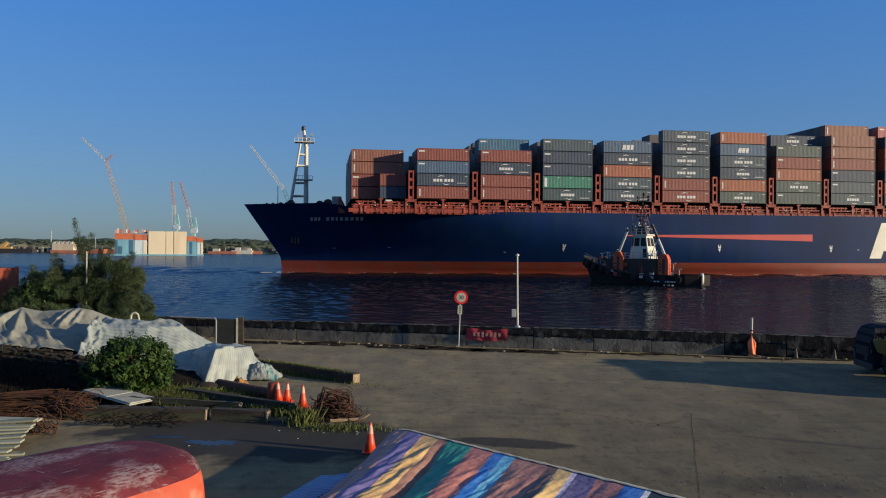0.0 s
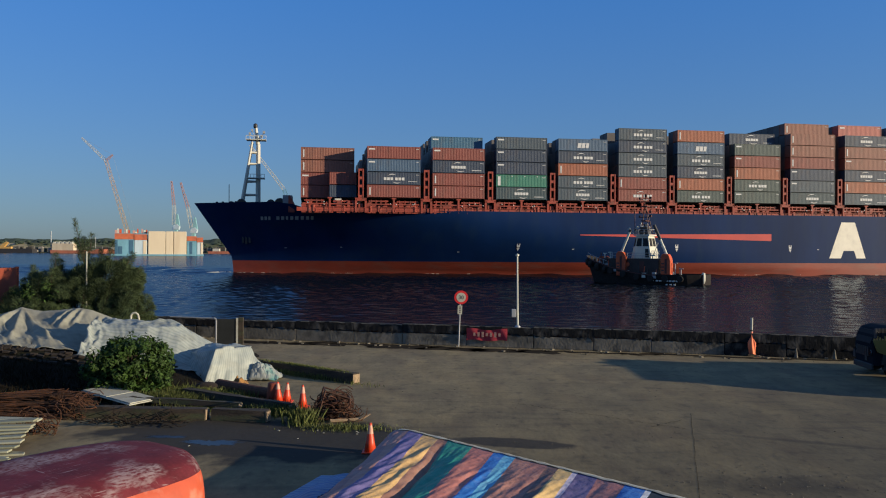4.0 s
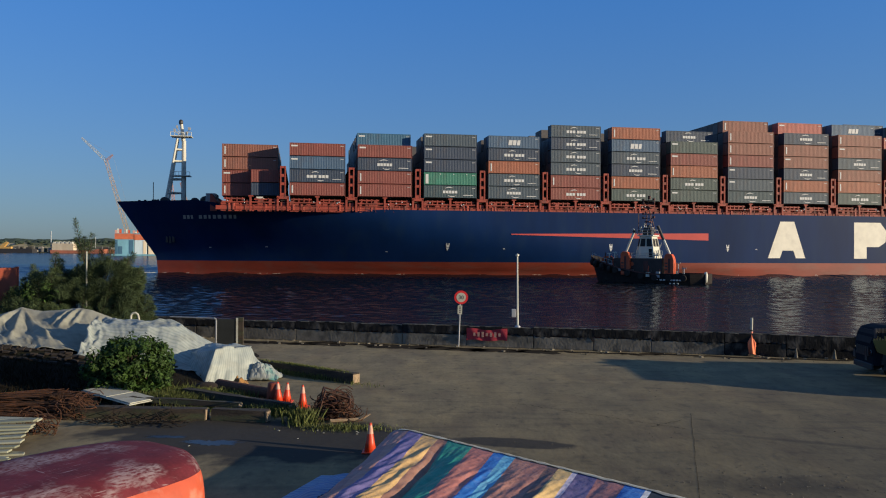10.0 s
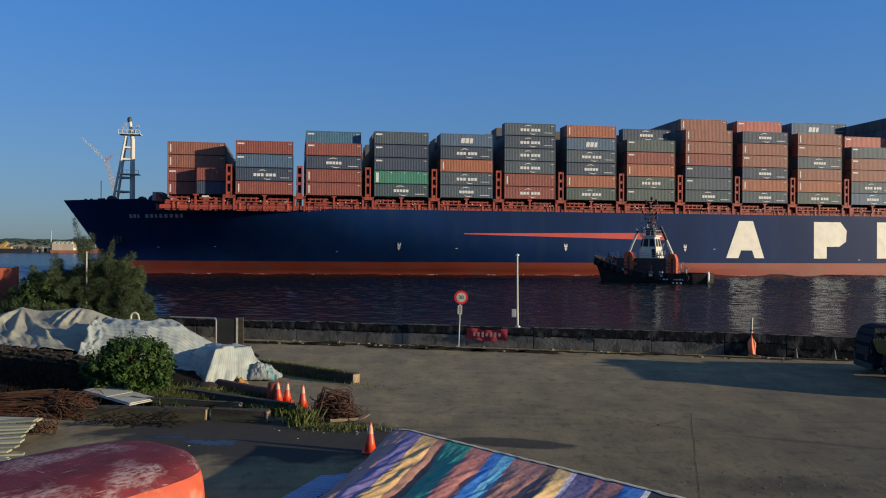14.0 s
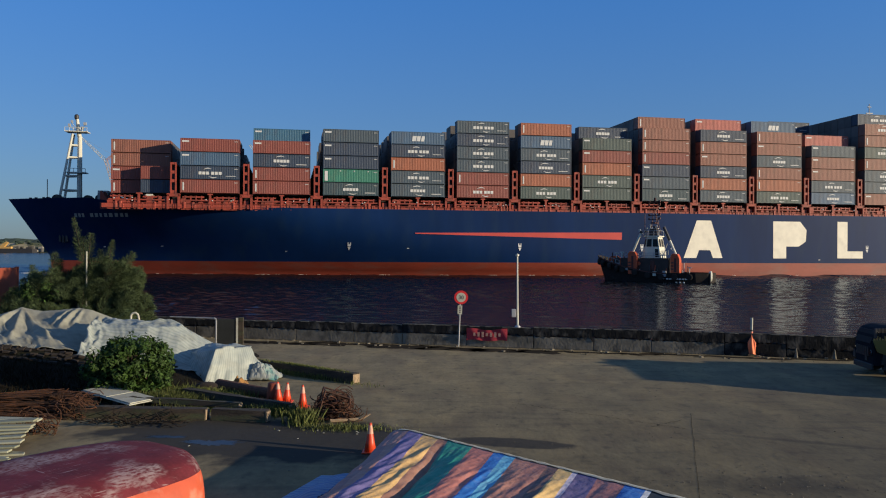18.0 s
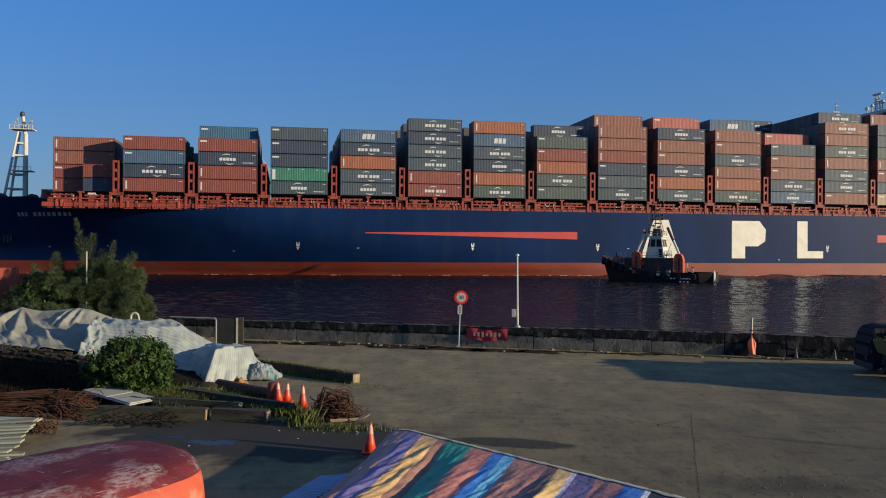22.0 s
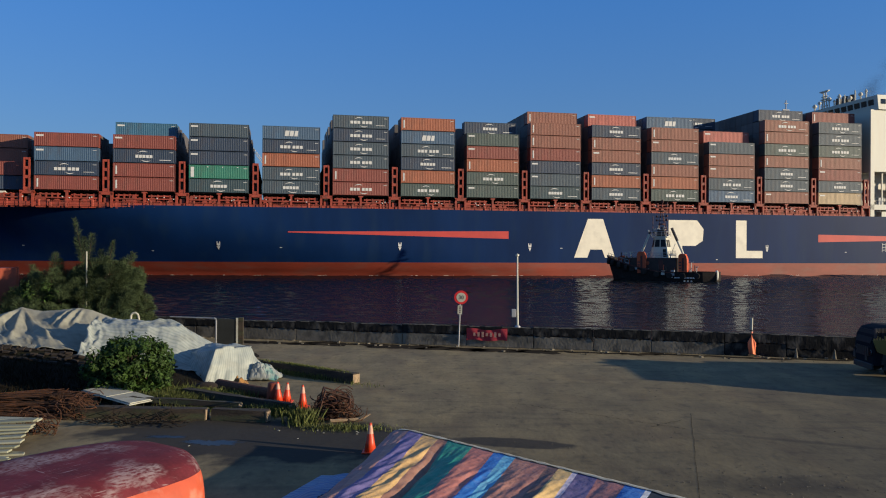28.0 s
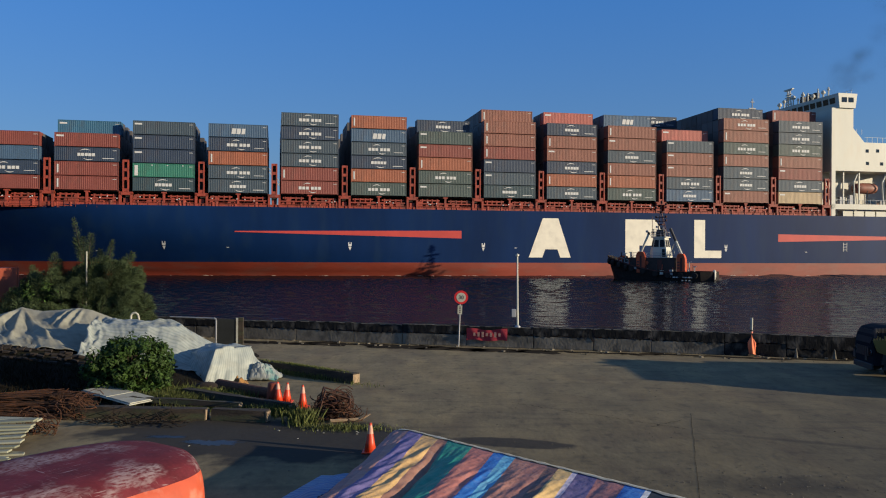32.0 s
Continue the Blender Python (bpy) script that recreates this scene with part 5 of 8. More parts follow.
far_crane("dock_crane", (-225.6, 668), None, (-4.0, 62), 21, "teal and white dock crane with raised lattice jib", "craneteal", "cranered")
far_crane("dock_crane", (-207.5, 658), None, (-11.0, 60), 18, "teal and white dock crane with raised lattice jib", "craneteal", "cranered")
crane = thing("crawler_crane", "tall crawler crane with ochre lattice boom and white jib", "crane", pose(-262, 660, 0))
bm = bmesh.new()
box(bm, -6, 8, -4, 4, 3, 8)
box(bm, -6, 8, -5, -3, 0, 3)
box(bm, -6, 8, 3, 5, 0, 3)
part("carriage", bm, M["cranered"], crane)
bm = bmesh.new()
lattice(bm, (2, 0, 8), (-19.5, 0, 78), 2.8, 2.2, 18, 0.2)
part("boom", bm, M["craneyellow"], crane)
bm = bmesh.new()
lattice(bm, (-19.5, 0, 78), (-40, 0, 97), 2.0, 1.0, 9, 0.2)
part("jib", bm, M["white"], crane)
bm = bmesh.new()
lattice(bm, (-19.5, 0, 78), (-14, 0, 83), 1.6, 0.8, 4, 0.25)
part("jib_strut", bm, M["cranered"], crane)
bm = bmesh.new()
rod(bm, (-14, 0, 83), (-40, 0, 97), 0.07, sides=4)
rod(bm, (-14, 0, 83), (7, 0, 10), 0.07, sides=4)
part("stay", bm, M["grey"], crane)
crane = thing("crawler_crane", "tall white-jibbed crane behind the ship", "crane", pose(-118, 675, 0))
bm = bmesh.new()
box(bm, -6, 8, -4, 4, 0, 8)
part("carriage", bm, M["cranered"], crane)
bm = bmesh.new()
lattice(bm, (0, 0, 8), (-18, 0, 56), 3, 2.6, 12, 0.3)
part("boom", bm, M["dockdark"], crane)
bm = bmesh.new()
lattice(bm, (-18, 0, 56), (-47.5, 0, 94), 2.4, 1.4, 12, 0.3)
part("jib", bm, M["white"], crane)

M["farorange"] = mat("faded orange hull paint", (0.38, 0.13, 0.075, 1), 0.7, var=0.2, scale=0.2, fine=1.0, bump=0.0)
# moored work boat and the barges beside it
wb = thing("work_boat", "moored orange-hulled work boat with white house", "boat", pose(-405, 890, WATER_Z))
bm = bmesh.new()
prism(bm, [(-34, 0), (-35, 3.6), (-14, 3.2), (14, 3.4), (16, 4.6), (26, 5.0), (24, 0)], "y", -5, 5)
part("hull", bm, M["farorange"], wb)
bm = bmesh.new()
box(bm, -33, -9, -4, 4, 3.4, 11.0)
wh = part("house", bm, M["beige"], wb)
for k in range(5):
    bm = bmesh.new()
    box(bm, -32.5 + k * 4.8, -30 + k * 4.8, -3, 3, 11.0, 13.0)
    part("roof_block", bm, M["white"], wh)
bm = bmesh.new()
rod(bm, (-36, 0, 3), (-36, 0, 25), 0.5, sides=6)
rod(bm, (14, 0, 6), (14, 0, 18), 0.3, sides=6)
part("mast", bm, M["grey"], wb)
bg = thing("barge", "dark moored barge with an ochre excavator", "barge", pose(-520, 930, WATER_Z))
bm = bmesh.new()
box(bm, -60, 40, -6, 6, 0, 5)
part("hull", bm, M["dark"], bg)
bm = bmesh.new()
prism(bm, [(0, 8), (7, 13), (9, 12), (5, 7.2), (13, 7.2), (13, 5), (0, 5)], "y", -2, 2)
part("excavator", bm, M["craneyellow"], bg)
for x, y, h in ((-590, 980, 36), (-488, 985, 25), (-450, 978, 30)):
    tw = thing("lattice_mast", "slim grey lattice mast on the far bank", "mast", pose(x, y, 2), "masts on the far bank")
    bm = bmesh.new()
    lattice(bm, (0, 0, 0), (0, 0, h), 2.2, 0.5, 8, 0.12)
    part("tower", bm, M["dockdark"], tw)
rc = random.Random(91)
bm = bmesh.new()
for k in range(380):
    x = rc.uniform(-640, -370) if rc.random() < 0.65 else rc.uniform(-300, -90)
    y, w, h = rc.uniform(958, 975), rc.uniform(0.6, 4.0), rc.uniform(1.0, 6.0)
    box(bm, x - w, x + w, y, y + 3, 0.2, 1.2 + h)
M["clutter"] = mat("mixed shore clutter", (0.085, 0.072, 0.062, 1), 0.9, var=0.3, scale=0.2, random_per="island", rnd=(0.85, 0.25))
solid("shore_clutter", bm, M["clutter"], "sheds, piles and stacked gear along the far shore", "shore clutter", kind="stuff")
bm = bmesh.new()
for k in range(420):
    x = rc.uniform(-640, 260)
    y = rc.uniform(962, 1000)
    r = rc.uniform(0.8, 2.6)
    m = Matrix.Translation((x, y, 1.0 + min(24, y - 962) * 0.5)) @ Matrix.Diagonal((r * rc.uniform(1, 2.5), r, r * 0.8, 1))
    g = bmesh.ops.create_icosphere(bm, subdivisions=1, radius=1.0, matrix=m)
    for v in g["verts"]:
        v.co.z += rc.uniform(-0.5, 0.7)
solid("scrub", bm, M["farwood"], "dark clumps of scrub on the far bank", "scrub", kind="stuff")
for x, y, w, h, c in ((-262, 940, 16, 3.0, "farorange"), (-240, 945, 11, 4.2, "white"), (-228, 950, 9, 3.2, "farorange"), (-372, 925, 22, 4.5, "farorange")):
    br = thing("moored_barge", "small orange and white craft moored at the far shore", "barge", pose(x, y, WATER_Z), "craft at the far shore")
    bm = bmesh.new()
    prism(bm, [(-w, 0), (-w - 1, h), (w + 2, h), (w, 0)], "y", -3, 3)
    part("hull", bm, M[c], br)
    bm = bmesh.new()
    box(bm, -w * 0.7, -w * 0.2, -2, 2, h + 0.02, h + 3.2)
    part("deck_house", bm, M["white"], br)

# ---- the quay's furniture ----
M["cone"] = mat("orange cone plastic", (0.62, 0.055, 0.015, 1), 0.45, var=0.12, scale=4.0, fine=30.0, bump=0.05, dirt=(0.16, 0.04, 0.02, 1), dirt_amount=0.4, dirt_scale=6.0)
M["collar"] = mat("worn pale collar", (0.52, 0.27, 0.19, 1), 0.5, var=0.2, scale=5.0)
M["signred"] = mat("red sign enamel", (0.55, 0.02, 0.02, 1), 0.35, var=0.06)
M["cloth"] = mat("faded red banner cloth", (0.36, 0.03, 0.045, 1), 0.85, var=0.2, scale=4.0, fine=40.0)
M["galv"] = mat("galvanised steel", (0.38, 0.38, 0.38, 1), 0.45, metal=0.5, var=0.15, scale=5.0, fine=40.0)
M["timber"] = mat("old weathered timber", (0.036, 0.026, 0.017, 1), 0.9, var=0.9, scale=3.0, fine=25.0, bump=0.5, dist=0.02, dirt=(0.05, 0.065, 0.025, 1), dirt_amount=0.7, dirt_scale=2.0, stretch=(0.4, 2, 2))
M["endgrain"] = mat("pale sawn end grain", (0.26, 0.185, 0.115, 1), 0.9, var=0.4, scale=6.0, fine=30.0)
M["rust"] = mat("rusty steel", (0.088, 0.030, 0.009, 1), 0.9, var=0.6, scale=6.0, fine=40.0, bump=0.3, random_per="island", rnd=(0.65, 0.0))
M["board"] = mat("white board", (0.42, 0.41, 0.33, 1), 0.7, var=0.1, scale=2.0, fine=20.0, dirt=(0.3, 0.26, 0.2, 1), dirt_amount=0.5, dirt_scale=2.5)
M["soil"] = mat("dark soil and litter", (0.015, 0.012, 0.008, 1), 0.95, var=0.6, scale=1.5, fine=14.0, bump=0.8, dist=0.05, dirt=(0.016, 0.020, 0.007, 1), dirt_amount=0.6, dirt_scale=0.9, spec=0.1)
M["brick"] = mat("dark old brick", (0.026, 0.017, 0.011, 1), 0.95, var=0.35, scale=4.0, fine=25.0, bump=0.4, random_per="object", rnd=(0.4, 0.0))
M["stalk"] = mat("dead stalks", (0.013, 0.010, 0.006, 1), 0.95, var=0.4, scale=3.0, fine=20.0, spec=0.1, random_per="island", rnd=(0.4, 0.0))
M["twig"] = mat("dead twig bark", (0.026, 0.019, 0.014, 1), 0.95, var=0.4, scale=6.0, fine=30.0, spec=0.15, random_per="island", rnd=(0.4, 0.0))
M["bark"] = mat("grey-brown bark", (0.050, 0.030, 0.020, 1), 0.9, var=0.4, scale=5.0, fine=30.0, bump=0.5)
M["leaf"] = mat("green leaves", (0.038, 0.078, 0.012, 1), 0.65, var=0.3, scale=1.5, fine=10.0, bump=0.0, spec=0.2, random_per="island", rnd=(0.6, 0.0))
M["needle"] = mat("feathery needles", (0.060, 0.086, 0.037, 1), 0.85, var=0.35, scale=0.9, fine=5.0, bump=0.0, spec=0.2, random_per="island", rnd=(0.3, 0.0))
M["grass"] = mat("grass and weeds", (0.115, 0.135, 0.024, 1), 0.7, var=0.35, scale=1.5, fine=8.0, bump=0.0, random_per="island", rnd=(0.6, 0.0))
M["canvas"] = mat("beige canvas", (0.25, 0.246, 0.195, 1), 0.85, var=0.16, scale=2.5, fine=16.0, bump=0.5, dist=0.015, dirt=(0.11, 0.10, 0.075, 1), dirt_amount=0.5, dirt_scale=1.3)
M["pvc"] = mat("white woven plastic sheet", (0.30, 0.325, 0.295, 1), 0.6, var=0.12, scale=3.0, fine=24.0, bump=0.5, dist=0.012, dirt=(0.15, 0.145, 0.12, 1), dirt_amount=0.45, dirt_scale=1.1)
M["scrap"] = mat("white and teal plastic", (0.27, 0.285, 0.26, 1), 0.55, var=0.1, scale=3.0, fine=30.0, bump=0.2, dirt=(0.07, 0.22, 0.20, 1), dirt_amount=0.9, dirt_scale=2.2)
M["bluesheet"] = mat("pale blue woven sheet", (0.22, 0.32, 0.45, 1), 0.6, var=0.2, scale=2.0, fine=20.0, bump=0.3)
M["truckblue"] = mat("dull dark blue truck paint", (0.007, 0.010, 0.016, 1), 0.85, var=0.25, scale=1.0, fine=10.0, spec=0.15)
M["truckolive"] = mat("dull olive-yellow paint", (0.20, 0.145, 0.03, 1), 0.6, var=0.2, scale=1.5, fine=10.0)
M["wet"] = mat("dark damp concrete", (0.026, 0.020, 0.013, 1), 0.9, var=0.4, scale=1.2, fine=10.0, bump=0.2, spec=0.1, dirt=(0.07, 0.052, 0.03, 1), dirt_amount=0.6, dirt_scale=0.9)

# speed sign
sg = thing("speed_sign", "round red-rimmed speed limit sign on a thin pole", "sign", pose(0.80, 39.35, 0, 0, 2.0, 0))
bm = bmesh.new()
rod(bm, (0, 0, 0), (0, 0, 2.75), 0.035)
part("pole", bm, M["galv"], sg)
bm = bmesh.new()
lathe(bm, [(0.34, -0.012), (0.34, 0.012)], 32, Matrix.Translation((0.03, -0.06, 2.46)) @ Matrix.Rotation(math.pi / 2, 4, "X"))
disc = part("disc", bm, M["signred"], sg, "red sign rim")
bm = bmesh.new()
lathe(bm, [(0.235, -0.006), (0.235, 0.006)], 32, Matrix.Translation((0.03, -0.076, 2.46)) @ Matrix.Rotation(math.pi / 2, 4, "X"))
part("face", bm, M["board"], disc, "white sign face")
fc = bpy.data.curves.new("numerals", "FONT")
fc.body, fc.size, fc.align_x, fc.align_y, fc.extrude = "30", 0.27, "CENTER", "CENTER", 0.003
fc.materials.append(M["dark"])
num = new("numerals", fc)
num.parent = disc
num.matrix_basis = Matrix.Translation((0.03, -0.088, 2.455)) @ Matrix.Rotation(math.pi / 2, 4, "X")
bm = bmesh.new()
box(bm, -0.12, 0.1, -0.07, -0.05, 1.62, 2.06)
pl = part("plate", bm, M["board"], sg, "small white plate")
bm = bmesh.new()
for k in range(4):
    box(bm, -0.05, 0.03, -0.076, -0.071, 1.70 + k * 0.085, 1.75 + k * 0.085)
part("plate_bar", bm, M["dark"], pl)

# banner on the wall
bn = thing("banner", "faded red cloth banner hung on the parapet", "banner", Matrix.Translation(quay(11.95, -0.04, 0.33)) @ Matrix.Rotation(QA, 4, "Z"))
bm = bmesh.new()
grid(bm, 24, 6, lambda u, v: Vector((u * 2.05, -0.03 + 0.025 * math.sin(u * 17 + v * 3), v * (0.60 - 0.06 * math.sin(u * 3.1)) + 0.03 * math.sin(u * 9))))
sheet = part("cloth", bm, M["cloth"], bn)
for k in range(7):
    bm = bmesh.new()
    x = 0.35 + k * 0.21
    h = 0.16 + 0.1 * ((k * 7) % 3) / 2
    box(bm, x, x + 0.11, -0.078, -0.070, 0.30 - h / 2, 0.30 + h / 2)
    part("writing_bar", bm, M["collar"], bn)

# white pole on the wall
pp = thing("white_pole", "tall white pole with a grey box, on the parapet", "pole", pose(3.72, 39.25, 1.0))
bm = bmesh.new()
rod(bm, (0, 0, 0), (-0.03, 0, 3.52), 0.05, 0.04)
part("shaft", bm, M["white"], pp)
bm = bmesh.new()
lathe(bm, [(0.15, 0), (0.14, 0.04), (0.07, 0.1)], 12)
part("foot", bm, M["galv"], pp)
bm = bmesh.new()
box(bm, -0.3, -0.1, -0.14, 0.04, 0.5, 0.9)
part("junction_box", bm, M["galv"], pp, bevel=0.01)
bm = bmesh.new()
lathe(bm, [(0.05, 0), (0.09, 0.03), (0.09, 0.1), (0.03, 0.14)], 10, Matrix.Translation((-0.03, 0, 3.5)))
part("cap", bm, M["white"], pp)


def cone_thing(x, y, h, label, lean=(0, 0)):
    c = thing("traffic_cone", label, "traffic cone", pose(x, y, 0, lean[0], lean[1], 0), "traffic cones")
    bm = bmesh.new()
    box(bm, -0.19, 0.19, -0.19, 0.19, 0, 0.035)
    part("base", bm, M["cone"], c, bevel=0.01)
    bm = bmesh.new()
    r = lambda z: 0.145 - 0.115 * z / h
    lathe(bm, [(r(0), 0.035), (r(0.35 * h), 0.35 * h), (r(h * 0.97), h * 0.97), (r(h) * 0.7, h)], 20)
    part("body", bm, M["cone"], c, smooth=True)
    bm = bmesh.new()
    lathe(bm, [(r(0.64 * h) + 0.004, 0.64 * h), (r(0.92 * h) + 0.004, 0.92 * h)], 20)
    part("collar", bm, M["collar"], c, "pale reflective collar")
    return c


cone_thing(-1.70, 18.75, 0.70, "orange traffic cone with pale collar on the concrete")
cone_thing(-5.14, 24.85, 0.64, "orange traffic cone with pale collar among timbers", (0, -3))
cone_thing(-4.90, 24.95, 0.60, "orange traffic cone with worn collar among timbers", (0, 2))
cone_thing(-4.24, 24.05, 0.68, "faded orange traffic cone standing in weeds")
# marker by the wall: cone with a striped post
mk = thing("marker_post", "orange-wrapped marker with a striped post by the parapet", "marker", pose(14.2, 36.45, 0, 0, 1.5, 0))
bm = bmesh.new()
def wrap_fn(u, v):
    """Cloth tied at the neck, hanging in folds."""
    a = 2 * math.pi * u
    r = 0.06 + 0.15 * sm(0.95, 0.35, v) - 0.03 * sm(0.3, 0.0, v)
    r *= 1 + 0.30 * math.sin(a * 3 + 5 * v) * (1 - v) + 0.16 * math.sin(a * 7 + 2) * (1 - 0.6 * v)
    return Vector((r * math.cos(a) + 0.05 * (1 - v), r * math.sin(a), 0.10 + 0.03 * math.sin(a * 3 + 1) + 1.02 * v))


M["cloth_orange"] = mat("bright orange cloth", (0.90, 0.22, 0.10, 1), 0.8, var=0.15, scale=5.0, fine=40.0, bump=0.3)
grid(bm, 48, 20, wrap_fn)
part("wrap", bm, M["cloth_orange"], mk, "bright orange cloth wrapping", smooth=True)
bm = bmesh.new()
rod(bm, (0, 0, 0), (0, 0, 0.9), 0.055)
box(bm, -0.2, 0.2, -0.2, 0.2, 0, 0.09)
part("foot", bm, M["timber"], mk)
bm = bmesh.new()
rod(bm, (0, 0, 0.9), (0, 0, 1.75), 0.06)
post = part("post", bm, M["board"], mk)
for z in (0.98, 1.14):
    bm = bmesh.new()
    rod(bm, (0, 0, z), (0, 0, z + 0.07), 0.075)
    part("tie", bm, M["dark"], post)
for a in (27.2, 28.8):
    st = thing("stake", "pale pointed stake against the parapet", "stake", Matrix.Translation(quay(a, -0.12)), "stakes")
    bm = bmesh.new()
    lathe(bm, [(0.09, 0), (0.06, 0.2), (0.02, 0.44)], 8)
    part("body", bm, M["wall"], st)
# rubble along the wall's foot
rr = random.Random(4)
bm = bmesh.new()
for k in range(160):
    p = quay(rr.uniform(-5, 30), -rr.random() ** 2 * 1.6 - 0.05)
    w = 0.012 + rr.random() ** 3 * 0.06
    box(bm, -w, w, -w, w, -0.02, w * 0.8, Matrix.Translation(p) @ Matrix.Rotation(rr.random() * 3, 4, "Z"))
solid("rubble", bm, M["wall"], "small broken stones along the parapet's foot", "rubble", kind="stuff")

# gate panel by the wall
gp = thing("gate_panel", "dark steel panel gate with a pipe frame and posts", "gate", pose(-11.25, 39.3, 0))
bm = bmesh.new()
box(bm, 0.02, 0.98, -0.02, 0.03, 0.08, 1.32)
M["gatesheet"] = mat("dark grey-green sheet", (0.022, 0.024, 0.023, 1), 0.7, var=0.2, scale=2.0, spec=0.2)
part("panel", bm, M["gatesheet"], gp, "dark grey sheet")
bm = bmesh.new()
rod(bm, (0, 0, 0), (0, 0, 1.30), 0.05)
rod(bm, (0, 0, 1.30), (-0.1, 0, 1.36), 0.05)
rod(bm, (-0.1, 0, 1.36), (-2.4, 0.3, 1.40), 0.03)
part("pipe_post", bm, M["galv"], gp)
bm = bmesh.new()
box(bm, 1.0, 1.10, -0.05, 0.05, 0, 1.38)
part("white_post", bm, M["board"], gp)
bm = bmesh.new()
box(bm, 1.12, 1.34, -0.05, 0.12, 0, 1.40)
part("timber_post", bm, M["timber"], gp)
bm = bmesh.new()
bend = [(0, 0, 0)] + [(0.17 - 0.17 * math.cos(a * math.pi / 8), 0, 1.06 + 0.17 * math.sin(a * math.pi / 8)) for a in range(9)] + [(0.42, 0, 0.72), (0.44, 0, 0)]
for p, q in zip(bend, bend[1:]):
    rod(bm, p, q, 0.05)
solid("bent_pipe", bm, M["board"], "bent white pipe standing behind the sheets", "pipe", pose(-14.3, 36.3, 0.62))
solid("thin_post", (lambda b: (rod(b, (0, 0, 0), (0, 0, 4.65), 0.04, 0.035), b)[-1])(bmesh.new()), M["board"], "thin white post in front of the tree", "post", pose(-17.16, 38.1, 0))
rb = thing("red_container", "rusty orange-red steel box container by the wall", "container", pose(-28.1, 38.2, 0))
bm = bmesh.new()
box(bm, 0, 6.3, 0.02, 2.4, 0, 3.8)
M["redbox"] = mat("dull red box paint", (0.24, 0.045, 0.018, 1), 0.7, var=0.25, scale=1.0, fine=8.0)
bd = part("body", bm, M["redbox"], rb)
for k in range(22):
    bm = bmesh.new()
    x = k * 0.28
    box(bm, x, x + 0.14, -0.03, 0.016, 0.15, 3.65)
    part("rib", bm, M["redbox"], bd)
bm = bmesh.new()
for x in (0, 6.18):
    for y in (-0.04, 2.3):
        box(bm, x, x + 0.14, y, y + 0.14, 0, 3.84)
part("corner_post", bm, M["redbox"], rb)

M["dustglass"] = mat("dusty window glass", (0.010, 0.012, 0.015, 1), 0.6, var=0.2, spec=0.15)
# ---- truck at the quay's edge ----
tr = thing("truck", "dark blue flatbed truck parked by the parapet", "truck", pose(16.42, 30.2, 0, 0, 0, -6))
bm = bmesh.new()
prism(bm, [(0.04, 0.42), (0.0, 1.2), (0.06, 1.6), (0.22, 1.86), (0.6, 1.97), (1.9, 1.97), (1.9, 0.42)], "y", 0, 1.65)
cabt = part("cab", bm, M["truckblue"], tr, bevel=0.05)
bm = bmesh.new()
box(bm, -0.05, 0.04, -0.02, 1.66, 0.30, 0.52)
part("bumper", bm, M["dark"], tr, bevel=0.02)
for k in range(6):
    bm = bmesh.new()
    box(bm, -0.05, 0.03, 0.3 + k * 0.19, 0.42 + k * 0.19, 0.8, 1.15)
    part("grille_bar", bm, M["dark"], cabt)
for y in (0.12, 1.45):
    bm = bmesh.new()
    lathe(bm, [(0.10, -0.03), (0.12, 0.0), (0.08, 0.03)], 12, Matrix.Translation((-0.02, y, 0.95)) @ Matrix.Rotation(math.pi / 2, 4, "Y"))
    part("headlamp", bm, M["glass"], cabt)
bm = bmesh.new()
rod(bm, (0.2, -0.02, 1.75), (0.02, -0.22, 1.85), 0.02, sides=5)
box(bm, -0.03, 0.03, -0.32, -0.16, 1.55, 1.9)
part("mirror", bm, M["dark"], cabt)
bm = bmesh.new()
box(bm, 0.35, 1.5, -0.08, 0.0, 0.32, 0.42)
box(bm, 0.40, 0.46, -0.06, 0.0, 0.42, 0.8)
part("step", bm, M["dark"], cabt)
bm = bmesh.new()
prism(bm, [(0.3, 0.52), (0.38, 0.95), (0.62, 1.12), (1.18, 1.12), (1.42, 0.95), (1.5, 0.52), (1.42, 0.52), (1.32, 0.9), (1.15, 1.04), (0.65, 1.04), (0.48, 0.9), (0.38, 0.52)], "y", -0.09, 0.3)
part("mudguard", bm, M["dark"], cabt)
for k in range(8):
    bm = bmesh.new()
    box(bm, 0.12 + k * 0.05, 0.145 + k * 0.05, -0.03, 0.0, 1.2, 1.9)
    part("vent_slat", bm, M["dark"], cabt)
bm = bmesh.new()
prism(bm, [(0.03, 1.30), (0.20, 1.80), (0.14, 1.80), (-0.03, 1.30)], "y", 0.15, 1.5)
part("windscreen", bm, M["dustglass"], cabt)
bm = bmesh.new()
box(bm, 0.6, 1.6, -0.02, 0.02, 1.45, 1.85)
part("side_window", bm, M["dustglass"], cabt)
bm = bmesh.new()
box(bm, 2.0, 7.6, -0.05, 2.4, 0.95, 1.15)
part("bed", bm, M["dark"], tr)
bm = bmesh.new()
prism(bm, [(0.14, 1.0), (-0.02, 1.45), (7.6, 1.45), (7.6, 0.9), (0.4, 0.9)], "y", -0.12, -0.04)
part("side_board", bm, M["truckolive"], tr, "olive-yellow side board")
bm = bmesh.new()
box(bm, 2.0, 7.6, 0.1, 2.3, 1.16, 1.45)
part("load", bm, M["truckblue"], tr, "dark covered load", bevel=0.12)
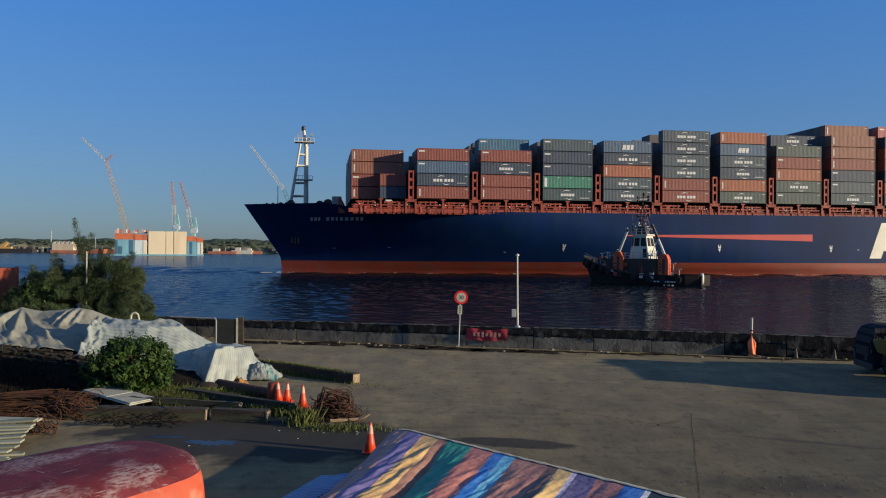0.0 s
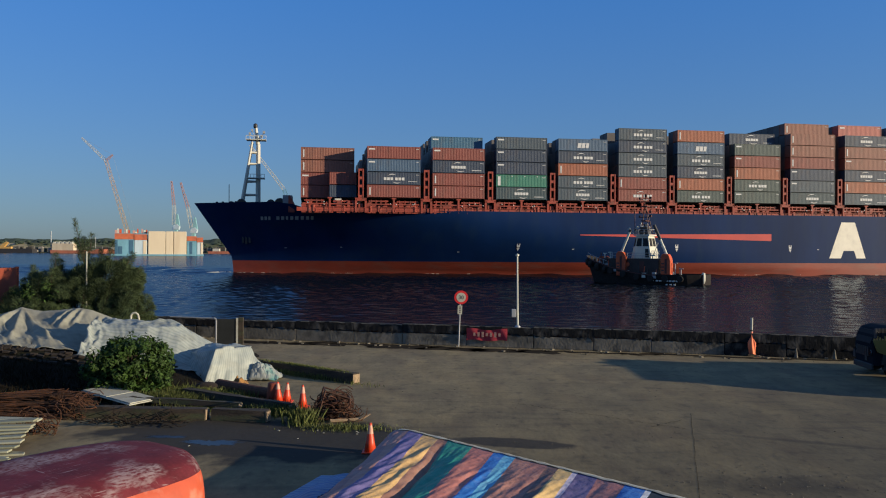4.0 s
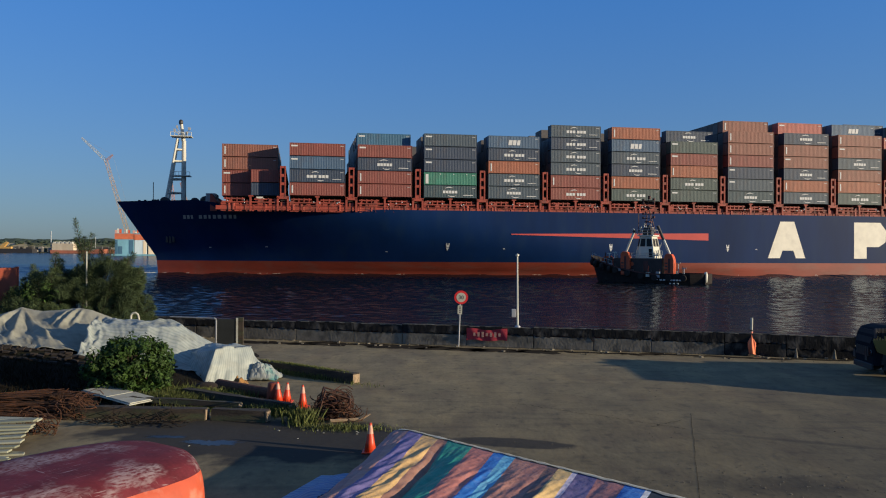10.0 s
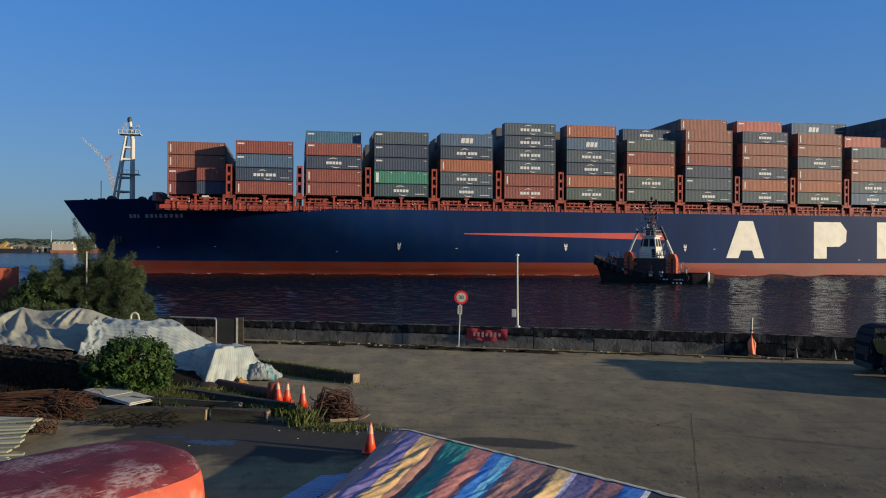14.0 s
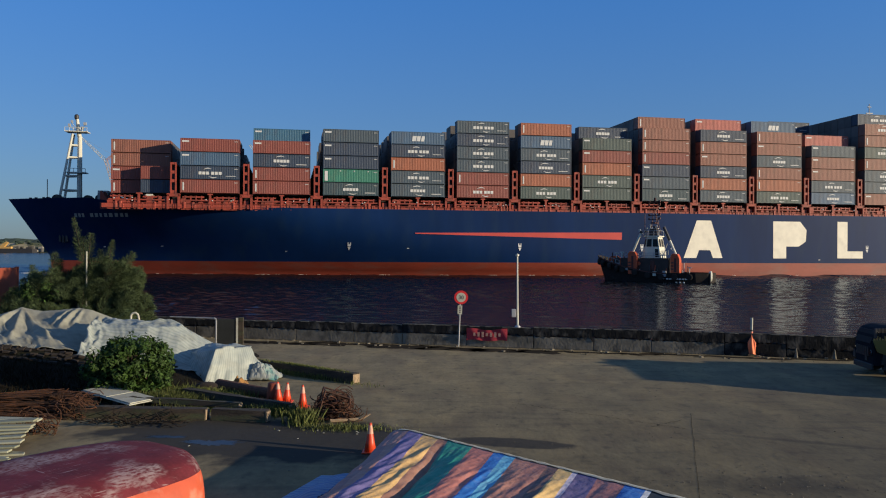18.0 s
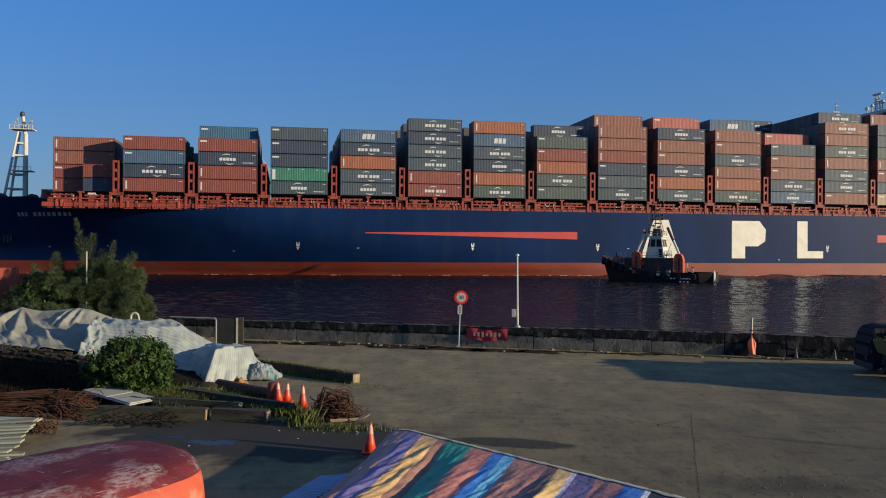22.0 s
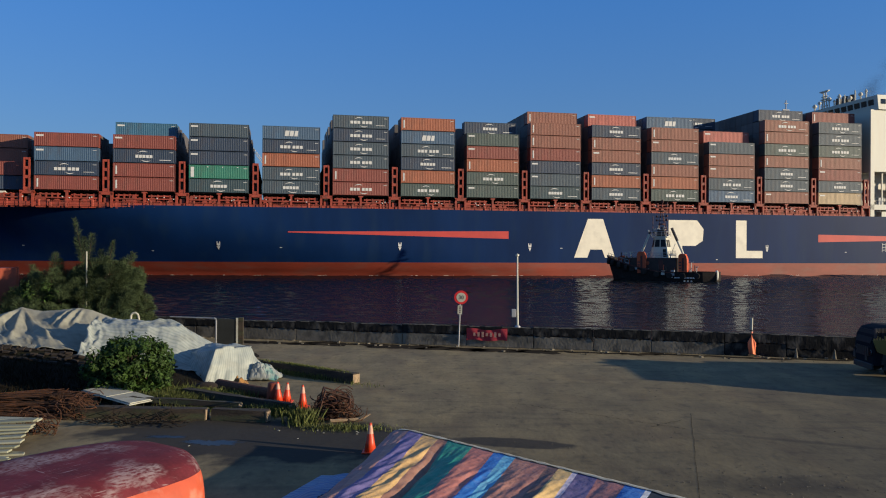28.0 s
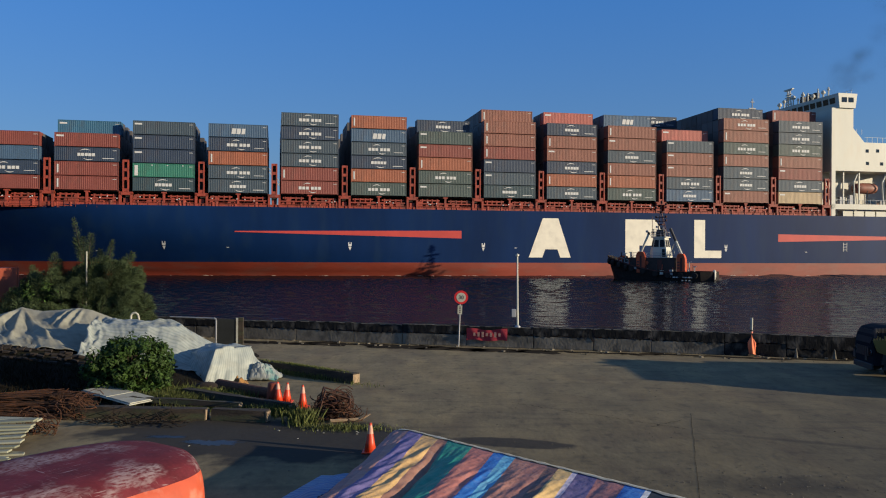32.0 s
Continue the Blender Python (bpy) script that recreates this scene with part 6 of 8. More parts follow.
for x in (0.9, 5.2, 6.4):
    for y in (-0.02, 2.05):
        bm = bmesh.new()
        lathe(bm, [(0.3, -0.14), (0.46, -0.14), (0.5, -0.08), (0.5, 0.08), (0.46, 0.14), (0.3, 0.14)], 18, Matrix.Translation((x, y + 0.14, 0.5)) @ Matrix.Rotation(math.pi / 2, 4, "X"))
        wl = part("wheel", bm, M["rubber"], tr)
        bm = bmesh.new()
        lathe(bm, [(0.29, -0.1), (0.2, -0.06), (0.2, 0.06), (0.29, 0.1)], 12, Matrix.Translation((x, y + 0.12, 0.5)) @ Matrix.Rotation(math.pi / 2, 4, "X"))
        part("rim", bm, M["galv"], wl)
bm = bmesh.new()
box(bm, 0.0, 7.4, 0.5, 0.7, 0.6, 0.9)
box(bm, 0.0, 7.4, 1.6, 1.8, 0.6, 0.9)
part("chassis", bm, M["dark"], tr)
for k in range(12):
    bm = bmesh.new()
    x, h = k * 0.10, 0.06 + 0.05 * ((k * 5) % 3)
    box(bm, x, x + 0.06, -0.10, -0.06, 1.451, 1.45 + h)
    part("lashing_hook", bm, M["craneyellow"], tr)

# bar on posts, out of view, added to cast the thin upper shadow
bm = bmesh.new()
box(bm, 1.2, 7.6, 0.15, 0.5, 2.02, 2.16)
for x in (1.3, 4.4, 7.5):
    box(bm, x - 0.05, x + 0.05, 0.2, 0.3, 1.4, 2.02)
part("pipe_rack", bm, M["dark"], tr, "unseen bar added to cast a thin shadow strip")

# van beside the truck, known by its long shadow
van = thing("van", "dark blue box van parked on the apron", "van", pose(17.75, 26.0, 0))
bm = bmesh.new()
prism(bm, [(0, 0.40), (0.05, 1.98), (0.3, 2.08), (1.8, 2.08), (2.05, 1.98), (2.1, 0.40)], "y", 0, 3.6)
vb = part("body", bm, M["truckblue"], van, bevel=0.06)
bm = bmesh.new()
prism(bm, [(0.0, 0.42), (0.0, 1.68), (-0.3, 1.6), (-0.8, 1.1), (-1.1, 0.95), (-1.1, 0.42)], "x", 0.08, 2.02)
part("cab", bm, M["truckblue"], van, bevel=0.05)
bm = bmesh.new()
box(bm, 0.3, 1.8, 3.59, 3.63, 1.25, 1.8)
part("rear_window", bm, M["glass"], vb)
for x in (0.02, 1.84):
    for y in (-0.3, 2.8):
        bm = bmesh.new()
        lathe(bm, [(0.2, -0.1), (0.34, -0.1), (0.37, -0.05), (0.37, 0.05), (0.34, 0.1), (0.2, 0.1)], 16, Matrix.Translation((x + 0.12, y, 0.37)) @ Matrix.Rotation(math.pi / 2, 4, "Y"))
        part("wheel", bm, M["rubber"], van)

# ---- ground marks ----
def strip(name, pts, w, material, label, z=0.004, category="joint"):
    bm = bmesh.new()
    prev = None
    for i, (x, y) in enumerate(pts):
        a = Vector(pts[max(0, i - 1)])
        b = Vector(pts[min(len(pts) - 1, i + 1)])
        d = (b - a).normalized()
        n = Vector((-d.y, d.x)) * w * (0.6 + 0.4 * rr.random())
        cur = (bm.verts.new((x + n.x, y + n.y, z)), bm.verts.new((x - n.x, y - n.y, z)))
        if prev:
            bm.faces.new((prev[0], prev[1], cur[1], cur[0]))
        prev = cur
    solid(name, bm, material, label, category, kind="structure")


def wander(p, q, n, amp, seed):
    return [(p[0] + (q[0] - p[0]) * i / n + amp * nz(i * 0.37, seed), p[1] + (q[1] - p[1]) * i / n + amp * nz(i * 0.37, seed + 5)) for i in range(n + 1)]


strip("expansion_joint", wander((2.2, 24.95), (6.6, 21.4), 60, 0.16, 1.0), 0.012, M["wet"], "dark worn joint between concrete slabs")
strip("expansion_joint", wander((7.35, 23.4), (4.9, 15.0), 24, 0.04, 3.0), 0.006, M["wet"], "dark worn joint between concrete slabs")
strip("crack", wander((5.7, 21.6), (6.9, 22.6), 12, 0.15, 4.0), 0.012, M["wet"], "thin crack in the concrete")


for a0, a1, b0, w in ((-1.0, 6.0, -1.3, 0.55), (3.5, 10.5, -0.7, 0.45), (7.0, 16.5, -1.2, 0.75), (14.0, 21.5, -0.8, 0.3), (20.5, 33.0, -0.5, 0.3)):
    strip("damp_streak", wander(quay(a0, b0)[:2], quay(a1, b0)[:2], 40, 0.5, a0), w, M["wet"], "dark damp streak along the parapet's foot", 0.005 + 0.001 * (a0 + 3) / 10, "stain")


def stain(name, cx, cy, rx, ry, material, label, seed, z=0.006):
    bm = bmesh.new()
    c = bm.verts.new((cx, cy, z))
    ring = []
    for i in range(240):
        a = 2 * math.pi * i / 240
        k = 1 + 0.5 * nz(math.cos(a) * 1.7, math.sin(a) * 1.7, seed) + 0.4 * nz(math.cos(a) * 5, math.sin(a) * 5, seed) + 0.25 * nz(math.cos(a) * 12, math.sin(a) * 12, seed)
        ring.append(bm.verts.new((cx + rx * k * math.cos(a), cy + ry * k * math.sin(a), z)))
    for i in range(240):
        bm.faces.new((c, ring[i], ring[(i + 1) % 240]))
    solid(name, bm, material, label, "stain", kind="structure")


M["puddle"] = mat("shallow puddle", (0.018, 0.016, 0.013, 1), 0.34, var=0.3, scale=1.0, fine=6.0, bump=0.04, spec=0.5)
stain("puddle", -5.7, 19.6, 0.75, 0.24, M["puddle"], "shallow puddle shining on the damp ground", 1.5, 0.004)
stain("puddle", -7.0, 20.2, 0.5, 0.14, M["puddle"], "shallow puddle shining on the damp ground", 7.5, 0.004)
bm = bmesh.new()
for k in range(700):
    x, y = rr.uniform(-4, 11), rr.uniform(14, 34)
    if rr.random() < 0.45:
        x, y = rr.gauss(6.8, 1.3), rr.gauss(16.6, 0.7)
    w = 0.003 + rr.random() ** 3 * 0.013
    box(bm, -w, w, -w, w, -0.005, w, Matrix.Translation((x, y, 0)) @ Matrix.Rotation(rr.random() * 3, 4, "Z"))
solid("litter", (lambda b: ([box(b, -0.01 - 0.02 * rr.random(), 0.01 + 0.02 * rr.random(), -0.015, 0.015, 0.016, 0.024, Matrix.Translation((rr.gauss(-3.4, 1.6), rr.gauss(20.0, 0.8), 0)) @ Matrix.Rotation(rr.random() * 3, 4, "Z")) for k in range(9)], b)[-1])(bmesh.new()), M["board"], "scraps of pale litter on the damp ground", "litter", kind="stuff")
solid("grit", bm, M["wall"], "loose grit and pebbles on the concrete", "grit", kind="stuff")

# ---- yard: mound, sheets, timbers ----
def mound_h(x, y):
    k = max(0.0, min(1.0, (-7.6 - x) / 3.0)) * max(0.0, min(1.0, (y - 25.9) / 3.1)) * max(0.0, min(1.0, (38.5 - y) / 3.0))
    bare = sm(31.5, 33.5, y) * sm(-10.5, -9.0, x)          # swept concrete behind the stack
    return k * (0.62 + 0.52 * max(0, min(1, (-11.6 - x) / 4.5))) - 0.15 * bare + 0.16 * (nz(x, y, 3.3, 0.8) + 0.5 * nz(x, y, 1.1, 2.5)) * (0.25 + 0.4 * k) - 0.02


bm = bmesh.new()
grid(bm, 64, 56, lambda u, v: Vector((-27 + 20.5 * u, 22.6 + 16.5 * v, mound_h(-27 + 20.5 * u, 22.6 + 16.5 * v) + (0.03 if 0.04 < v < 0.96 and u < 0.97 else -0.1))))
solid("earth_mound", bm, M["soil"], "dark mound of soil and litter", "mound", kind="structure")


def sheet_thing(name, label, fn, material, nx=70, ny=44, thick=0.015):
    bm = bmesh.new()
    grid(bm, nx, ny, fn, uv=True)
    ob = solid(name, bm, material, label, "tarpaulin")
    md = ob.modifiers.new("thickness", "SOLIDIFY")
    md.thickness, md.offset = thick, 1.0
    return ob


def folds(x, y, seed, amp):
    """Sharp folds, as in stiff cloth."""
    r = 0.0
    for k, (s, w) in enumerate(((0.55, 1.0), (1.1, 0.55), (2.3, 0.28))):
        r += w * (0.5 - abs(nz(x * 1.0 + y * 0.6 + k * 7, y * 0.45 - x * 0.25, seed, s)) * 2.6)
    return r * amp


def along(table, x):
    """A height read from knots (place, height)."""
    for (x0, h0), (x1, h1) in zip(table, table[1:]):
        if x <= x1:
            k = max(0.0, min(1.0, (x - x0) / (x1 - x0)))
            return h0 + (h1 - h0) * k
    return table[-1][1]


RIDGE = ((-24.0, 1.85), (-18.9, 1.93), (-17.86, 2.26), (-17.0, 2.12), (-16.2, 2.17), (-15.45, 2.26), (-14.9, 2.17), (-14.0, 1.84), (-12.5, 1.6))
# folds pulled tight from the high points: start, end, height, half width
CREASES = ((-17.86, 33.6, -14.9, 30.2, 0.34, 0.30), (-17.86, 33.6, -16.5, 30.2, 0.24, 0.26), (-17.9, 33.6, -18.3, 30.4, 0.32, 0.30), (-18.6, 33.5, -19.6, 30.6, 0.26, 0.36),
           (-17.5, 33.3, -15.7, 31.0, -0.14, 0.30), (-15.75, 33.6, -15.85, 32.2, 0.15, 0.13), (-15.5, 33.6, -15.45, 31.9, 0.17, 0.14), (-15.25, 33.6, -15.05, 32.2, 0.12, 0.12), (-14.5, 33.4, -14.1, 32.2, 0.13, 0.14),
           (-19.8, 33.5, -21.0, 30.5, 0.2, 0.45), (-16.9, 30.6, -14.6, 30.0, 0.12, 0.22), (-21.4, 33.4, -22.4, 30.6, 0.2, 0.5))


def crease_height(x, y):
    z = 0.0
    for x0, y0, x1, y1, h, w in CREASES:
        dx, dy = x1 - x0, y1 - y0
        k = max(0.0, min(1.0, ((x - x0) * dx + (y - y0) * dy) / (dx * dx + dy * dy)))
        d = math.hypot(x - x0 - dx * k, y - y0 - dy * k) / (w * (0.6 + 1.1 * k))
        z += h * max(0.0, 1 - d) ** 1.5 * min(1.0, 0.04 + 3.0 * k) * min(1.0, (1.05 - k) * 4)
    return z


def canvas_fn(u, v):
    """Cloth hung from a ridge, sagging to a hollow in front, with tight folds running down from its high points."""
    x = -23.6 + 11.0 * u + 0.10 * nz(v * 7, 3.0)
    y = 29.35 + 6.6 * v + 0.22 * nz(u * 14, 1.0)
    top = along(RIDGE, x)
    hem = mound_h(x, 29.4) + 0.13
    if y < 33.6:
        k = (y - 29.4) / 4.2
        z = hem + (top - hem) * max(0.0, k) ** 1.25 - 0.10 * math.sin(math.pi * max(0.0, min(1.0, k)))
    else:
        z = top - 0.85 * (y - 33.6) ** 1.2
    slack = max(0.12, min(1.0, (33.5 - y) / 1.1))           # the cloth is taut along its ridge
    z += 0.85 * crease_height(x, y) + slack * (0.055 * folds(x * 1.9 + y * 1.2, y * 0.4, 2.2, 1.0) + 0.026 * folds(x * 4.2 + y * 2.4, y * 1.1, 7.2, 1.0))
    low = mound_h(x, y) + 0.06
    return Vector((x, y, max(low, z)))


sheet_thing("canvas_sheet", "beige canvas sheet draped in folds over the mound", canvas_fn, M["canvas"], 260, 150)


CREST = ((-14.1, 1.55), (-13.5, 1.84), (-13.0, 1.88), (-12.2, 1.80), (-11.4, 1.82), (-10.9, 1.76), (-10.2, 1.47), (-9.2, 0.9), (-8.6, 0.62))


def white_fn(u, v):
    """A woven sheet over a long heap, ribbed along its length, its near end gathered up."""
    x = -13.45 + 4.85 * u - 0.35 * max(0.0, 1 - 6 * u) * v
    y = 28.9 + 5.4 * v
    yy = y - 0.35 * nz(x, 1, s=0.9) - 0.10 * (x + 11)
    rise = sm(29.0, 31.2, yy) ** 0.8 * (1 - 0.75 * sm(31.9, 34.2, yy))
    z = mound_h(x, y) * 0.4 + 0.30 + (along(CREST, x) - 0.42) * rise
    z += 0.075 * folds(x * 0.8, y * 0.8, 6.1, 1.0) + 0.009 * math.sin((y + 0.08 * nz(x, y)) * 2 * math.pi / 0.25) + 0.03 * folds(x * 2.2, y * 1.7, 3.3, 1.0)
    d = math.hypot((x + 11.2) / 0.75, (yy - 31.3) / 0.55)       # a dished hollow on the crest
    z -= 0.13 * max(0.0, 1 - d) + 0.05 * max(0.0, 1 - abs(d - 1.1) / 0.25) * -1
    edge = 1 - sm(0.0, 0.17, u)
    z += edge * (0.13 * folds(x * 3.2, y * 2.4, 3.0, 1.0) + 0.10 * abs(nz(x * 5, y * 4, 2.0)))
    return Vector((x + 0.15 * nz(y, 3, s=0.9) + edge * 0.12 * nz(y * 3, 5), y, max(z, mound_h(x, y) + 0.05)))


def striped_weave(base, name, axis, count, tone):
    """A woven sheet with narrow stripes across it."""
    c = M[base].copy()
    c.name = name
    n, l = c.node_tree.nodes, c.node_tree.links
    b = n["Principled BSDF"]
    src = b.inputs["Base Color"].links[0].from_socket
    co, sp, mu, si, st, mx = n.new("ShaderNodeTexCoord"), n.new("ShaderNodeSeparateXYZ"), n.new("ShaderNodeMath"), n.new("ShaderNodeMath"), n.new("ShaderNodeMapRange"), n.new("ShaderNodeMix")
    mu.operation, si.operation, mx.data_type, mx.blend_type = "MULTIPLY", "SINE", "RGBA", "MULTIPLY"
    mu.inputs[1].default_value = count * 2 * math.pi
    st.inputs[1].default_value, st.inputs[2].default_value = 0.1, 0.7
    l.new(co.outputs["UV"], sp.inputs[0])
    l.new(sp.outputs[axis], mu.inputs[0])
    l.new(mu.outputs[0], si.inputs[0])
    l.new(si.outputs[0], st.inputs[0])
    l.new(st.outputs[0], mx.inputs[0])
    l.new(src, mx.inputs[6])
    mx.inputs[7].default_value = (*tone, 1)
    l.new(mx.outputs[2], b.inputs["Base Color"])
    return c


M["weave_long"] = striped_weave("pvc", "striped woven sheet", "Y", 36, (0.80, 0.83, 0.83))
M["weave_up"] = striped_weave("pvc", "striped woven sheet", "X", 62, (0.80, 0.83, 0.83))
M["weave_blue"] = striped_weave("bluesheet", "blue striped woven sheet", "Y", 17, (0.42, 0.60, 0.95))
sheet_thing("plastic_sheet", "white woven plastic sheet spread over the mound", white_fn, M["weave_long"], 130, 250)


def knots(pts, x):
    """A point on a line through knots, x from 0 to their count less one."""
    i = max(0, min(len(pts) - 2, int(x)))
    return Vector(pts[i]).lerp(Vector(pts[i + 1]), x - i)


def tent_fn(u, v):
    # a sheet over a low stack: shaded flank, corner, sunlit flank, back
    x = u * 3.0
    hem = knots([(-10.45, 30.6, 0.25), (-8.38, 27.85, 0.03), (-6.72, 29.15, 0.03), (-7.0, 30.9, 0.03)], x)
    rim = knots([(-10.5, 31.3, 0.66), (-8.15, 28.45, 1.20), (-7.15, 29.75, 1.18), (-7.6, 30.9, 1.05)], x)
    back = knots([(-10.3, 32.2, 0.75), (-9.0, 31.4, 1.05), (-8.3, 31.0, 1.08), (-7.8, 31.0, 1.03)], x)
    if v < 0.55:
        k = v / 0.55
        p = hem.lerp(rim, k)
        out = Vector((p.x + 8.6, p.y - 30.2, 0)).normalized()
        pleat = abs(math.sin(x * 9 + 1.5 * math.sin(x * 5))) - 0.5
        p += out * (0.07 * (1 - k) ** 1.2 * pleat + 0.16 * math.sin(math.pi * k) * nz(x * 2.2, k * 2) + 0.07 * folds(x * 1.6, k * 1.3, 5.0, 1.0) - 0.10 * k ** 3)
    else:
        k = (v - 0.55) / 0.45
        p = rim.lerp(back, k)
        p.z += 0.10 * nz(p.x * 1.6, p.y * 1.6, 2.0) - 0.06 * (1 - k) ** 4 + 0.05 * folds(p.x * 1.3, p.y * 1.3, 8.0, 1.0)
    p += Vector((0.02 * nz(p.x * 4, p.z * 5), 0.02 * nz(p.y * 4, p.z * 5), 0.012 * nz(p.x * 6, p.y * 6)))
    return Vector((p.x, p.y, max(p.z, 0.02)))


sheet_thing("plastic_sheet", "white plastic sheet draped over a low stack, one flank in shade", tent_fn, M["weave_up"], 260, 46)


def scrap_fn(u, v):
    x, y = -7.0 + 1.0 * u, 28.75 + 1.2 * v
    h = 0.56 * math.sin(math.pi * min(1.0, 0.12 + u * 0.9)) ** 0.6 * (1.15 - 0.75 * u) * math.sin(math.pi * v) ** 0.5
    return Vector((x + 0.05 * nz(y * 4, h * 5), y, max(0.02, 0.03 + h + (0.3 + h) * (0.13 * folds(x * 3, y * 3, 4.0, 1.0) + 0.16 * abs(nz(x * 6, y * 6, 1.0)) + 0.06 * folds(x * 9, y * 8, 2.0, 1.0)))))


sheet_thing("plastic_scrap", "crumpled scrap of white and teal plastic", scrap_fn, M["scrap"], 80, 74)


def beam(p, q, w, h, label, group="timbers", z=0.0, sag=0.0):
    p, q = Vector((*p, z)), Vector((*q, z + sag))
    d = q - p
    m = Matrix.Translation(p) @ Matrix.Rotation(math.atan2(d.y, d.x), 4, "Z")
    b = thing("timber_beam", label, "timber", m, group)
    n = 12
    bm = bmesh.new()
    length = d.length
    rings = []
    for i in range(n + 1):
        x = length * i / n
        o = [0.03 * nz(x * 1.3 + k * 9, p.x, s=1.0) for k in range(6)]
        zz = sag * i / n
        rings.append([bm.verts.new((x, -w / 2 + o[0], zz + o[4] * 0.3)), bm.verts.new((x, w / 2 + o[1], zz)), bm.verts.new((x, w / 2 - 0.03 + o[2], zz + h + o[5])), bm.verts.new((x, -w / 2 + 0.03 + o[3], zz + h + o[0]))])
    for a, c in zip(rings, rings[1:]):
        for j in range(4):
            bm.faces.new((a[j], c[j], c[(j + 1) % 4], a[(j + 1) % 4]))
    bm.faces.new(rings[0])
    bm.faces.new(rings[-1][::-1])
    part("shaft", bm, M["timber"], b)
    bm = bmesh.new()
    box(bm, length + 0.002, length + 0.03, -w / 2 + 0.02, w / 2 - 0.03, 0.02 + sag, h - 0.03 + sag)
    part("cut_end", bm, M["endgrain"], b, "pale cut end")


beam((-9.0, 33.0), (-3.1, 28.4), 0.38, 0.36, "long mossy timber beam lying on the concrete")
beam((-10.6, 22.55), (-6.62, 22.25), 0.34, 0.32, "old timber beam at the yard's edge")
beam((-6.45, 22.3), (-4.85, 22.0), 0.34, 0.32, "old timber beam at the yard's edge")
beam((-8.3, 25.6), (-4.4, 23.1), 0.30, 0.30, "weathered timber beam among weeds")
beam((-9.6, 24.4), (-6.0, 23.5), 0.26, 0.14, "weathered timber beam among weeds", z=0.1)
bm = bmesh.new()
rod(bm, (-7.6, 26.9, 0.19), (-5.45, 25.4, 0.17), 0.2, 0.16, 14)
M["logbark"] = mat("reddish log bark", (0.10, 0.042, 0.026, 1), 0.9, var=0.5, scale=5.0, fine=30.0, bump=0.6, dist=0.02)
solid("log", bm, M["logbark"], "thick brown log lying among the timbers", "log")
bm = bmesh.new()
lathe(bm, [(0.34, 0), (0.40, 0.08), (0.33, 0.22), (0.15, 0.32)], 12, Matrix.Translation((-7.9, 26.6, 0)) @ Matrix.Diagonal((1.3, 0.8, 1, 1)))
solid("sack", bm, M["brick"], "lumpy brown sack by the sheet", "sack", smooth=True)

bm = bmesh.new()
lathe(bm, [(0.19, 0), (0.2, 0.04), (0.2, 0.5), (0.17, 0.54)], 16, pose(-5.42, 25.25, 0.0, 0, 6, 0))
solid("bucket", bm, M["redbox"], "rusty orange bucket beside the log", "bucket", smooth=True)
bm = bmesh.new()
M["ochre"] = mat("faded ochre sacking", (0.30, 0.15, 0.045, 1), 0.9, var=0.4, scale=6.0, fine=40.0, bump=0.6, dist=0.02, dirt=(0.08, 0.045, 0.02, 1), dirt_amount=0.7, dirt_scale=5.0)
grid(bm, 30, 24, lambda u, v: Vector((-7.25 + 0.62 * u, 26.95 + 0.5 * v, 0.02 + 0.30 * (math.sin(math.pi * u) * math.sin(math.pi * v)) ** 0.55 * (1 + 0.9 * nz(u * 5, v * 5, 3.0)))))
solid("sack", bm, M["ochre"], "crumpled ochre sack lying by the sheet", "sack", smooth=True)

# white panels and slats
pn = thing("panel_stack", "stack of white boards lying on a timber", "boards", pose(-10.1, 24.75, 0.20, 2, 2, -38))
for k in range(3):
    bm = bmesh.new()
    box(bm, (-1.4, -1.36, 0.12)[k], (1.42, 0.06, 1.36)[k], (-0.5, -0.46, -0.44)[k], (0.45, 0.43, 0.46)[k], (0, 0.034, 0.034)[k], (0.028, 0.062, 0.062)[k])
    part("board", bm, M["board"], pn, bevel=0.006)
for k in range(2):
    bm = bmesh.new()
    box(bm, -0.8 + k * 1.2, -0.5 + k * 1.2, -0.45, 0.45, -0.16, -0.01)
    part("bearer", bm, M["timber"], pn)
sl = thing("slat_pile", "pile of pale slats and boards on the ground", "boards", pose(-11.25, 19.2, 0, 0, 0, 10))
M["slat"] = mat("weathered pale plank", (0.27, 0.275, 0.185, 1), 0.8, var=0.25, scale=2.0, fine=16.0, bump=0.2, dirt=(0.16, 0.17, 0.11, 1), dirt_amount=0.6, dirt_scale=2.0, stretch=(0.5, 3, 3), random_per="object", rnd=(0.25, 0.15))
for k in range(9):                       # planks fanned out like a fallen stack
    bm = bmesh.new()
    lx = 1.15 + 0.18 * rr.random()
    m = pose(-0.05 - 0.03 * (k % 3), 0.85 - 0.23 * k, 0.46 - 0.05 * k, rr.uniform(-4, 4), rr.uniform(-4, 2), rr.uniform(-5, 7) - 6)
    box(bm, -lx, lx, -0.13, 0.13, 0, 0.045, m)
    part("slat", bm, M["slat"], sl, bevel=0.006)
for k in range(4):
    bm = bmesh.new()
    box(bm, -0.35, 0.35, -0.06, 0.06, 0.0, 0.04, pose(0.75 + 0.3 * rr.random(), -0.9 - 0.2 * k, 0.0, 0, 0, rr.uniform(-30, 40)))
    part("slat", bm, M["slat"], sl)
bm = bmesh.new()
box(bm, -1.0, 0.6, -0.8, 0.7, 0.0, 0.06)
for x in (-0.7, 0.3):
    box(bm, x, x + 0.12, -0.2, 0.9, 0.06, 0.30)
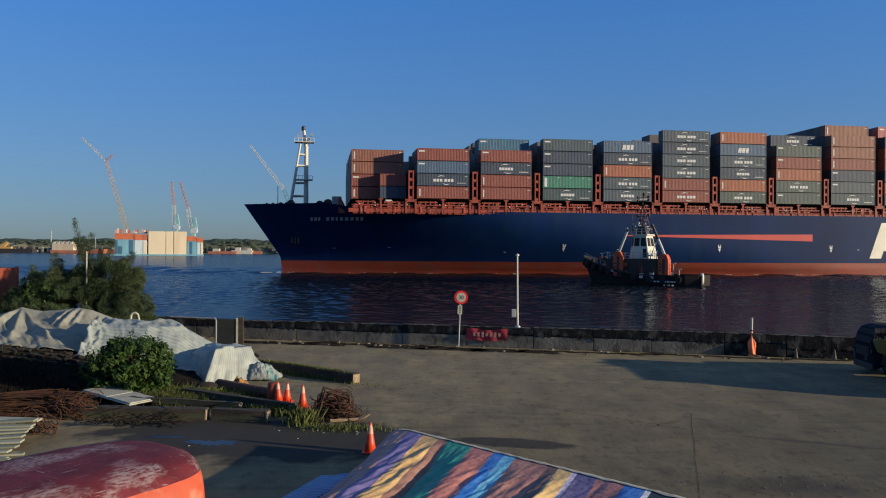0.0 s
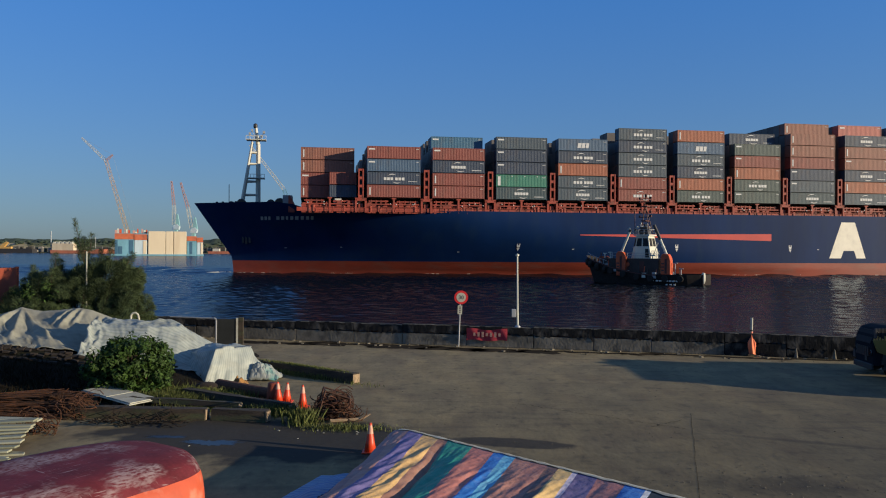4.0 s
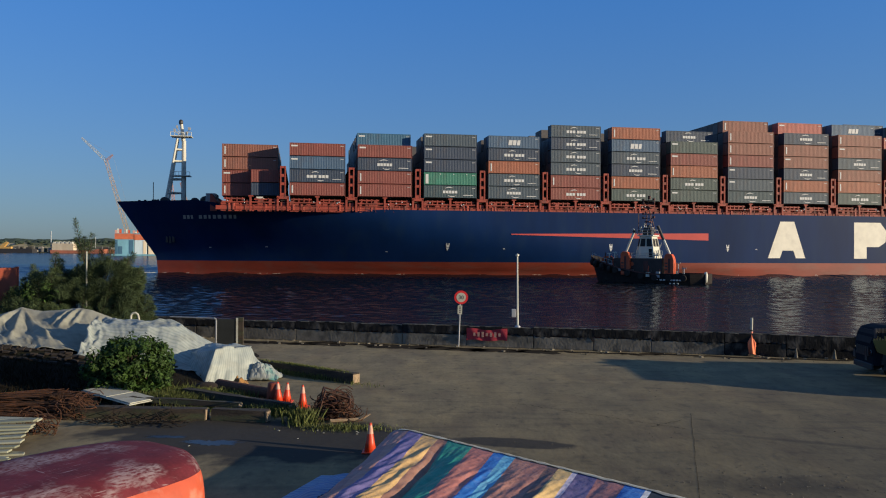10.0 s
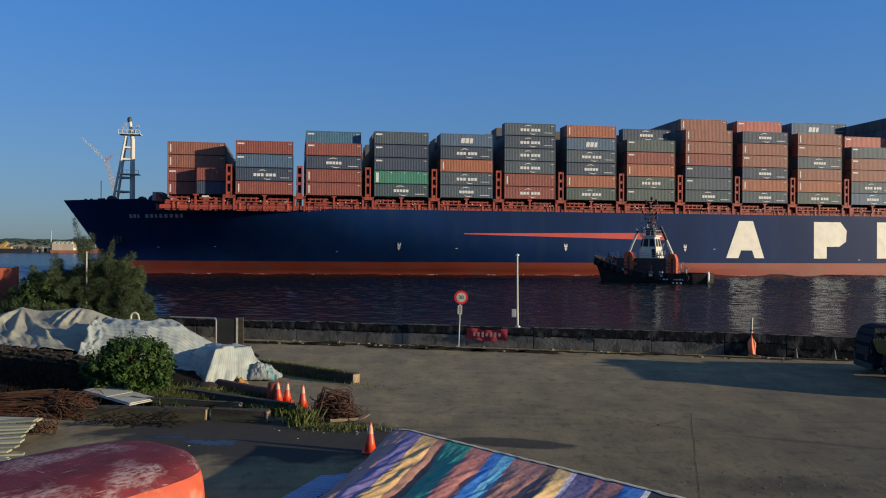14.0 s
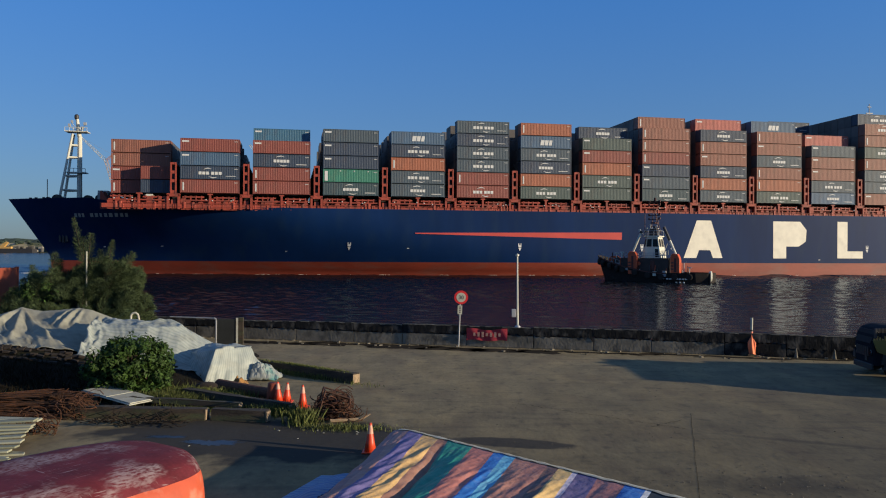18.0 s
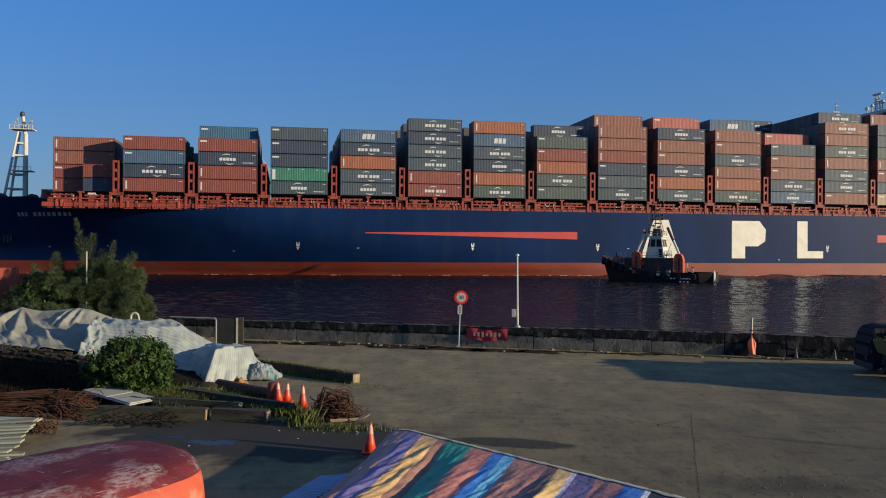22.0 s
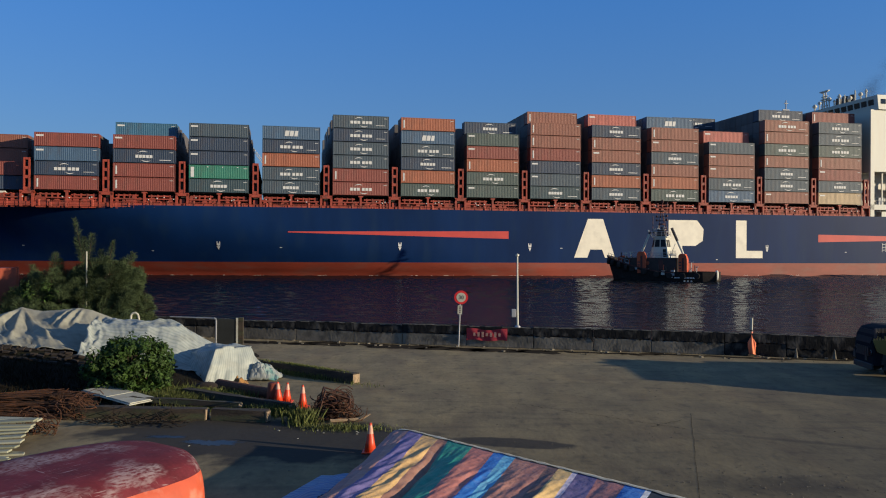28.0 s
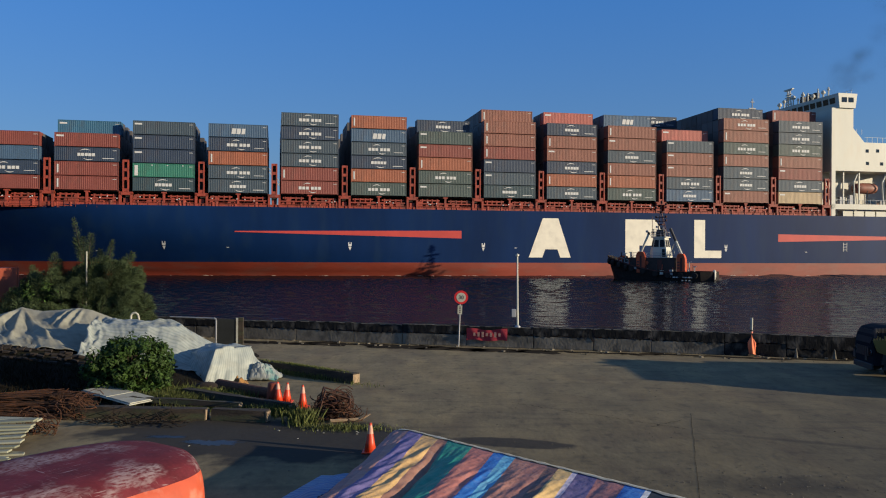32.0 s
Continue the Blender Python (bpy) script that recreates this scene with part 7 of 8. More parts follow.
part("bearer", bm, M["timber"], sl)


def rods(name, n, fn, r, material, label, category, m=None):
    bm = bmesh.new()
    for k in range(n):
        pts = fn(k)
        for a, b in zip(pts, pts[1:]):
            rod(bm, a, b, r, sides=4)
    return solid(name, bm, material, label, category, m, kind="stuff")


rg = random.Random(33)


def rebar(k):
    z = 0.05 + 0.5 * rg.random() ** 1.3
    y = rg.uniform(-0.7, 0.7) * (1 - z)
    x1 = rg.uniform(1.2, 2.6)
    pts = [Vector((-3.5, y + rg.uniform(-0.2, 0.2), z + rg.uniform(-0.05, 0.08)))]
    for i in range(4):
        pts.append(Vector((-3.5 + (x1 + 3.5) * (i + 1) / 4, y + rg.uniform(-0.1, 0.1) * (i + 1) * 0.6, max(0.03, z + rg.uniform(-0.07, 0.07) * (i + 1) * 0.7))))
    return pts


rods("rebar_heap", 190, rebar, 0.014, M["rust"], "heap of bent rusty reinforcing bars", "scrap", pose(-12.6, 22.9, 0))


def curl(k):
    c = Vector((rg.uniform(-0.35, 0.35), rg.uniform(-0.3, 0.3), rg.uniform(0.1, 0.55)))
    a0, r = rg.random() * 6, rg.uniform(0.1, 0.35)
    ax = rg.random() * 3
    return [c + Vector((math.cos(a0 + i) * r, math.sin(ax) * math.sin(a0 + i) * r, math.cos(ax) * math.sin(a0 + i) * r)) * 1.0 for i in (0, 0.6, 1.2, 1.8, 2.4, 3.0)]


rods("rebar_tangle", 60, curl, 0.012, M["rust"], "tangle of rusty wire", "scrap", pose(-10.35, 22.4, 0))
rods("rebar_tangle", 60, curl, 0.012, M["rust"], "tangle of rusty wire", "scrap", pose(-10.45, 20.5, -0.12))
rods("rebar_tangle", 46, curl, 0.013, M["rust"], "tangle of rusty wire spilt from the cage", "scrap", pose(-2.75, 22.2, -0.12))
M["rustdark"] = mat("dark rusty wire", (0.075, 0.026, 0.014, 1), 0.9, var=0.5, scale=6.0, fine=40.0, bump=0.3, random_per="island", rnd=(0.6, 0.0))
cage = thing("wire_cage", "crushed cage of rusty steel rods by the weeds", "scrap", pose(-3.15, 22.6, 0, 0, 3, 12))
bm = bmesh.new()
for x in (-0.45, 0.45):
    for y in (-0.4, 0.4):
        rod(bm, (x, y, 0), (x * 0.78 + 0.10, y * 0.8, 0.82 if x < 0 else 0.62), 0.03, sides=5)
for f, zl, zr in ((1.0, 0.05, 0.05), (0.8, 0.81, 0.61)):
    xl, xr, yy = (-0.45, 0.45, 0.4) if f == 1.0 else (-0.251, 0.451, 0.32)
    rod(bm, (xl, -yy, zl), (xl, yy, zl), 0.025, sides=5)
    rod(bm, (xr, -yy, zr), (xr, yy, zr), 0.025, sides=5)
    for y in (-yy, yy):
        rod(bm, (xl, y, zl), (xr, y, zr), 0.025, sides=5)
part("frame", bm, M["rustdark"], cage)
bm = bmesh.new()
for k in range(150):
    pts = [v + Vector((0, 0, 0.05)) for v in curl(k)]
    for a, b in zip(pts, pts[1:]):
        rod(bm, a, b, 0.016, sides=4)
part("wire_fill", bm, M["rustdark"], cage)
bm = bmesh.new()
rod(bm, (0.1, -0.5, 0.06), (0.95, -0.35, 0.08), 0.05, 0.035, 6)
rod(bm, (0.95, -0.35, 0.08), (1.2, -0.3, 0.22), 0.035, 0.02, 6)
solid("driftwood", bm, M["endgrain"], "pale broken branch on the concrete", "branch", pose(-3.2, 22.4, 0))


def twig(k):
    p = Vector((rg.uniform(-1.1, 1.1), rg.uniform(-0.45, 0.45), rg.uniform(0.02, 0.18)))
    d = Vector((rg.uniform(-1, 1), rg.uniform(-0.5, 0.5), rg.uniform(-0.1, 0.25))).normalized() * rg.uniform(0.2, 0.55)
    q = p + d
    q.z = max(0.02, q.z)
    return [p, q, q + Vector((d.x * 0.5, d.y * 0.2 + 0.1, 0.04))]


rods("twig_litter", 95, twig, 0.011, M["twig"], "litter of dead twigs on the ground", "twigs", pose(-8.4, 21.6, 0))
# low dark brick edging under the canvas
bw = thing("brick_edging", "rows of dark old bricks sloping below the canvas", "brick edging")
bmb = bmesh.new()
box(bmb, -0.12, 0.12, -0.06, 0.06, -0.04, 0.04)
bk = mesh_of("brick", bmb, M["brick"], bevel=0.008)
for row in range(4):
    for k in range(36):
        x = -21.0 + k * 0.26 + (row % 2) * 0.13
        y = 29.25 - 0.10 * max(0.0, x + 15.5) - row * 0.30
        if rr.random() < 0.22:
            continue
        ob = new("brick", bk)
        ob.parent = bw
        ob.matrix_basis = pose(x, y, mound_h(x, y) + 0.07 + rr.random() * 0.06 - 0.02, rr.uniform(-20, 20) + 18, rr.uniform(-14, 14), rr.uniform(-22, 22))

# ---- plants ----
def leaf_cloud(bm, rnd, centre, radius, n, size, squash=1.0, flat=0.6):
    for k in range(n):
        d = Vector((rnd.gauss(0, 1), rnd.gauss(0, 1), rnd.gauss(0, 1) * squash)).normalized()
        rad = radius * rnd.uniform(0.55, 1.0)
        c = centre + Vector((d.x * rad, d.y * rad, d.z * rad * squash))
        if c.z < 0.03:
            continue
        nrm = (d + Vector((rnd.uniform(-flat, flat), rnd.uniform(-flat, flat), rnd.uniform(-0.2, 0.9)))).normalized()
        u = nrm.orthogonal().normalized()
        u.rotate(Matrix.Rotation(rnd.random() * 6.3, 3, nrm))
        v = nrm.cross(u)
        s = size * rnd.uniform(0.6, 1.2)
        bm.faces.new([bm.verts.new(c + p) for p in (-u * s, v * s * 0.45 - nrm * s * 0.12, u * s, -v * s * 0.45 - nrm * s * 0.12)])


rb2 = random.Random(77)
bush = thing("bush", "dense round green bush in front of the sheets", "bush", pose(-10.35, 26.3, 0) @ Matrix.Diagonal((1.12, 1.1, 1.12, 1)))
bm = bmesh.new()
for k in range(9):
    a = rb2.random() * 6.3
    rod(bm, (rb2.uniform(-0.2, 0.2), rb2.uniform(-0.2, 0.2), -0.05), (math.cos(a) * 0.9, math.sin(a) * 0.7, 1.2), 0.04, 0.015, 5)
part("stems", bm, M["bark"], bush)
bm = bmesh.new()
for k in range(120):
    a, r = rb2.random() * 6.3, rb2.random() ** 0.4
    zc = 0.12 + 1.38 * rb2.random()
    w = math.sqrt(max(0.05, 1 - ((zc - 0.4) / 1.28) ** 2)) * rb2.uniform(0.85, 1.1)
    c = Vector((math.cos(a) * r * 1.30 * w, math.sin(a) * r * 1.05 * w, zc))
    leaf_cloud(bm, rb2, c, rb2.uniform(0.14, 0.32), 95, 0.075, flat=0.7)
part("foliage", bm, M["leaf"], bush)
tree = thing("feathery_tree", "feathery dark green tree growing by the parapet", "tree", pose(-17.8, 38.8, 0))
CROWN = ((-3.5, 2.2), (-3.0, 3.15), (-2.2, 3.65), (-1.6, 3.75), (-1.15, 4.4), (-0.65, 3.85), (-0.1, 4.0), (0.5, 4.35), (1.3, 4.4), (2.4, 4.4), (2.8, 4.0), (3.05, 2.9), (3.6, 1.9))


def plume(bm, base, tip, fat, n):
    """A feathery shoot: fine needles set along a bending stem, close at its tip and drooping a little."""
    axis = tip - base
    up = axis.normalized()
    side = up.orthogonal().normalized()
    for j in range(n):
        f = rb2.random() ** 0.8
        a = rb2.random() * 6.283
        out = side.copy()
        out.rotate(Matrix.Rotation(a, 3, up))
        swell = fat * (0.35 + 0.9 * math.sin(math.pi * min(1.0, 0.18 + 0.82 * f)) ** 0.8)
        b = base + axis * f + out * swell * rb2.random() ** 0.7 * 0.75
        d = (up * 0.75 + out * 0.55 + Vector((rb2.gauss(0, 0.22), rb2.gauss(0, 0.22), rb2.gauss(0, 0.22)))).normalized()
        ln = rb2.uniform(0.12, 0.30) * (1.1 - 0.45 * f)
        w = d.orthogonal().normalized()
        w.rotate(Matrix.Rotation(rb2.random() * 6.283, 3, d))
        w *= rb2.uniform(0.007, 0.013)
        t = b + d * ln - Vector((0, 0, 0.25 * ln))
        bm.faces.new([bm.verts.new(q) for q in (b - w * 0.6, b + w * 0.6, t + w * 0.3, t - w * 0.3)])


wood, crown = bmesh.new(), bmesh.new()
rod(wood, (0, 0, -0.05), (0.1, 0, 1.2), 0.16, 0.12, 8)
SHOOTS = [((0.30, 3.9), (-0.22, 6.25), 0.16), ((0.32, 4.0), (0.66, 5.5), 0.2), ((0.25, 4.0), (0.2, 5.35), 0.24), ((0.25, 3.9), (-0.25, 5.3), 0.2), ((1.3, 3.7), (1.66, 5.15), 0.15), ((2.1, 3.6), (2.55, 4.6), 0.24),
          ((-1.3, 3.4), (-1.15, 4.55), 0.25), ((-2.0, 3.0), (-2.35, 3.95), 0.22), ((0.9, 3.6), (0.98, 4.75), 0.2), ((2.4, 2.6), (3.0, 3.9), 0.24), ((2.7, 1.4), (3.6, 2.0), 0.24)]
for (bx, bz), (tx, tz), fat in SHOOTS:
    b, t = Vector((bx, rb2.uniform(-0.3, 0.3), bz)), Vector((tx, rb2.uniform(-0.2, 0.2), tz))
    m1 = Vector((bx * 0.5, b.y * 0.5, 1.6))
    rod(wood, (0.05, 0, 0.9), m1, 0.06, 0.05, 5)
    rod(wood, m1, b, 0.05, 0.03, 5)
    rod(wood, b, t, 0.03, 0.008, 5)
    plume(crown, b, t, fat, 620)
for k in range(270):
    x, y = rb2.uniform(-3.3, 3.4), rb2.gauss(0, 0.75)
    top = along(CROWN, x) - 0.35 * abs(y)
    tz = top - (rb2.random() ** 1.2) * (top - 0.9)
    lean = Vector((0.22 + 0.14 * x + rb2.gauss(0, 0.25), rb2.gauss(0, 0.3) - 0.1, 0.8 + rb2.gauss(0, 0.2))).normalized()
    ln = rb2.uniform(0.7, 1.25)
    t = Vector((x, y, tz))
    b = t - lean * ln
    b.z = max(b.z, 0.25)
    if k % 3 == 0:
        rod(wood, (0.05, 0, min(1.1, b.z * 0.5)), b, 0.04, 0.02, 5)
        rod(wood, b, t, 0.02, 0.006, 5)
    plume(crown, b, t, rb2.uniform(0.26, 0.44), 950)
part("trunk", wood, M["bark"], tree)
part("crown", crown, M["needle"], tree)
# broad-leaved shrub in the tree's lee
shrub = thing("shrub", "low broad-leaved shrub with pale glossy leaves below the tree", "shrub", pose(-19.9, 37.6, 0))
bm = bmesh.new()
for k in range(6):
    a = rb2.random() * 6.3
    rod(bm, (0, 0, -0.05), (math.cos(a) * 0.8, math.sin(a) * 0.5, 2.2), 0.04, 0.015, 5)
part("stems", bm, M["bark"], shrub)
bm = bmesh.new()
for k in range(16):
    leaf_cloud(bm, rb2, Vector((rb2.uniform(-0.6, 1.6), rb2.uniform(-0.5, 0.5), rb2.uniform(1.6, 3.1))), rb2.uniform(0.25, 0.4), 30, 0.08)
part("foliage", bm, M["leaf"], shrub)


def weeds(cx, cy, rx, ry, n, h, label, zfn=None, material="grass", slope=0.0):
    bm = bmesh.new()
    for k in range(2 * n):
        x, y = cx + rb2.gauss(0, rx * 0.5), cy + rb2.gauss(0, ry * 0.5)
        y += slope * (x - cx)
        z = (zfn(x, y) if zfn else 0.0) - 0.01
        hh = h * rb2.uniform(0.35, 1.1)
        a = rb2.random() * 6.3
        lean = rb2.uniform(0.1, 0.7) * hh
        w = Vector((math.sin(a), -math.cos(a), 0)) * rb2.uniform(0.004, 0.011) * (1 + h)
        b = Vector((x, y, z))
        t = b + Vector((math.cos(a) * lean, math.sin(a) * lean, hh))
        mid = (b + t) / 2 + Vector((0, 0, hh * 0.12))
        bm.faces.new([bm.verts.new(p) for p in (b - w, b + w, mid + w, t, mid - w)])
    solid("weeds", bm, M[material], label, "weeds", kind="stuff")


weeds(-4.75, 22.9, 0.7, 0.4, 260, 0.34, "tuft of fresh green weeds by the beams")
weeds(-3.85, 21.8, 0.4, 0.4, 240, 0.45, "tall tuft of green grass")
weeds(-2.6, 21.2, 1.2, 0.4, 420, 0.13, "low strip of grass at the concrete's edge")
weeds(-8.2, 25.5, 1.7, 1.0, 2400, 0.30, "low green weeds round the bush", mound_h)
weeds(-6.8, 23.7, 1.5, 0.5, 600, 0.18, "low weeds between the timbers", mound_h)
weeds(-5.6, 30.1, 2.2, 0.3, 420, 0.24, "weeds along the mossy beam", slope=-0.78)

weeds(-15.0, 26.8, 6.0, 1.8, 2600, 0.22, "dead brown stalks on the mound's slope", mound_h, "stalk")
weeds(-14.0, 25.0, 5.0, 1.2, 900, 0.16, "sparse green weeds on the mound's foot", mound_h)
weeds(-7.2, 24.6, 2.0, 0.7, 700, 0.20, "low weeds and dead stalks among the beams", mound_h, "twig")
weeds(-5.3, 30.12, 2.1, 0.26, 900, 0.10, "moss and grass on top of the long beam", lambda x, y: 0.35 if x < -3.25 and abs(y - 33.0 + (x + 9.0) * 0.78) < 0.21 else 0.0, slope=-0.78)

# ---- overturned boat ----
def boat_paint():
    """Maroon bottom paint rubbed through in patches and long scratches to a pale undercoat."""
    m = mat("worn maroon bottom paint", (0.130, 0.021, 0.026, 1), 0.7, var=0.4, scale=1.6, fine=14.0, bump=0.2, spec=0.2)
    n, l = m.node_tree.nodes, m.node_tree.links
    b = n["Principled BSDF"]
    co = n.new("ShaderNodeTexCoord")

    def layer(scale, stretch, lo, hi):
        mp, t, r = n.new("ShaderNodeMapping"), n.new("ShaderNodeTexNoise"), n.new("ShaderNodeMapRange")
        mp.vector_type = "TEXTURE"
        mp.inputs["Rotation"].default_value, mp.inputs["Scale"].default_value = (0, 0, math.atan2(0.8285, 0.56)), stretch
        t.inputs["Scale"].default_value, t.inputs["Detail"].default_value = scale, 6.0
        r.inputs[1].default_value, r.inputs[2].default_value = lo, hi
        l.new(co.outputs["Object"], mp.inputs[0])
        l.new(mp.outputs[0], t.inputs["Vector"])
        l.new(t.outputs["Fac"], r.inputs[0])
        return r.outputs[0]

    def join(a, c, kind):
        x = n.new("ShaderNodeMath")
        x.operation, x.use_clamp = kind, True
        l.new(a, x.inputs[0])
        if hasattr(c, "links"):
            l.new(c, x.inputs[1])
        else:
            x.inputs[1].default_value = c
        return x.outputs[0]

    patch = join(layer(1.0, (1.3, 1, 1), 0.53, 0.62), layer(14.0, (1.6, 0.7, 1), 0.38, 0.58), "MULTIPLY")
    along_it = join(layer(9.0, (4, 0.3, 1), 0.62, 0.70), layer(1.3, (1, 1, 1), 0.42, 0.6), "MULTIPLY")
    across = join(layer(9.0, (0.3, 4, 1), 0.61, 0.69), layer(1.1, (1, 1, 1), 0.47, 0.62), "MULTIPLY")
    worn = join(join(patch, along_it, "MAXIMUM"), across, "MAXIMUM")
    worn = join(worn, 0.75, "MULTIPLY")
    mx = n.new("ShaderNodeMix")
    mx.data_type = "RGBA"
    l.new(worn, mx.inputs[0])
    l.new(b.inputs["Base Color"].links[0].from_socket, mx.inputs[6])
    mx.inputs[7].default_value = (0.38, 0.29, 0.28, 1)
    l.new(mx.outputs[2], b.inputs["Base Color"])
    return m


M["boatred"] = boat_paint()
M["boatorange"] = mat("orange-red hull paint", (0.52, 0.09, 0.035, 1), 0.5, var=0.15, scale=2.0, fine=20.0, bump=0.1, dirt=(0.6, 0.35, 0.25, 1), dirt_amount=0.4, dirt_scale=3.0)
bt = thing("overturned_boat", "small red boat lying keel up, its paint worn", "boat", Matrix.Translation((0, 0, 0)))
BD, BN = Vector((0.56, 0.8285, 0)), Vector((0.8285, -0.56, 0))


def boat_pt(a, c, z):
    p = BD * a + BN * (-12.86 + c)
    return Vector((p.x, p.y, z))


def boat_point(a, f):
    """a along the boat, f round its section from one gunwale (0) over the keel to the other (1)."""
    k = max(0.0, (a - 7.3) / 2.4)
    taper = max(0.0, 1 - k ** 3.4) ** (1 / 3.4)
    ang = math.pi * f
    cx, sz = math.cos(ang), math.sin(ang)
    c = 1.78 * taper * math.copysign(abs(cx) ** 0.42, cx)
    z = 0.04 + (1.02 + 0.08 * sz) * (0.80 + 0.20 * taper) * abs(sz) ** 0.40
    return boat_pt(a, c * (1.04 - 0.10 * abs(sz)), z + 0.012 * nz(a * 3, f * 9, 1.0))


def boat_skin(name, f0, f1, n, material, label):
    bm = bmesh.new()
    rows = []
    for i in range(46):
        a = 2.05 + 7.65 * (1 - (1 - i / 45) ** 1.6) - 0.002
        rows.append([bm.verts.new(boat_point(a, f0 + (f1 - f0) * j / n)) for j in range(n + 1)])
    for lo, hi in zip(rows, rows[1:]):
        for j in range(n):
            bm.faces.new((lo[j], lo[j + 1], hi[j + 1], hi[j])).smooth = True
    part(name, bm, material, bt, label)


boat_skin("side", 0.0, 0.165, 8, M["boatorange"], "orange-red painted side")
boat_skin("bottom", 0.165, 0.835, 30, M["boatred"], "worn dark red bottom")
boat_skin("side", 0.835, 1.0, 8, M["boatorange"], "orange-red painted side")

# ---- striped tarpaulin over a stack in the foreground ----
# the brown band from 0.278 is a fold's shade, painted as a stripe
STRIPES = [(0.0, (0.22, 0.12, 0.11)), (0.155, (0.30, 0.155, 0.125)), (0.186, (0.095, 0.08, 0.19)), (0.232, (0.42, 0.26, 0.10)), (0.278, (0.17, 0.085, 0.06)), (0.302, (0.016, 0.17, 0.12)), (0.374, (0.28, 0.105, 0.085)),
           (0.428, (0.02, 0.12, 0.36)), (0.452, (0.09, 0.29, 0.52)), (0.478, (0.28, 0.13, 0.095)), (0.515, (0.22, 0.10, 0.08)), (0.555, (0.11, 0.062, 0.05)), (0.58, (0.42, 0.28, 0.11)), (0.608, (0.38, 0.34, 0.40)), (0.618, (0.085, 0.07, 0.15)),
           (0.66, (0.24, 0.10, 0.09)), (0.71, (0.025, 0.11, 0.33)), (0.752, (0.50, 0.50, 0.47)), (0.762, (0.012, 0.016, 0.018)), (0.80, (0.10, 0.045, 0.025)), (1.0, None)]
P0, P1 = Vector((-0.74, 14.25, 1.6)), Vector((3.17, 10.25, 1.6))
OVER = Vector((0, 0, 4.8))


def cover_top(k, b):
    """The nearly level top of the stack: k along the far edge, b towards the near one."""
    p = P0 + (P1 - P0) * k + Vector((-5.7 * (0.26 + 0.32 * min(k, 1.0)), -5.7, 0)) * b
    p.z -= 0.25 * b + 0.10 * math.sin(math.pi * min(1, b * 1.5))
    level = 0.72 - 0.04 * b
    p = OVER + (p - OVER) * ((4.8 - level) / (4.8 - p.z))
    p.z += (0.048 * folds(k * 9, b * 0.5, 4.4, 1.0) + 0.022 * folds(k * 20 + b * 3, b * 3.2, 6.1, 1.0) + 0.020 * folds(k * 38 + b * 9, b * 14, 2.7, 1.0) + 0.06 * nz(k * 5, b * 1.0, 5.0)) * min(1, b * 6)
    p.z -= 0.08 * max(0.0, 1 - abs(k - 0.205 - 0.05 * b) / 0.022) * min(1.0, b * 5)         # one deep crease along the stripes
    return p


def striped_fn(u, v):
    # u along the far ridge, v from behind it towards the camera
    a = (u - 0.16) / 0.66
    k = max(a, 0.0)
    b = (v - 0.22) / 0.78
    p = cover_top(k, max(b, 0.0))
    if b < 0:                            # the far flank falls to the ground
        p = p + Vector((0.20, 0.18, 0)) * (-b / 0.282) - Vector((0, 0, 0.69)) * min(1.0, -b / 0.282)
    p.z -= 0.04 * max(0.0, 1 - k / 0.07) ** 2    # rounded shoulder
    if a < 0:                            # the left end falls away
        d = -a / 0.2424
        p += Vector((-1.0, -0.1, 0)) * d * 0.55
        p.z -= (p.z - 0.04) * d ** 2.6
    p.z = max(p.z, 0.03)
    return p


tp = thing("striped_tarpaulin", "striped many-coloured tarpaulin pulled over a stack", "tarpaulin")
for i, (u0, c) in enumerate(STRIPES[:-1]):
    u1 = STRIPES[i + 1][0]
    c = tuple(min(0.65, v * 1.5 + 0.01) for v in c)
    ms = mat("tarpaulin stripe", c + (1,), 0.6, var=0.16, scale=3.5, fine=7.0, bump=0.55, dist=0.04, dirt=(c[0] * 0.6 + 0.13, c[1] * 0.6 + 0.11, c[2] * 0.6 + 0.1, 1), dirt_amount=0.38, dirt_scale=4.0, spec=0.35)
    bm = bmesh.new()
    grid(bm, max(3, int((u1 - u0) * 420)), 200, lambda u, v: striped_fn(u0 + (u1 - u0) * u + 0.006 * nz(v * 2.2, (u0 + (u1 - u0) * u) * 25), v))
    part("stripe_panel", bm, ms, tp, smooth=True)
bm = bmesh.new()
def hem_fn(u, v):
    p = striped_fn(0.15 + 0.85 * u, 0.212 + 0.016 * v + 0.006 * nz(u * 30, 3.0))
    return p + Vector((0, 0, 0.014 + 0.012 * nz(u * 40, v * 2)))


grid(bm, 120, 4, hem_fn)
part("hem", bm, M["board"], tp, "pale folded hem")
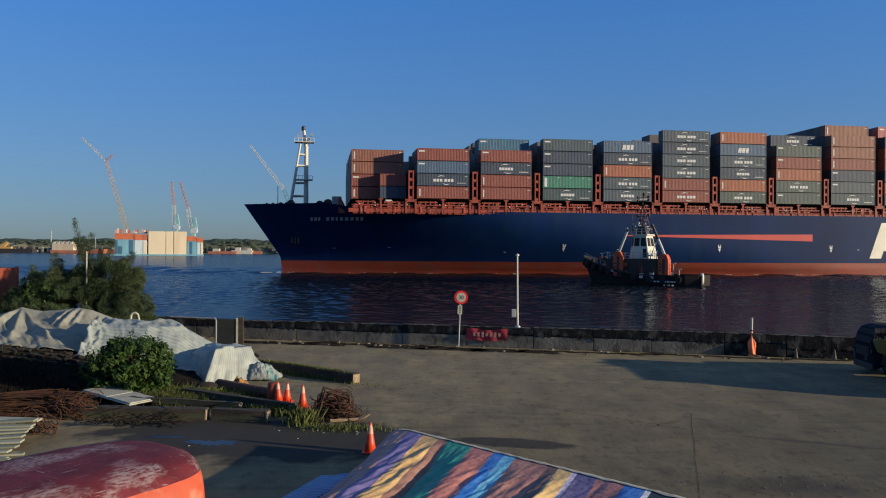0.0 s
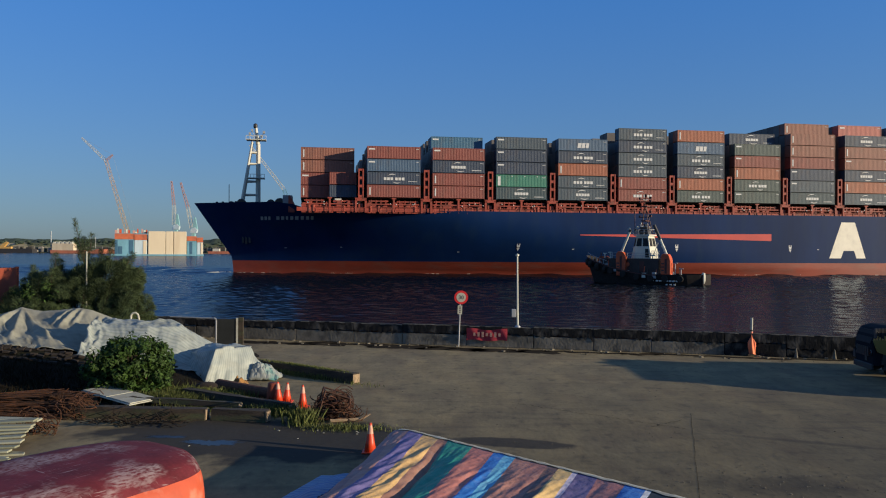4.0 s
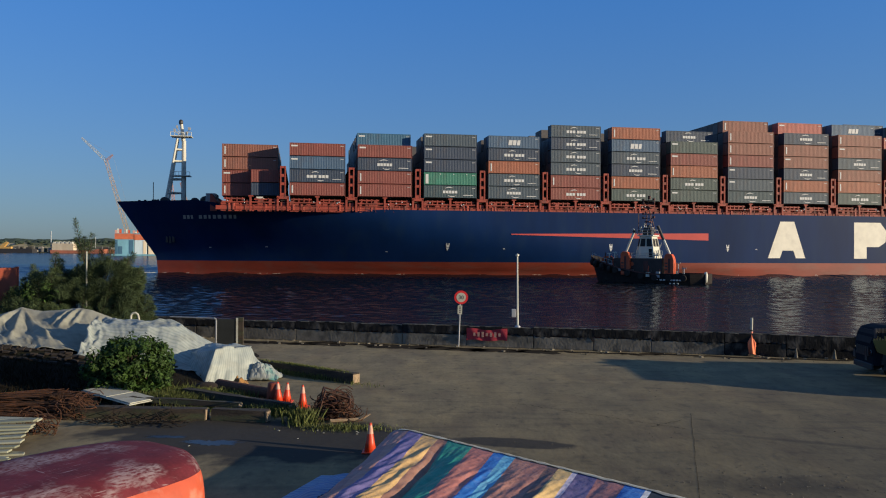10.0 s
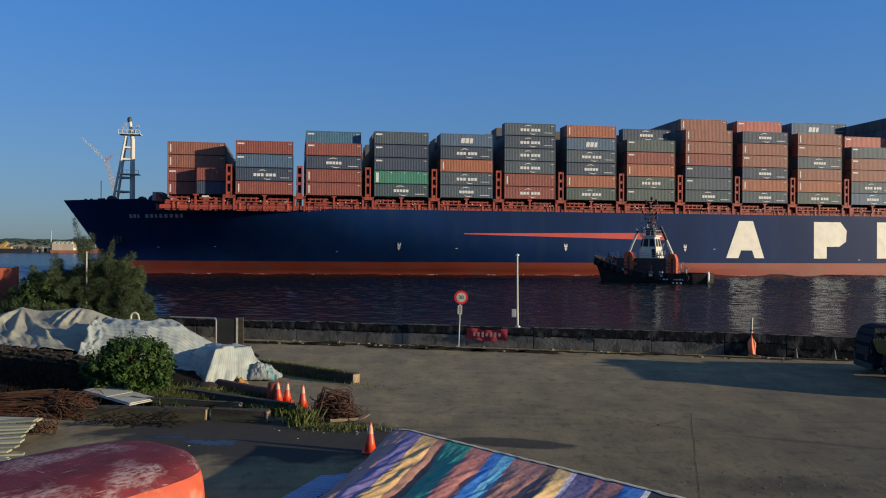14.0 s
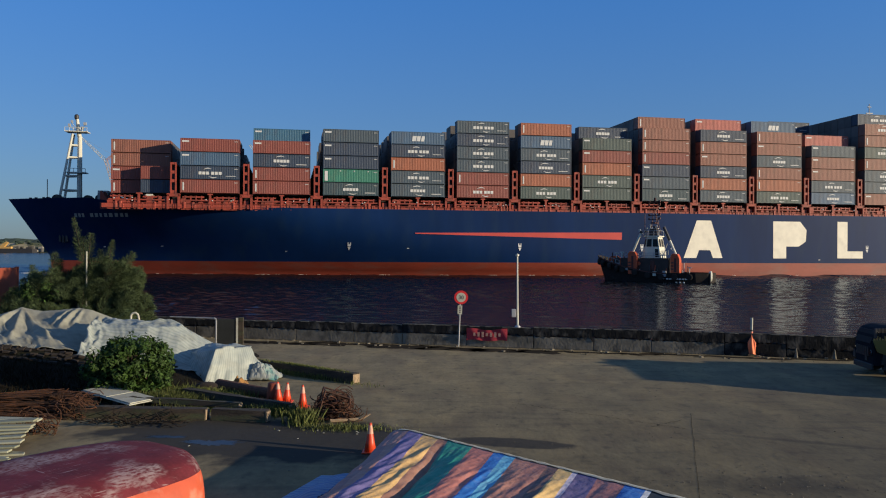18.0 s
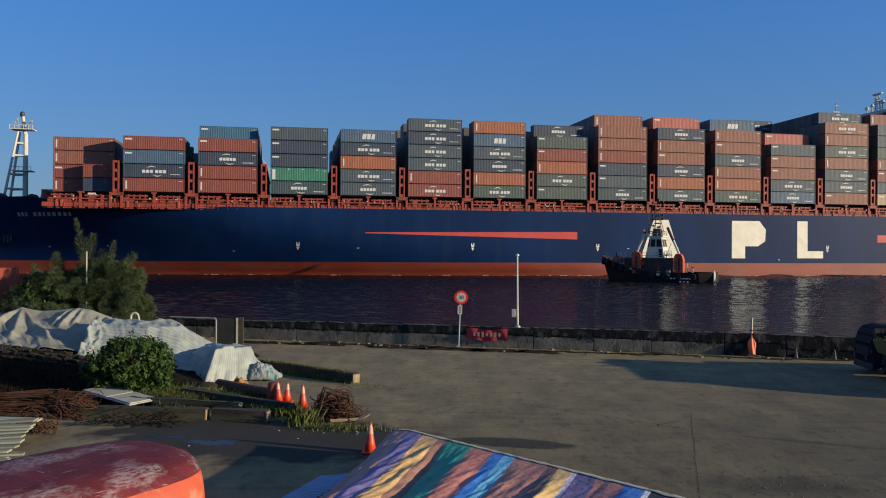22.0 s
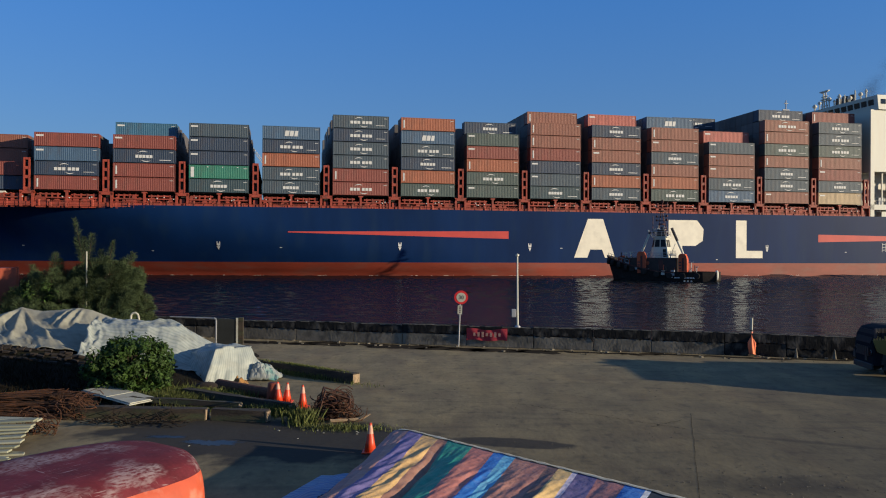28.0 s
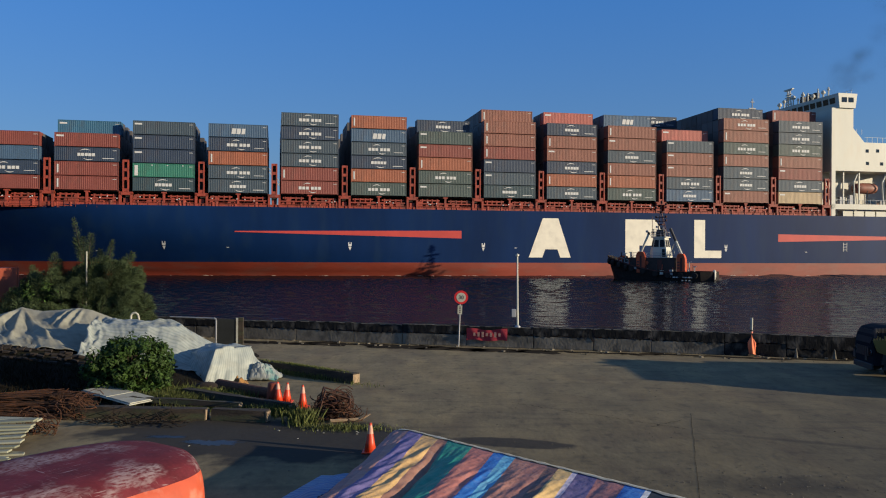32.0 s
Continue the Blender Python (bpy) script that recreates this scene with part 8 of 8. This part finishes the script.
# the printed end of the cover: a frame of cream lines on brown
for k, (u0, v0, u1, v1) in enumerate(((0.83, 0.25, 0.99, 0.25), (0.825, 0.25, 0.80, 0.42), (0.86, 0.25, 0.86, 0.36), (0.86, 0.36, 0.99, 0.30), (0.87, 0.25, 0.93, 0.33), (0.90, 0.33, 0.95, 0.25), (0.80, 0.32, 0.84, 0.32), (0.95, 0.33, 0.99, 0.27))):
    bm = bmesh.new()
    pts = [striped_fn(u0 + (u1 - u0) * i / 10, v0 + (v1 - v0) * i / 10) + Vector((0, 0, 0.01)) for i in range(11)]
    for a, b in zip(pts, pts[1:]):
        rod(bm, a, b, 0.014, sides=5)
    part("printed_line", bm, M["letter"], tp, "cream printed line")


def blue_fn(u, v):
    x, y = -3.40 + 0.95 * u + 0.85 * v, 14.2 + 2.5 * v
    return Vector((x, y, max(0.02, 0.20 * sm(0.0, 0.9, u) * (1 - 0.5 * sm(0.6, 1, v)) + 0.010 * math.sin(v * 107) * sm(0.0, 0.3, u) + 0.05 * nz(x * 3, y * 3, 1.0))))


sheet_thing("blue_sheet", "blue and white woven sheet beside the striped one", blue_fn, M["weave_blue"], 40, 90)


# ---- what moves ----
def motions():
    walk(ship, [(t, ship_pose(t)) for t in SHIP_TIMES])
    for ob, place in RIDERS:
        walk(ob, [(t, ship_pose(t) @ place) for t in SHIP_TIMES])
    walk(tug, [(t, pose(x * TUG_SIZE, y * TUG_SIZE, WATER_Z, 0, 0, turn)) for t, x, y, turn in TUG_ROWS])
    for pf, t0, du, dy, dz in PUFFS:
        rows = []
        for t in range(0, 33, 1):
            age = t - t0
            if age < 0:
                rows.append((float(t), pose(192, MID, 34)))
            else:
                rows.append((float(t), pose(192.0 + (1.7 + du) * age, MID + dy * (0.4 + 0.12 * age), 46.5 + (1.9 + dz) * age, 12 * age, 0, 9 * age)))
        walk(pf, rows)
    sway = [(t, 0.9 * math.sin(t * 0.9) + 0.5 * math.sin(t * 2.1), 0.6 * math.sin(t * 0.7 + 1)) for t in range(0, 33, 1)]
    walk(tree, [(float(t), pose(-17.8, 38.8, 0, b * 0.5, a * 0.5, 0)) for t, a, b in sway])


motions()
